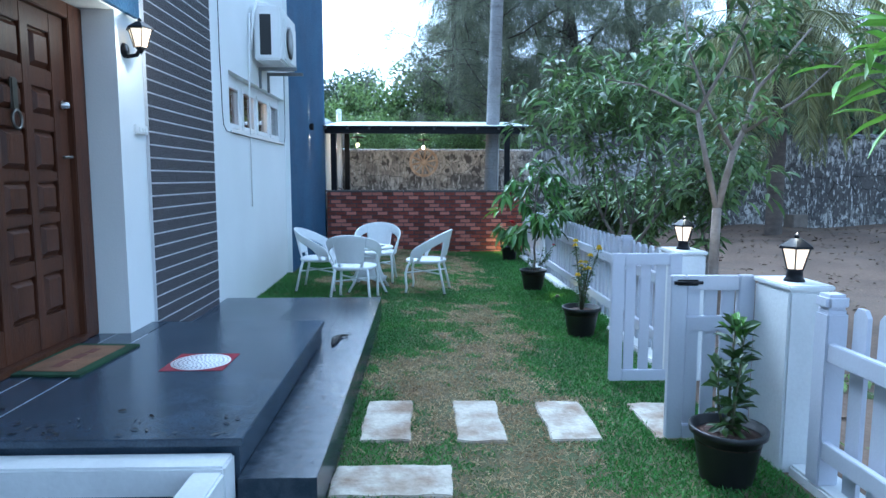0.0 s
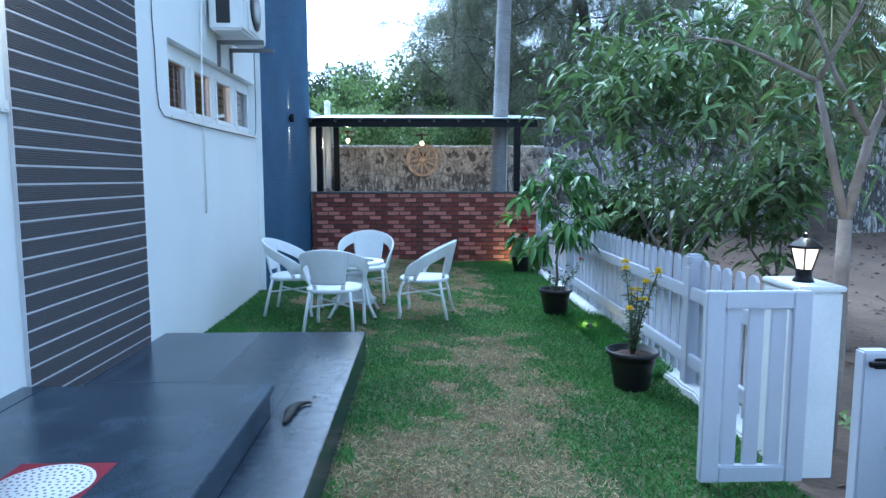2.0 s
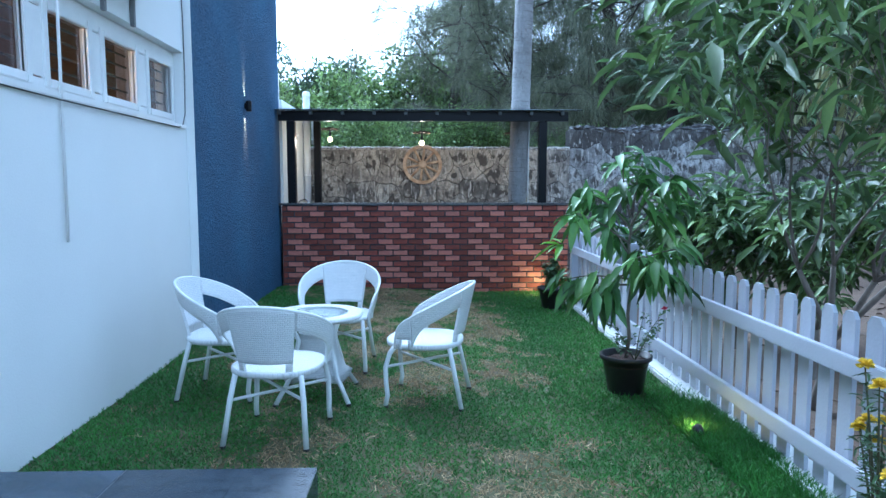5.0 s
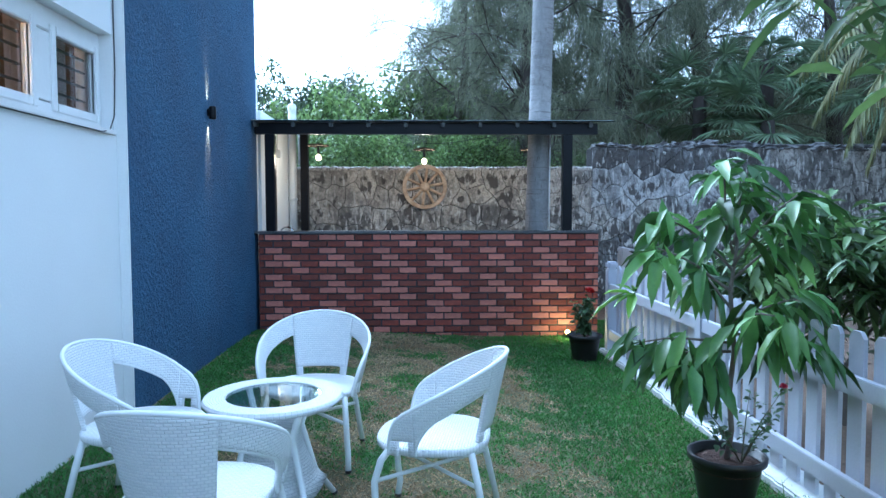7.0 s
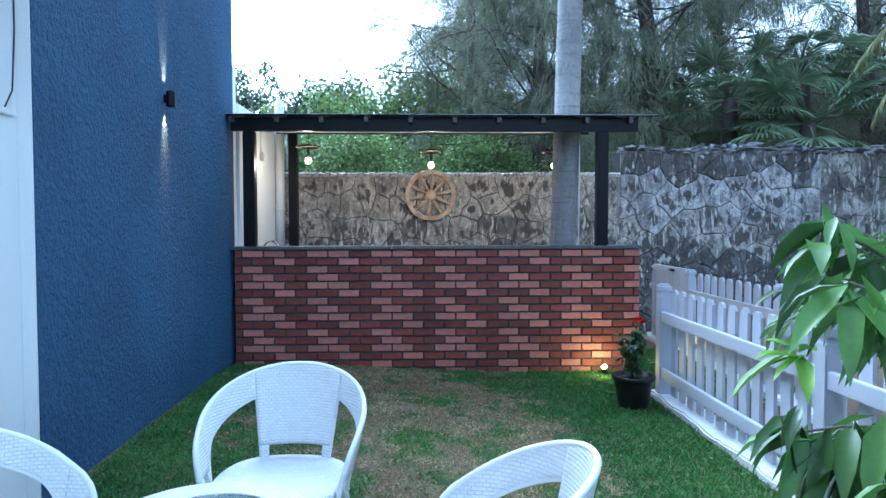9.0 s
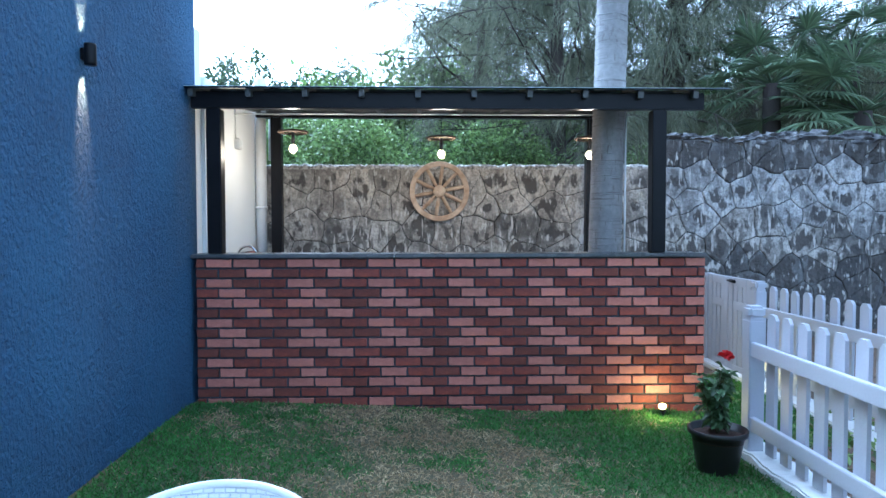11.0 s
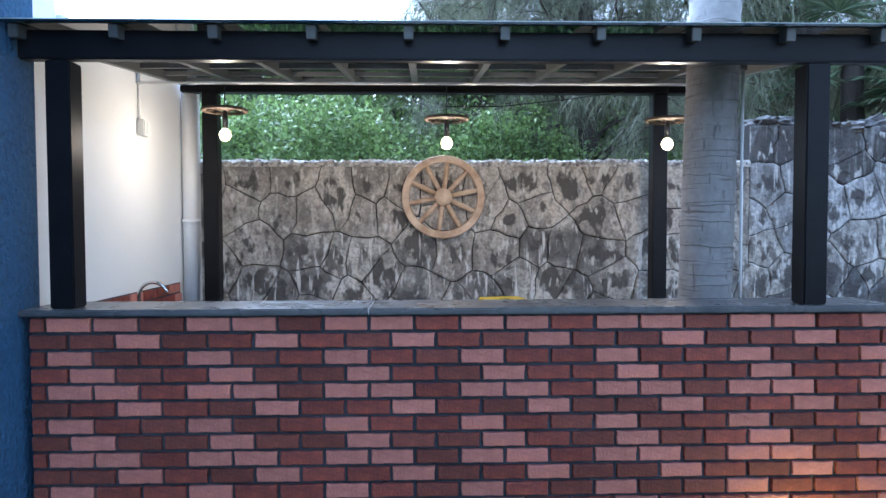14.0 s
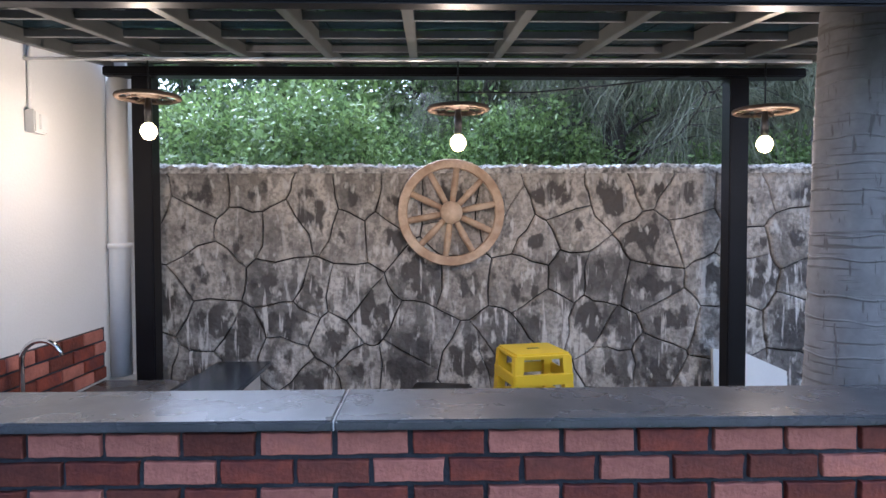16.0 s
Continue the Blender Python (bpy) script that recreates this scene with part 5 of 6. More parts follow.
part("red_square", cube(-0.175, 0.175, -0.175, 0.175, 0, 0.0015), REDCLOTH, rg, "dark red square")
part("white_disc", lathe(bmesh.new(), [(0.0, 0.0015), (0.165, 0.0015), (0.165, 0.003), (0.0, 0.003)], 48), LACE, rg)
bm = bmesh.new()
for r, n, s in ((0.15, 44, .005), (0.125, 30, .007), (0.10, 26, .006), (0.075, 20, .006), (0.05, 14, .006), (0.025, 7, .006)):
    for k in range(n):
        a = 2 * math.pi * k / n
        lathe(bm, [(0.0, 0.0029), (s, 0.0029), (s, 0.0036), (0.0, 0.0036)], 6, (r * math.cos(a), r * math.sin(a), 0))
part("dot_pattern", bm, LACEDARK, rg)
pts = [(-0.665 + 0.15 * u * max(0.0, u - 0.45), 4.64 + 0.29 * math.sin(1.6 * u), 0.226 + 0.012 * math.sin(3 * u)) for u in np.linspace(0, 1, 12)]
bm = tube(bmesh.new(), pts, [0.010, .016, .022, .027, .028, .026, .022, .020, .019, .016, .012, .006], 9)
for v in bm.verts:
    v.co.z = 0.212 + (v.co.z - 0.212) * 0.6 + 0.004 * noise.noise(v.co * 60)
    v.co.x += 0.008 * noise.noise(v.co * 25)
tagged(link("dry_pod", bm, mat("black_dry_pod", (0.014, 0.012, 0.012), 0.75, vary=0.4, bump=0.8, fine=90)), "small dark curled dry pod lying on the step", "pod")

# ---- ground spot lights ----
def spike_light(x, y, aim, watts):
    ob = thing("garden_spotlight", "small lit garden spike light in the grass", "lamp", "garden spotlights", (x, y, float(ground_height(np.float64(x), np.float64(y))) + 0.012))
    part("spike", tube(bmesh.new(), [(0, 0, -0.02), (0, 0, 0.035)], 0.008, 8), BLACKPLASTIC, ob)
    d = (Vector(aim) - Vector((x, y, 0.05))).normalized()
    c = Vector((0, 0, 0.05))
    part("head", tube(bmesh.new(), [c - d * 0.03, c + d * 0.02, c + d * 0.035], [0.018, 0.03, 0.031], 14), BLACKPLASTIC, ob)
    part("lens", tube(bmesh.new(), [c + d * 0.034, c + d * 0.038], 0.027, 14), SPIKE, ob, "glowing lens")
    p = Vector((x, y, ob.location.z)) + c + d * 0.05
    lamp("spot_light", p + Vector((0, 0, 0.012)), watts, (1.0, 0.68, 0.19), 0.024)
spike_light(1.59, 12.40, (1.42, 12.12, 0.42), 1.9)
spike_light(1.55, 7.35, (1.45, 8.4, 0.6), 0.45)
spike_light(2.58, 13.10, (2.3, 13.2, 0.7), 0.6)


# ---- foliage helpers ----
def leaf_mat(name, colour, second, rough=0.45, island=0.35, scale=3.0):
    m = mat(name, colour, rough, vary=0.2, scale=scale, bump=0.0, second=second, island=island)
    n, l = m.node_tree.nodes, m.node_tree.links
    p, out = n["Principled BSDF"], n["Material Output"]
    tr, mx = n.new("ShaderNodeBsdfTranslucent"), n.new("ShaderNodeMixShader")
    mx.inputs[0].default_value = 0.25
    l.new(p.inputs["Base Color"].links[0].from_socket, tr.inputs["Color"])
    l.new(p.outputs[0], mx.inputs[1]), l.new(tr.outputs[0], mx.inputs[2]), l.new(mx.outputs[0], out.inputs["Surface"])
    return m


MANGO = leaf_mat("mango_leaf", (0.15, 0.22, 0.066), (0.068, 0.118, 0.042), 0.42, island=0.65)
SAPLEAF = leaf_mat("glossy_mango_leaf", (0.135, 0.25, 0.055), (0.06, 0.135, 0.038), 0.35, 0.65)
YOUNG = leaf_mat("young_leaf", (0.19, 0.34, 0.035), (0.12, 0.25, 0.03))
BUSHLEAF = leaf_mat("bush_leaf", (0.26, 0.35, 0.11), (0.14, 0.21, 0.07), island=0.6)
TREELEAF = leaf_mat("tree_leaf", (0.11, 0.175, 0.07), (0.065, 0.115, 0.05), island=0.5)
NEEDLE = leaf_mat("casuarina_needle", (0.20, 0.205, 0.125), (0.13, 0.145, 0.085), 0.6)
FANLEAF = leaf_mat("fan_palm_leaf", (0.25, 0.32, 0.18), (0.16, 0.22, 0.12), 0.35)
FROND = leaf_mat("palm_frond", (0.30, 0.29, 0.13), (0.17, 0.19, 0.075), 0.45)
CROTON = leaf_mat("croton_leaf", (0.075, 0.125, 0.026), (0.034, 0.066, 0.019), 0.35)
MARIGREEN = leaf_mat("marigold_leaf", (0.075, 0.13, 0.045), (0.05, 0.09, 0.035), 0.6)
PETALY = mat("yellow_petal", (0.85, 0.62, 0.02), 0.7, vary=0.15, bump=0.3, island=0.1)
PETALR = mat("red_petal", (0.60, 0.012, 0.02), 0.6, vary=0.2, bump=0.2, island=0.15)
PETALP = mat("pink_petal", (0.62, 0.05, 0.12), 0.6, vary=0.2, bump=0.2)
GRASS = leaf_mat("green_grass_blade", (0.090, 0.232, 0.036), (0.058, 0.160, 0.028), 0.6, 0.4, 1.5)
DRYGRASS = leaf_mat("dry_grass_blade", (0.45, 0.35, 0.20), (0.31, 0.22, 0.12), 0.8, 0.4, 2.0)
nr = np.random.RandomState(11)


def unit(v):
    return v / np.maximum(np.linalg.norm(v, axis=-1, keepdims=True), 1e-9)


def leaves(name, base, way, length, width, material, parent=None, bend=0.25, fold=0.15):
    """Folded, bent lance leaves: six points, four triangles and a tip each."""
    base, way = np.asarray(base, float), unit(np.asarray(way, float))
    n = len(base)
    length, width = np.broadcast_to(length, n)[:, None], np.broadcast_to(width, n)[:, None]
    side = unit(np.cross(way, np.array([0, 0, 1.0])) + 0.35 * nr.randn(n, 3))
    side = unit(side - way * (side * way).sum(-1, keepdims=True))
    up = np.cross(side, way)
    mid = base + way * length * 0.5 - up * 0
    low = np.array([0, 0, -1.0]) * bend * length
    tip = base + way * length * 0.97 + low
    c1 = base + way * length * 0.38 + low * 0.10
    c2 = base + way * length * 0.72 + low * 0.45
    e = up * width * fold * 2
    v = np.stack([base, c1 + side * width / 2 + e, c1, c1 - side * width / 2 + e, c2 + side * width * 0.4 + e, c2, c2 - side * width * 0.4 + e, tip], 1)
    f = np.array([[0, 1, 2], [0, 2, 3], [1, 4, 2], [4, 5, 2], [2, 5, 3], [5, 6, 3], [4, 7, 5], [5, 7, 6]])
    faces = (np.arange(n)[:, None, None] * 8 + f[None]).reshape(-1, 3)
    return from_arrays(name, v.reshape(-1, 3), faces, material, parent, True)


def blades(name, base, way, length, width, material, parent=None, bend=0.3):
    """Thin bent blades: two triangles and a tip each."""
    base, way = np.asarray(base, float), unit(np.asarray(way, float))
    n = len(base)
    length, width = np.broadcast_to(length, n)[:, None], np.broadcast_to(width, n)[:, None]
    side = unit(np.cross(way, nr.randn(n, 3)))
    low = np.array([0, 0, -1.0]) * bend * length
    c = base + way * length * 0.55 + low * 0.3
    v = np.stack([base - side * width / 2, base + side * width / 2, c + side * width * 0.4, c - side * width * 0.4, base + way * length + low], 1)
    f = np.array([[0, 1, 2], [0, 2, 3], [3, 2, 4]])
    faces = (np.arange(n)[:, None, None] * 5 + f[None]).reshape(-1, 3)
    return from_arrays(name, v.reshape(-1, 3), faces, material, parent)


def grow(bm, rng, p, d, length, r, level, tips, spread=0.7, lift=0.25, kids=(2, 4), shrink=0.72, leafy=1):
    pts, rad = [Vector(p)], [r]
    d = Vector(d).normalized()
    for k in range(4):
        d = (d + Vector((rng.uniform(-1, 1), rng.uniform(-1, 1), rng.uniform(-.6, 1) * 0.8)) * 0.16).normalized()
        pts.append(pts[-1] + d * length / 4)
        rad.append(r * (1 - 0.09 * (k + 1)))
        if level <= leafy and k >= 1:
            tips.append((pts[-1].copy(), d.copy()))
    tube(bm, pts, rad, 8 if level > 1 else 5)
    if level == 0:
        tips.append((pts[-1], d))
        return
    for k in range(rng.randint(*kids)):
        a = Vector((rng.uniform(-1, 1), rng.uniform(-1, 1), rng.uniform(-.5, .8)))
        grow(bm, rng, pts[-1] if k else pts[-1], (d + a * spread + Vector((0, 0, lift))).normalized(), length * rng.uniform(shrink - .12, shrink + .12), rad[-1] * 0.68, level - 1, tips, spread, lift, kids, shrink, leafy)


def whorls(tips, per, length, droop=0.35, jitter=0.05):
    """Leaves set round twig tips."""
    b, w, ln = [], [], []
    for p, d in tips:
        m = max(1, int(per * nr.uniform(0.6, 1.4)))
        a = nr.uniform(0, 2 * np.pi, m)
        out = np.stack([np.cos(a), np.sin(a), nr.uniform(-0.9, 0.7, m)], -1)
        w.append(out + 0.6 * np.array(d) + np.array([0, 0, -droop]))
        b.append(np.array(p) + jitter * nr.randn(m, 3))
        ln.append(length * nr.uniform(0.6, 1.15, m))
    return np.concatenate(b), np.concatenate(w), np.concatenate(ln)


def tree(name, label, at, h, r, seed, levels, material, leaf, per, bark=BARK, first=(0, 0, 1), spread=0.7, lift=0.25, kids=(2, 4), width=0.26, droop=0.35, jitter=0.05, category="tree", shrink=0.72, bend=0.25, leafy=1):
    ob = thing(name, label, category, at=at)
    rng, tips, bm = random.Random(seed), [], bmesh.new()
    grow(bm, rng, (0, 0, -0.05), first, h, r, levels, tips, spread, lift, kids, shrink, leafy)
    part("trunk", bm, bark, ob)
    b, w, ln = whorls(tips, per, leaf, droop, jitter)
    leaves("crown", b, w, ln, ln * width, material, ob, bend)
    return ob


def gz(x, y):
    return float(ground_height(np.float64(x), np.float64(y)))


# ---- grass ----
def patch(x, y, s, o):
    """Smooth random patches, about a metre across at s = 1, from -1 to 1."""
    grid = np.random.RandomState(int(o * 100)).uniform(-1.3, 1.3, (64, 64))
    u, v = np.asarray(x) * s * 1.1 + 31.7 + 0.35 * np.asarray(y) * s, np.asarray(y) * s * 0.9 + 17.3
    i, j = np.floor(u).astype(int), np.floor(v).astype(int)
    a, b = u - i, v - j
    a, b = a * a * (3 - 2 * a), b * b * (3 - 2 * b)
    i, j = i % 63, j % 63
    return (grid[i, j] * (1 - a) + grid[i + 1, j] * a) * (1 - b) + (grid[i, j + 1] * (1 - a) + grid[i + 1, j + 1] * a) * b
n = 330000
gx, gy = nr.uniform(-2.0, 1.74, n), nr.uniform(2.2, 12.55, n)
keep = ~((gx < -0.435) & (gy < 6.605)) & ~((gx < -1.9) & (gy > 9.5))
for x0, x1, y0, y1 in ((-0.355, -0.075, 3.40, 4.03), (0.185, 0.45, 3.38, 4.015), (0.70, 0.985, 3.38, 3.99), (1.28, 1.54, 3.385, 3.95), (-0.43, 0.135, 2.78, 3.09)):
    keep &= ~((gx > x0 + .01) & (gx < x1 - .01) & (gy > y0 + .01) & (gy < y1 - .01))
gx, gy = gx[keep], gy[keep]
edge = np.maximum(soft(0.55, 1.35, gx), soft(-0.7, -1.9, gx) * 0.8)
edge = np.maximum(edge, 0.6 * soft(0.25, -0.4, gx) * (gy < 6.6))
lush = 0.40 * patch(gx, gy, 1.1, 0.6) + 0.50 * patch(gx, gy, 2.6, 1.9) + 0.50 * patch(gx, gy, 6.0, 0.4) + 0.40 * patch(gx, gy, 13.0, 2.2) + 1.6 * edge - 0.13 - 0.38 * soft(4.7, 3.7, gy) * soft(1.5, 1.0, gx) * soft(-0.5, 0.1, gx) + 0.27 * nr.randn(len(gx))
green = lush > 0.0
thin = nr.rand(len(gx)) < np.where(green, 1.0, 0.55)
gx, gy, green, edge = gx[thin], gy[thin], green[thin], edge[thin]
m = len(gx)
base = np.stack([gx, gy, lawn_height(gx, gy) - 0.006], -1)
way = np.stack([0.55 * nr.randn(m), 0.55 * nr.randn(m), np.ones(m)], -1)
hl = nr.uniform(0.018, 0.042, m) * (1 + 0.9 * edge * nr.rand(m))
g1 = blades("green_grass", base[green], way[green], hl[green], 0.0058, GRASS, None, 0.35)
tagged(g1, "short green lawn grass", "grass", kind="stuff")
flat = way.copy()
flat[:, 2] = 0.35
g2 = blades("dry_grass", base[~green] + [0, 0, 0.004], flat[~green], hl[~green] * 0.95, 0.0055, DRYGRASS, None, 0.15)
tagged(g2, "dry brown lawn grass in worn patches", "grass", kind="stuff")
n = 20000
gx, gy = 1.80 - 0.3 * nr.rand(n) ** 1.6, np.where(nr.rand(n) < 0.6, 6.0 + 1.9 * nr.rand(n), 7.0 + np.abs(nr.randn(n)) * 0.45)
base = np.stack([gx, gy, lawn_height(gx, gy)], -1)
g3 = blades("tall_grass", base, np.stack([0.4 * nr.randn(n), 0.4 * nr.randn(n), np.ones(n)], -1), nr.uniform(0.06, 0.15, n), 0.005, GRASS, None, 0.35)
tagged(g3, "longer green grass tufts along the kerb", "grass", kind="stuff")
n = 16000
gx, gy = nr.uniform(1.74, 2.66, n), nr.uniform(11.72, 13.6, n)
keep = ~((gx < 2.0) & (gy > 12.5))
gx, gy = gx[keep], gy[keep]
base = np.stack([gx, gy, ground_height(gx, gy)], -1)
g4 = blades("rough_grass", base, np.stack([0.5 * nr.randn(len(gx)), 0.5 * nr.randn(len(gx)), np.ones(len(gx))], -1), nr.uniform(0.025, 0.07, len(gx)), 0.006, GRASS, None, 0.35)
tagged(g4, "rough green grass beside the end of the bar", "grass", kind="stuff")
# weeds and leaf litter in the yard
n = 2600
gx, gy = nr.uniform(2.05, 3.0, n), nr.uniform(3.0, 13.0, n)
keep = patch(gx, gy, 1.3, 1.1) > 0.15
gx, gy = gx[keep], gy[keep]
base = np.stack([gx, gy, ground_height(gx, gy)], -1)
w = leaves("weeds", base, np.stack([nr.randn(len(gx)), nr.randn(len(gx)), 0.9 * np.ones(len(gx))], -1), nr.uniform(0.05, 0.12, len(gx)), 0.03, BUSHLEAF)
tagged(w, "low green weeds in the yard soil", "weeds", kind="stuff")
n = 2400
gx, gy = nr.uniform(2.0, 12.0, n), nr.uniform(3.0, 14.8, n)
base = np.stack([gx, gy, ground_height(gx, gy) + 0.006], -1)
w = leaves("leaf_litter", base, np.stack([nr.randn(n), nr.randn(n), 0.12 * np.abs(nr.randn(n))], -1), nr.uniform(0.04, 0.11, n), 0.03, mat("dry_leaf", (0.20, 0.145, 0.10), 0.9, vary=0.3, bump=0.0, island=0.35), None, 0.05)
tagged(w, "scattered dry brown leaves on the yard soil", "leaves", kind="stuff")

n = 46
gx = np.concatenate([nr.uniform(-2.0, -0.8, 34), nr.uniform(-0.72, -0.48, 12)])
gy = np.concatenate([2.60 + np.abs(nr.randn(34)) * 0.14, nr.uniform(2.7, 6.3, 12)])
gz0 = np.where(gx < -0.745, 0.372, 0.213)
w = leaves("dry_bits", np.stack([gx, gy, gz0], -1), np.stack([nr.randn(n), nr.randn(n), 0.05 + 0 * gx], -1), nr.uniform(0.015, 0.05, n), 0.012, mat("dark_wet_leaf", (0.035, 0.028, 0.022), 0.5, vary=0.3, bump=0.0, island=0.35), None, 0.02)
tagged(w, "dark wet leaf bits scattered on the platform stone", "leaves", kind="stuff")


# ---- potted plants ----
def pot(at, s=1.0):
    ob = thing("plant_pot", "black plastic plant pot standing on the lawn", "pot", "plant pots", at)
    bm = lathe(bmesh.new(), [(0.0, 0.0), (0.115 * s, 0.0), (0.118 * s, 0.01), (0.155 * s, 0.225 * s), (0.158 * s, 0.228 * s), (0.175 * s, 0.235 * s), (0.178 * s, 0.262 * s), (0.172 * s, 0.266 * s), (0.160 * s, 0.262 * s), (0.152 * s, 0.20 * s), (0.0, 0.20 * s)], 40)
    part("body", bm, POT, ob)
    bm = lathe(bmesh.new(), [(0.0, 0.19 * s), (0.151 * s, 0.195 * s), (0.152 * s, 0.222 * s), (0.09 * s, 0.232 * s), (0.0, 0.236 * s)], 28)
    for v in bm.verts:
        if v.co.z > 0.2 * s:
            v.co.z += 0.014 * noise.noise(v.co * 30)
    part("soil", bm, POTSOIL, ob, "dark brown potting soil")
    return ob


def stems(ob, lines, r0, bark):
    bm = bmesh.new()
    for pts in lines:
        tube(bm, pts, np.linspace(r0, r0 * 0.4, len(pts)).tolist(), 6)
    return part("stem", bm, bark, ob)


STEM = mat("green_brown_stem", (0.10, 0.10, 0.05), 0.7, vary=0.3, bump=0.3)
# croton by the gate pillar
pot((1.44, 2.92, 0.0))
ob = thing("croton_plant", "bushy green croton plant growing in a black pot", "plant", at=(1.44, 2.92, 0.225))
lines, tips = [], []
rng = random.Random(2)
for k, (x, y, h) in enumerate(((0.0, 0.0, 0.50), (0.05, 0.01, 0.47), (-0.06, 0.02, 0.30), (0.01, -0.05, 0.36), (0.05, 0.05, 0.26))):
    pts = [Vector((x * .3, y * .3, 0)), Vector((x * .8, y * .8, h * .5)), Vector((x + .01, y, h))]
    lines.append(pts)
    for u in np.linspace(0.12 if k > 1 else 0.22, 1, 7 if k < 2 else 4):
        i = pts[0].lerp(pts[1], u * 2) if u < 0.5 else pts[1].lerp(pts[2], u * 2 - 1)
        tips.append((i, Vector((0, 0, 0.9 * u))))
    tips.append((pts[2], Vector((0, 0, 1.6))))
stems(ob, lines, 0.009, STEM)
b, w, ln = whorls(tips, 5, 0.112, -0.1, 0.008)
leaves("foliage", b, w, ln, ln * 0.34, CROTON, ob, 0.12)
b, w, ln = whorls([(q[2], Vector((0, 0, 1.9))) for q in lines[:2]], 12, 0.10, -0.4, 0.012)
leaves("new_leaves", b, w, ln, ln * 0.34, YOUNG, ob, 0.1)
# marigold
pot((1.44, 5.80, 0.0))
ob = thing("marigold_plant", "leggy marigold plant with yellow flowers in a black pot", "plant", at=(1.44, 5.80, 0.225))
lines, tips, heads = [], [], []
rng = random.Random(4)
for k in range(11):
    a = rng.uniform(0, 6.28)
    q, h = rng.uniform(0.10, 0.27), rng.uniform(0.28, 0.66)
    q *= 0.55 + 0.6 * (1 - h / 0.66)
    pts = [Vector((0.01 * math.cos(a), 0.01 * math.sin(a), 0)), Vector((q * .35 * math.cos(a), q * .35 * math.sin(a), h * .45)), Vector((q * .7 * math.cos(a), q * .7 * math.sin(a), h * .75)), Vector((q * math.cos(a), q * math.sin(a), h))]
    lines.append(pts)
    heads.append(pts[-1])
    for u in np.linspace(0.1, 0.95, 16):
        j = min(int(u * 3), 2)
        tips.append((pts[j].lerp(pts[j + 1], u * 3 - j), Vector((0, 0, 0.3))))
stems(ob, lines, 0.006, STEM)
b, w, ln = whorls(tips, 4, 0.05, -0.1, 0.012)
leaves("foliage", b, w, ln, ln * 0.2, MARIGREEN, ob, 0.1)
for c in heads:
    m = 34
    a = nr.uniform(0, 6.28, m)
    el = nr.uniform(-0.2, 1.2, m)
    leaves("flower", np.tile(np.array(c), (m, 1)), np.stack([np.cos(a) * np.cos(el), np.sin(a) * np.cos(el), np.sin(el)], -1), 0.031, 0.016, PETALY, ob, 0.05)
# mango sapling with a small rose
pot((1.41, 8.24, 0.0))
ob = thing("mango_sapling", "young mango tree with long drooping leaves in a black pot", "plant", at=(1.41, 8.24, 0.225))
bm, tips, rng = bmesh.new(), [], random.Random(21)
tube(bm, [(0, 0, 0), (0.02, 0.0, 0.15), (0.005, 0, 0.32), (0.03, 0.01, 0.52), (0.0, 0, 0.80), (0.03, 0, 1.05)], [0.014, 0.0135, 0.0125, 0.012, 0.010, 0.007], 8)
part("stem", bm, BARK, ob)
for a, z, e, ln in ((3.05, .56, .10, .40), (3.7, .60, -.15, .34), (2.4, .52, -.1, .30), (0.3, .66, .35, .40), (5.2, .60, .2, .36), (4.4, .66, .3, .42), (1.6, .72, .5, .40), (3.3, .80, .55, .46), (0.0, .86, .7, .42), (2.2, .90, .8, .40), (5.6, .92, .9, .42), (4.0, .98, 1.0, .40), (1.0, 1.02, 1.2, .40)):
    pts = [Vector((0.01, 0, z))]
    d = Vector((math.cos(a) * math.cos(e), math.sin(a) * math.cos(e), math.sin(e)))
    for k in range(4):
        d = (d + Vector((rng.uniform(-.15, .15), rng.uniform(-.15, .15), 0.02 - 0.06 * k))).normalized()
        pts.append(pts[-1] + d * ln / 4)
        if k:
            tips.append((pts[-1].copy(), d.copy()))
    tips.append((pts[-1].copy(), d.copy()))
    part("branch", tube(bmesh.new(), pts, [0.008, 0.007, 0.006, 0.005, 0.004], 6), BARK, ob)
b, w, ln = whorls(tips, 7, 0.205, 0.85, 0.03)
leaves("foliage", b, w, ln, ln * 0.29, SAPLEAF, ob, 0.35)
b, w, ln = whorls([(Vector((-0.46, -0.02, 0.80)), Vector((-1, 0, 0.2)))], 7, 0.20, 0.1, 0.01)
leaves("new_leaves", b, w, ln, ln * 0.22, YOUNG, ob, 0.2).data.name = "new_leaves"
ob = thing("rose_plant", "thin rose twig with a pink flower in the sapling's pot", "plant", at=(1.46, 8.20, 0.225))
lines, tips = [], []
for a, q, h in ((0.1, 0.20, 0.34), (0.9, 0.15, 0.30), (5.9, 0.12, 0.22), (3.0, 0.17, 0.26), (2.6, 0.12, 0.16)):
    pts = [Vector((0, 0, 0)), Vector((q * .5 * math.cos(a), q * .5 * math.sin(a), h * .6)), Vector((q * math.cos(a), q * math.sin(a), h))]
    lines.append(pts)
    tips += [(pts[0].lerp(pts[2], u), Vector((0, 0, .2))) for u in (0.4, .55, .7, .85, 1)]
stems(ob, lines, 0.004, STEM)
b, w, ln = whorls(tips, 6, 0.042, 0, 0.02)
leaves("foliage", b, w, ln, ln * 0.55, TREELEAF, ob, 0.1)
m = 24
a = nr.uniform(0, 6.28, m)
el = nr.uniform(0, 1.3, m)
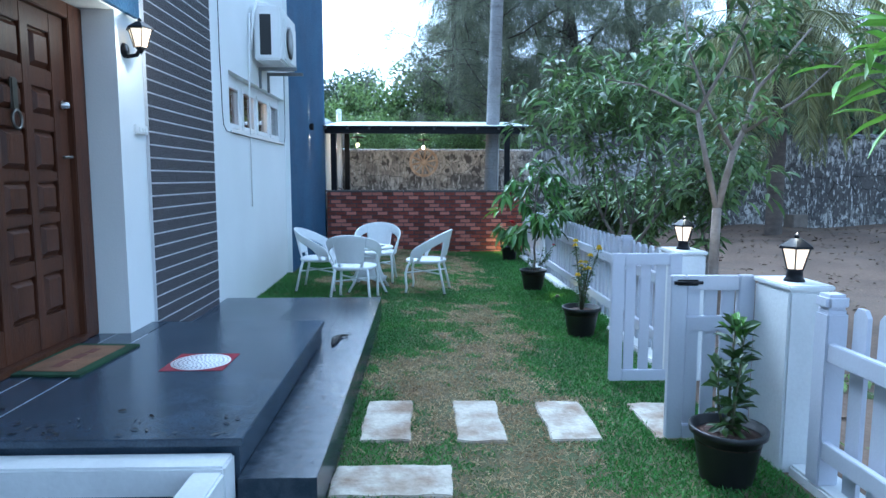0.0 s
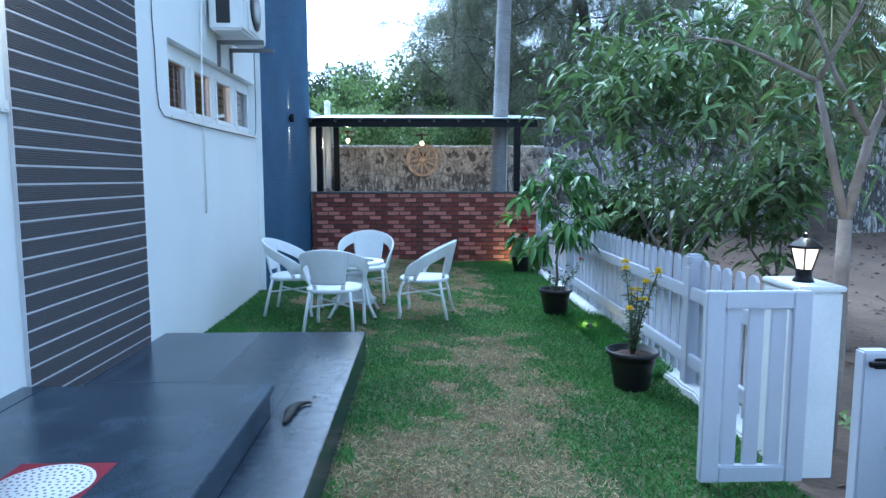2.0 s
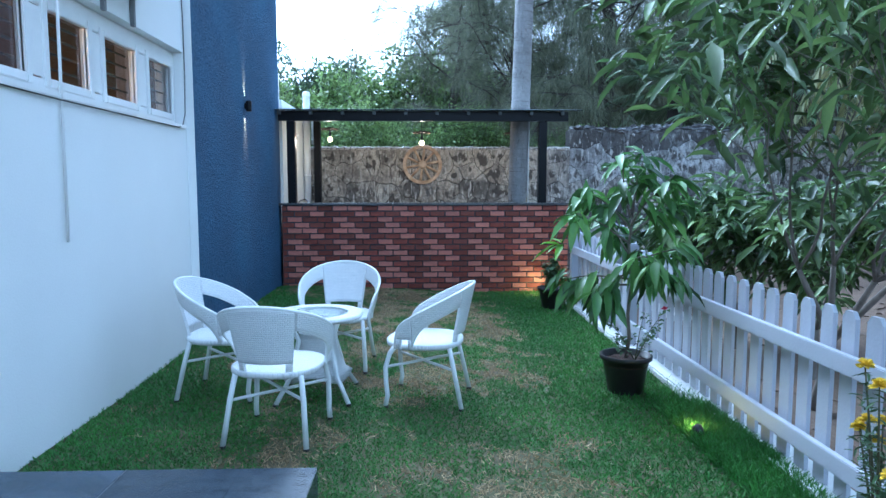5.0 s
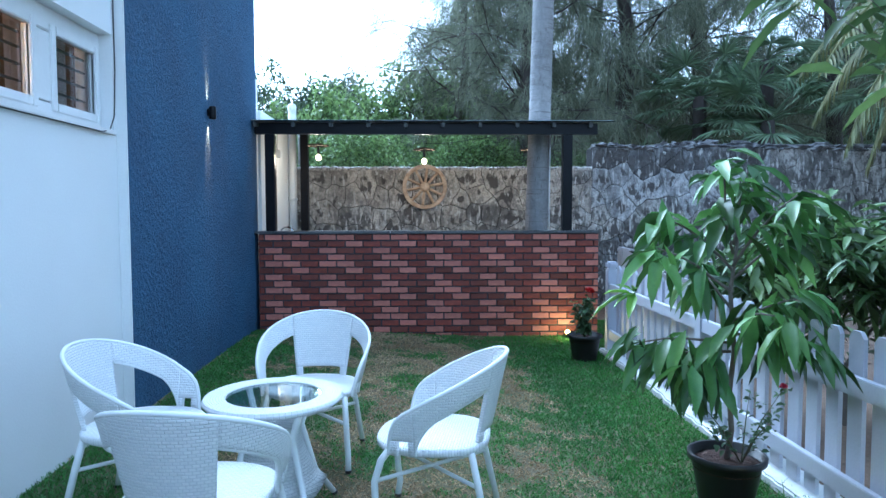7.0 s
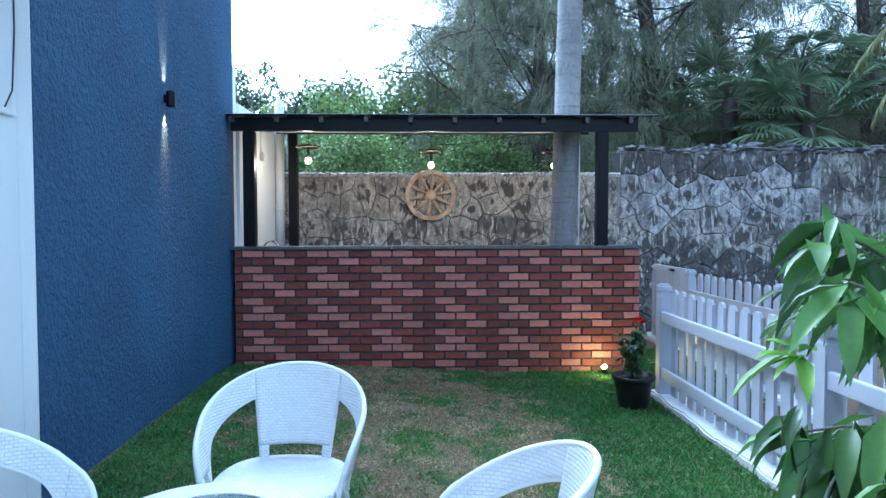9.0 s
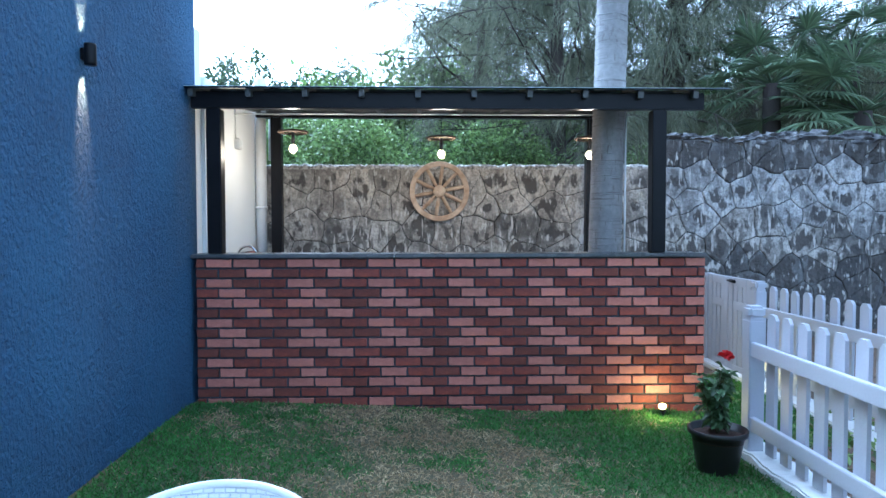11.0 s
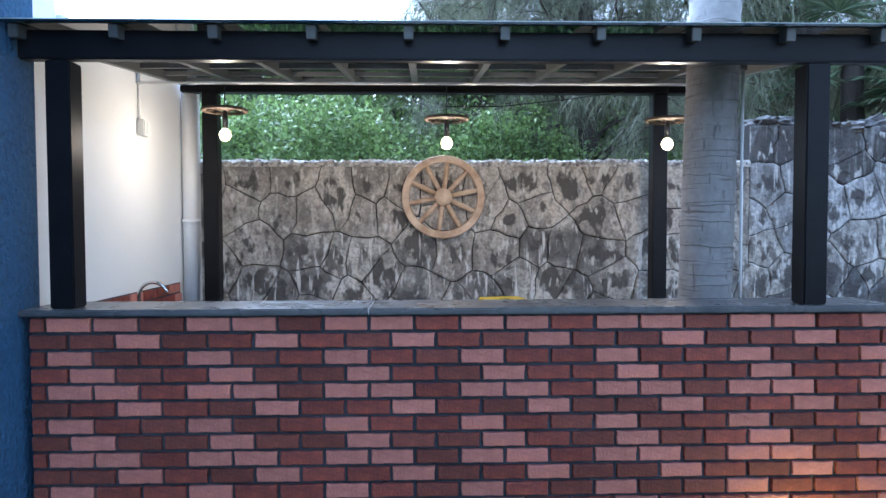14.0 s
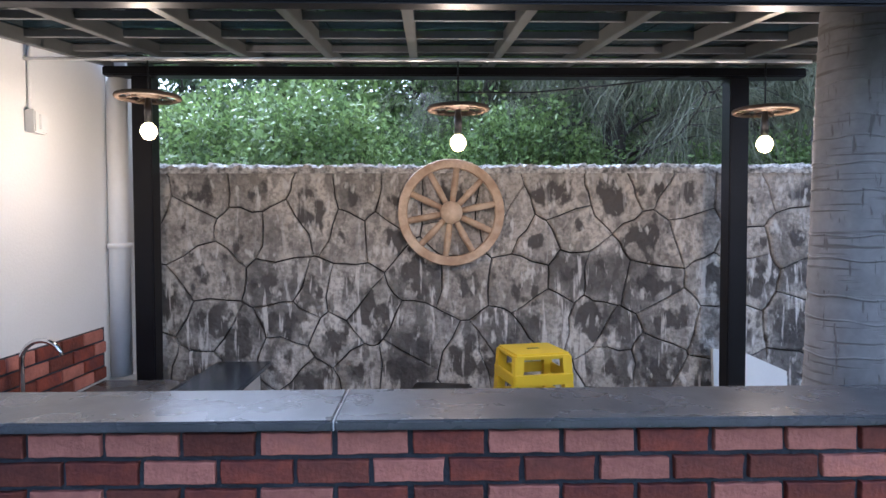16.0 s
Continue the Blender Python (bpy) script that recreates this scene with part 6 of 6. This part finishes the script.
leaves("flower", np.tile([0.20, 0.02, 0.35], (m, 1)), np.stack([np.cos(a) * np.cos(el), np.sin(a) * np.cos(el), np.sin(el)], -1), 0.026, 0.018, PETALP, ob, 0.0)
# red flowering shrub
z4 = float(lawn_height(np.float64(1.51), np.float64(11.34)))
pot((1.51, 11.34, z4), 0.93)
ob = thing("hibiscus_plant", "small leafy shrub with a red flower in a black pot", "plant", at=(1.51, 11.34, z4 + 0.21))
lines, tips = [], []
rng = random.Random(9)
for k in range(9):
    a, q, h = rng.uniform(0, 6.28), rng.uniform(0.03, 0.10), rng.uniform(0.22, 0.42)
    pts = [Vector((0, 0, 0)), Vector((q * .7 * math.cos(a), q * .7 * math.sin(a), h * .5)), Vector((q * math.cos(a), q * math.sin(a), h))]
    lines.append(pts)
    tips += [(pts[0].lerp(pts[1], u * 2) if u < .5 else pts[1].lerp(pts[2], u * 2 - 1), Vector((0, 0, .3))) for u in np.linspace(.2, 1, 9)]
stems(ob, lines, 0.006, STEM)
b, w, ln = whorls(tips, 5, 0.065, 0.1, 0.012)
leaves("foliage", b, w, ln, ln * 0.55, TREELEAF, ob, 0.15)
for c in ((0.03, -0.02, 0.45), (0.06, 0.02, 0.43)):
    m = 16
    a = nr.uniform(0, 6.28, m)
    el = nr.uniform(-.1, 1.1, m)
    leaves("flower", np.tile(c, (m, 1)), np.stack([np.cos(a) * np.cos(el), np.sin(a) * np.cos(el), np.sin(el)], -1), 0.05, 0.035, PETALR, ob, 0.1)

# ---- trees in the yard ----
tree("mango_tree", "leafy dark green mango tree beyond the fence", (2.52, 7.9, gz(2.52, 7.9)), 0.66, 0.05, 7, 4, MANGO, 0.17, 3.6, first=(0.05, -0.45, 1), spread=0.80, lift=0.22, width=0.25, kids=(3, 4), droop=0.6, shrink=0.93, leafy=2)
for x, y, h, seed in ((2.85, 8.45, 0.42, 19), (3.25, 7.35, 0.50, 23), (2.75, 9.4, 0.42, 29)):
    tree("mango_shrub", "low bushy mango shoots beyond the fence", (x, y, gz(x, y)), h, 0.035, seed, 3, MANGO, 0.20, 6, first=(0.1, 0.1, 1), spread=0.95, lift=0.05, kids=(3, 4), droop=0.6, shrink=0.92, leafy=2)
PALEBARK = mat("pale_grey_bark", (0.23, 0.195, 0.165), 0.85, vary=0.3, scale=8, bump=0.6, fine=40, second=(0.16, 0.125, 0.10))
forked = thing("forked_tree", "slender pale grey forked tree with sparse leaves", "tree", at=(2.19, 4.80, gz(2.19, 4.80)))
limbs = (([(-0.02, 0, -0.05), (0.0, 0, 0.5), (0.01, 0.02, 0.9), (0.02, 0.03, 1.22)], 0.042, 0.034, 0),
         ([(0.02, 0.03, 1.20), (0.14, 0.06, 1.64), (0.215, 0.09, 1.78), (0.34, 0.14, 2.12), (0.57, 0.2, 2.34), (0.82, 0.3, 2.6)], 0.028, 0.007, 3),
         ([(0.02, 0.03, 1.20), (-0.08, 0.05, 1.62), (-0.13, 0.1, 1.93)], 0.024, 0.016, 0),
         ([(-0.13, 0.1, 1.93), (-0.35, 0.18, 2.06), (-0.53, 0.25, 2.16), (-0.83, 0.4, 2.23)], 0.014, 0.004, 2),
         ([(-0.13, 0.1, 1.93), (0.09, 0.12, 2.32), (0.18, 0.1, 2.55), (0.28, 0.05, 2.85)], 0.014, 0.005, 2),
         ([(0.14, 0.06, 1.64), (-0.04, 0.1, 1.97), (-0.17, 0.2, 2.40), (-0.22, 0.25, 2.8)], 0.016, 0.005, 2),
         ([(0.34, 0.14, 2.12), (0.30, 0.3, 2.5), (0.45, 0.35, 2.85)], 0.012, 0.004, 2),
         ([(0.215, 0.09, 1.78), (0.5, -0.1, 2.0), (0.8, -0.15, 2.3)], 0.014, 0.004, 2))
tips, rng = [], random.Random(77)
for pts, r0, r1, twigs in limbs:
    part("limb", tube(bmesh.new(), pts, np.linspace(r0, r1, len(pts)).tolist(), 9), PALEBARK, forked)
    for a, b in list(zip(pts, pts[1:]))[-2:] if twigs else ():
        for k in range(twigs):
            st = Vector(a).lerp(Vector(b), rng.random())
            d = Vector((rng.uniform(-1, 1), rng.uniform(-1, 1), rng.uniform(-.1, .9))).normalized()
            en = st + d * rng.uniform(0.2, 0.42)
            part("twig", tube(bmesh.new(), [st, st.lerp(en, .5) + Vector((0, 0, .03)), en], [0.005, 0.004, 0.0025], 5), PALEBARK, forked)
            tips += [(st.lerp(en, .6), d), (en, d)]
b, w, ln = whorls(tips, 9, 0.14, 0.45, 0.04)
leaves("crown", b, w, ln, ln * 0.28, MANGO, forked, 0.25)
tree("young_tree", "slender young tree with long bright green leaves", (3.05, 2.75, gz(3.05, 2.75)), 1.3, 0.028, 31, 2, YOUNG, 0.30, 4, bark=STEM, first=(-0.25, 0, 1), spread=0.7, lift=0.1, kids=(3, 4), width=0.13, droop=0.2, category="tree", shrink=0.55)
# trees added beyond the view's edge, so that their crowns shade the yard
for k, (x, y, h, seed) in enumerate(((7.9, 8.2, 2.2, 41), (10.6, 11.5, 2.3, 42), (8.2, 4.8, 2.2, 43), (5.4, 5.6, 2.2, 44))):
    tree("added_shade_tree", "tall dense tree added out of view to shade the yard", (x, y, gz(x, y)), h, 0.13, seed, 4, TREELEAF, 0.20, 7, bark=DARKBARK, spread=0.8, lift=0.45, kids=(3, 4), droop=0.3, shrink=0.76, jitter=0.12)


def fan_palm(at, h, seed):
    ob = thing("fan_palm", "fan palm with stiff round grey green fronds", "palm tree", "fan palms behind the wall", at)
    part("trunk", tube(bmesh.new(), [(0, 0, -0.1), (0.03, 0, h * .5), (0, 0, h)], [0.17, 0.15, 0.13], 14), DARKBARK, ob)
    rg = random.Random(seed)
    b, w, ln, bm = [], [], [], bmesh.new()
    for k in range(26):
        a, e = rg.uniform(0, 6.28), rg.uniform(-0.7, 1.2)
        d = Vector((math.cos(a) * math.cos(e), math.sin(a) * math.cos(e), math.sin(e)))
        st = Vector((0, 0, h))
        c = st + d * rg.uniform(0.7, 1.1) + Vector((0, 0, -0.1))
        tube(bm, [st, st.lerp(c, .5) + Vector((0, 0, .06)), c], [0.02, 0.015, 0.01], 5)
        sd = d.cross(Vector((0, 0, 1))).normalized()
        for j in range(26):
            t = -2.0 + 4.0 * j / 25
            b.append(c)
            w.append(d * math.cos(t) + sd * math.sin(t))
            ln.append(rg.uniform(0.55, 0.75) * (1 - 0.12 * abs(t)))
    part("stalkwork", bm, FANLEAF, ob)
    leaves("fronds", np.array(b), np.array(w), np.array(ln), 0.045, FANLEAF, ob, 0.25, 0.2)


DARKPALM = mat("brown_palm_bark", (0.13, 0.105, 0.085), 0.9, vary=0.35, scale=5, bump=0.9, fine=35, stretch=(1, 1, 2.5), second=(0.08, 0.065, 0.055))


def feather_palm(name, label, at, h, lean, seed, n=20, reach=2.4, trunk_r=(0.17, 0.13)):
    ob = thing(name, label, "palm tree", at=at)
    ringed_trunk("trunk", (0, 0, -0.05), lean, *trunk_r, h, ob, 0.05, DARKPALM)
    rg = random.Random(seed)
    head = Vector((lean[0] * h, lean[1] * h, h))
    b, w, ln, bm = [], [], [], bmesh.new()
    for k in range(n):
        a, e = 6.28 * 0.382 * k + rg.uniform(-.2, .2), 1.15 - 2.1 * k / n
        d = Vector((math.cos(a) * math.cos(e), math.sin(a) * math.cos(e), math.sin(e)))
        p, pts = head.copy(), [head.copy()]
        for j in range(14):
            d = (d + Vector((0, 0, -0.13))).normalized()
            p = p + d * reach / 14
            pts.append(p.copy())
            sd = d.cross(Vector((0, 0, 1))).normalized()
            for q in range(3):
                for s in (-1, 1):
                    b.append(p - d * (reach / 42) * q)
                    w.append(d * 0.55 + sd * s + Vector((0, 0, -0.55)))
                    ln.append(0.5 * math.sin(math.pi * (0.15 + 0.8 * j / 14)) * rg.uniform(.85, 1.1))
        tube(bm, pts, np.linspace(0.025, 0.006, 15).tolist(), 5)
    part("ribs", bm, FROND, ob)
    leaves("fronds", np.array(b), np.array(w), np.array(ln), 0.03, FROND, ob, 0.35, 0.2)


feather_palm("yard_palm", "tall palm with grey trunk and drooping yellow green fronds", (7.3, 13.3, gz(7.3, 13.3)), 4.2, (0.0, 0.0), 5, 46, 2.9)
for k, (x, y, h) in enumerate(((5.5, 18.2, 3.7), (7.0, 18.5, 4.5), (8.9, 17.6, 4.0), (6.4, 17.3, 3.1))):
    fan_palm((x, y, 0.0), h, 50 + k)


def casuarina(at, h, seed, n=46, r=0.2, low=0.25, near=False):
    """Wandering limbs with loose twigs, each hung with tufts of fine drooping needles."""
    ob = thing("casuarina_tree", "tall feathery grey green casuarina tree behind the wall", "tree", "casuarinas behind the wall", at)
    rg = random.Random(seed)
    bm = bmesh.new()
    bend = [(0, 0, -0.1)] + [(rg.uniform(-.25, .25), rg.uniform(-.2, .2), h * u) for u in (.25, .45, .65, .85)] + [(rg.uniform(-.3, .3), 0, h)]
    tube(bm, bend, [r, r * .8, r * .62, r * .45, r * .28, 0.03], 12)
    tuft, aim = [], []
    for k in range(n):
        u = low + (1 - low) * (k + rg.random()) / n
        i = min(int(u * 5), 4)
        st = Vector(bend[i]).lerp(Vector(bend[i + 1]), u * 5 - i)
        a = rg.uniform(0, 6.28)
        reach = rg.uniform(0.35, 1.0) * h * 0.30 * (1.12 - u) ** 0.5 + 0.4
        d = Vector((math.cos(a), math.sin(a), rg.uniform(-0.1, 1.3))).normalized()
        pts, p = [st], st.copy()
        for j in range(7):
            d = (d + Vector((rg.gauss(0, .22), rg.gauss(0, .22), rg.gauss(-0.04, .15)))).normalized()
            p = p + d * reach / 7
            pts.append(p.copy())
            if j < 1:
                continue
            for q in range(3):
                e = (d * 0.5 + Vector((rg.gauss(0, 1), rg.gauss(0, 1), rg.gauss(0.1, .6)))).normalized()
                t, line = p.copy(), [p.copy()]
                for g in range(3):
                    e = (e + Vector((rg.gauss(0, .2), rg.gauss(0, .2), -0.28))).normalized()
                    t = t + e * rg.uniform(.13, .30)
                    line.append(t.copy())
                    tuft.append(t.copy())
                    aim.append(e.copy())
                if near:
                    tube(bm, line, [0.008, 0.006, 0.005, 0.003], 4)
        tube(bm, pts, np.linspace(0.012 + 0.02 * (1 - u), 0.006, len(pts)).tolist(), 5)
    part("trunk", bm, DARKBARK, ob)
    per = 13 if near else 9
    c, e = np.repeat(np.array(tuft), per, 0), np.repeat(np.array(aim), per, 0)
    m = len(c)
    rs = np.random.RandomState(seed)
    blades("crown", c + rs.randn(m, 3) * 0.07, e * 0.6 + rs.randn(m, 3) * 0.5 + [0, 0, -0.45], rs.uniform(0.14, 0.38, m), 0.007 if near else 0.011, NEEDLE, ob, 0.45)


for x, y, h, seed, r in ((2.2, 18.6, 10.0, 60, 0.17), (0.75, 20.6, 10.5, 59, 0.15), (4.3, 19.5, 11.0, 61, 0.26), (2.7, 23.0, 12.0, 62, 0.24), (6.9, 22.0, 12.0, 63, 0.26), (9.8, 20.5, 11.0, 64, 0.24), (13.0, 19.0, 11.0, 65, 0.24), (1.9, 28.0, 11.0, 66, 0.22), (15.5, 15.0, 11.0, 67, 0.24), (9.0, 26.0, 12.5, 68, 0.24), (12.5, 24.0, 12.0, 69, 0.24), (5.6, 27.0, 13.0, 70, 0.24)):
    casuarina((x, y, 0), h, seed, 34 if x == 0.75 else 74 if x < 8 else 56, r, 0.14 if y < 19 else 0.2, y < 19 or x < 3 and y < 24)


def shrub(name, label, at, radii, n, leaf, material, seed, base=0.3):
    """A rounded, uneven mass of leafy shoots on thin stems."""
    ob = thing(name, label, "bush", at=at)
    rs = np.random.RandomState(seed)
    m = n // 18
    a, t = rs.uniform(0, 2 * np.pi, m), np.arccos(rs.uniform(-0.35, 1, m))
    k = rs.uniform(0.45, 1.0, m) ** 0.5 * (1 + 0.28 * np.sin(3 * a + seed) * np.sin(4 * t + seed))
    c = np.stack([radii[0] * k * np.sin(t) * np.cos(a), radii[1] * k * np.sin(t) * np.sin(a), base + radii[2] * (0.3 + 0.7 * k * np.cos(t))], -1)
    c[:, 2] = np.minimum(c[:, 2], base + radii[2] * (0.88 + 0.06 * np.sin(9 * a)))
    c[:, 2] = np.maximum(c[:, 2], 0.1)
    bm = bmesh.new()
    for p in c[:: max(1, m // 60)]:
        tube(bm, [(p[0] * .08, p[1] * .08, -0.05), tuple(float(q) for q in np.array(p) * (.45, .45, .5)), tuple(float(q) for q in p)], [0.035, 0.02, 0.006], 5)
    part("stemwork", bm, DARKBARK, ob)
    b = np.repeat(c, 26, 0) + np.clip(rs.randn(m * 26, 3), -1.5, 1.5) * leaf * 1.7
    w = rs.randn(m * 26, 3) + np.repeat(unit(c), 26, 0) * 0.8 + [0, 0, -0.2]
    ln = leaf * rs.uniform(0.6, 1.2, m * 26)
    blades("crown", b, w, ln, ln * 0.45, material, ob, 0.2)


for x, y, rx, ry, rz, n, lf, mt, seed in ((-1.6, 18.0, 1.7, 1.3, 2.9, 40000, 0.07, BUSHLEAF, 71), (0.9, 18.8, 2.0, 1.4, 2.9, 40000, 0.07, BUSHLEAF, 72), (3.6, 17.6, 1.7, 1.2, 2.4, 26000, 0.07, BUSHLEAF, 73), (6.5, 17.2, 1.8, 1.0, 2.0, 6000, 0.09, TREELEAF, 77), (10.0, 17.2, 2.4, 1.0, 2.3, 6000, 0.10, TREELEAF, 78)):
    shrub("leafy_bush", "dense green leafy bush behind the stone wall", (x, y, 0), (rx, ry, rz), n, lf, mt, seed)


def broad_tree(label, at, spread, height, lobes, size, leaf, material, seed):
    """A trunk with forking limbs, each ending in a loose clump of leaves, with gaps between the clumps."""
    ob = thing("broad_tree", label, "tree", at=at)
    rg, rs = random.Random(seed), np.random.RandomState(seed)
    bm = bmesh.new()
    fork = Vector((0, 0, height * 0.42))
    tube(bm, [(0, 0, -0.1), (0.05, 0, height * 0.2), fork], [0.14, 0.12, 0.10], 9)
    b, w, ln = [], [], []
    for k in range(lobes):
        a, q = rg.uniform(0, 6.28), math.sqrt(rg.random())
        c = Vector((spread * q * math.cos(a), 0.7 * spread * q * math.sin(a), height * rg.uniform(0.5, 0.92) - 0.16 * height * q * q))
        mid = fork.lerp(c, 0.5) + Vector((rg.uniform(-.2, .2), rg.uniform(-.2, .2), 0.15))
        tube(bm, [fork, mid, c], [0.05, 0.03, 0.01], 6)
        for j in range(9):
            e = c + Vector((rg.gauss(0, .55), rg.gauss(0, .55), rg.gauss(0.08, .42))) * size
            tube(bm, [mid.lerp(c, 0.7), e], [0.012, 0.005], 4)
            m = 34
            b.append(np.array(e) + rs.randn(m, 3) * size * 0.22)
            w.append(rs.randn(m, 3) + [0, 0, -0.1])
            ln.append(leaf * rs.uniform(0.6, 1.2, m))
    part("trunk", bm, DARKBARK, ob)
    ln = np.concatenate(ln)
    blades("crown", np.concatenate(b), np.concatenate(w), ln, ln * 0.5, material, ob, 0.2)


FARLEAF = leaf_mat("far_tree_leaf", (0.105, 0.145, 0.065), (0.06, 0.09, 0.045), island=0.5)
for x, y, r, h, lobes, size, mt, seed in ((-2.75, 24.0, 1.1, 6.0, 34, 0.66, FARLEAF, 81), (-5.0, 24.6, 1.3, 5.8, 36, 0.66, FARLEAF, 82), (-7.5, 25.0, 1.5, 5.8, 26, 0.65, FARLEAF, 86), (-1.5, 21.6, 1.0, 4.7, 40, 0.6, BUSHLEAF, 83), (-0.1, 22.2, 1.0, 5.4, 40, 0.62, BUSHLEAF, 84), (1.5, 21.4, 1.3, 4.6, 34, 0.6, BUSHLEAF, 85), (-3.3, 21.8, 1.1, 4.3, 30, 0.6, BUSHLEAF, 87)):
    broad_tree("broad tree with a loose green crown beyond the wall", (x, y, 0), r, h, lobes, size, 0.13, mt, seed)
ob = link("concrete_block", cube(-0.2, 0.2, -0.15, 0.15, 0, 0.3, 0.015), mat("old_concrete", (0.20, 0.17, 0.14), 0.9, vary=0.3, bump=0.6))
ob.matrix_basis = pose(8.35, 14.3, gz(8.35, 14.3), 0, 0, 12)
tagged(ob, "weathered grey brown concrete block on the yard soil", "block")
# far belt of woods closing the distance
n = 34000
wx = np.where(nr.rand(n) < 0.7, nr.uniform(4, 40, n), nr.uniform(-40, 60, n))
wt = 4.0 + 0.8 * np.sin(wx * 0.35) + 0.8 * np.sin(wx * 1.1 + 1) + 5.0 * soft(5, 10, wx)
wz = wt * nr.rand(n) ** 0.8
wy = 42 + nr.uniform(-3, 3, n)
w = leaves("far_woods", np.stack([wx, wy, wz], -1), nr.randn(n, 3), nr.uniform(0.5, 1.0, n), 0.35, TREELEAF, None)
tagged(w, "dark belt of distant trees", "woods", kind="stuff")
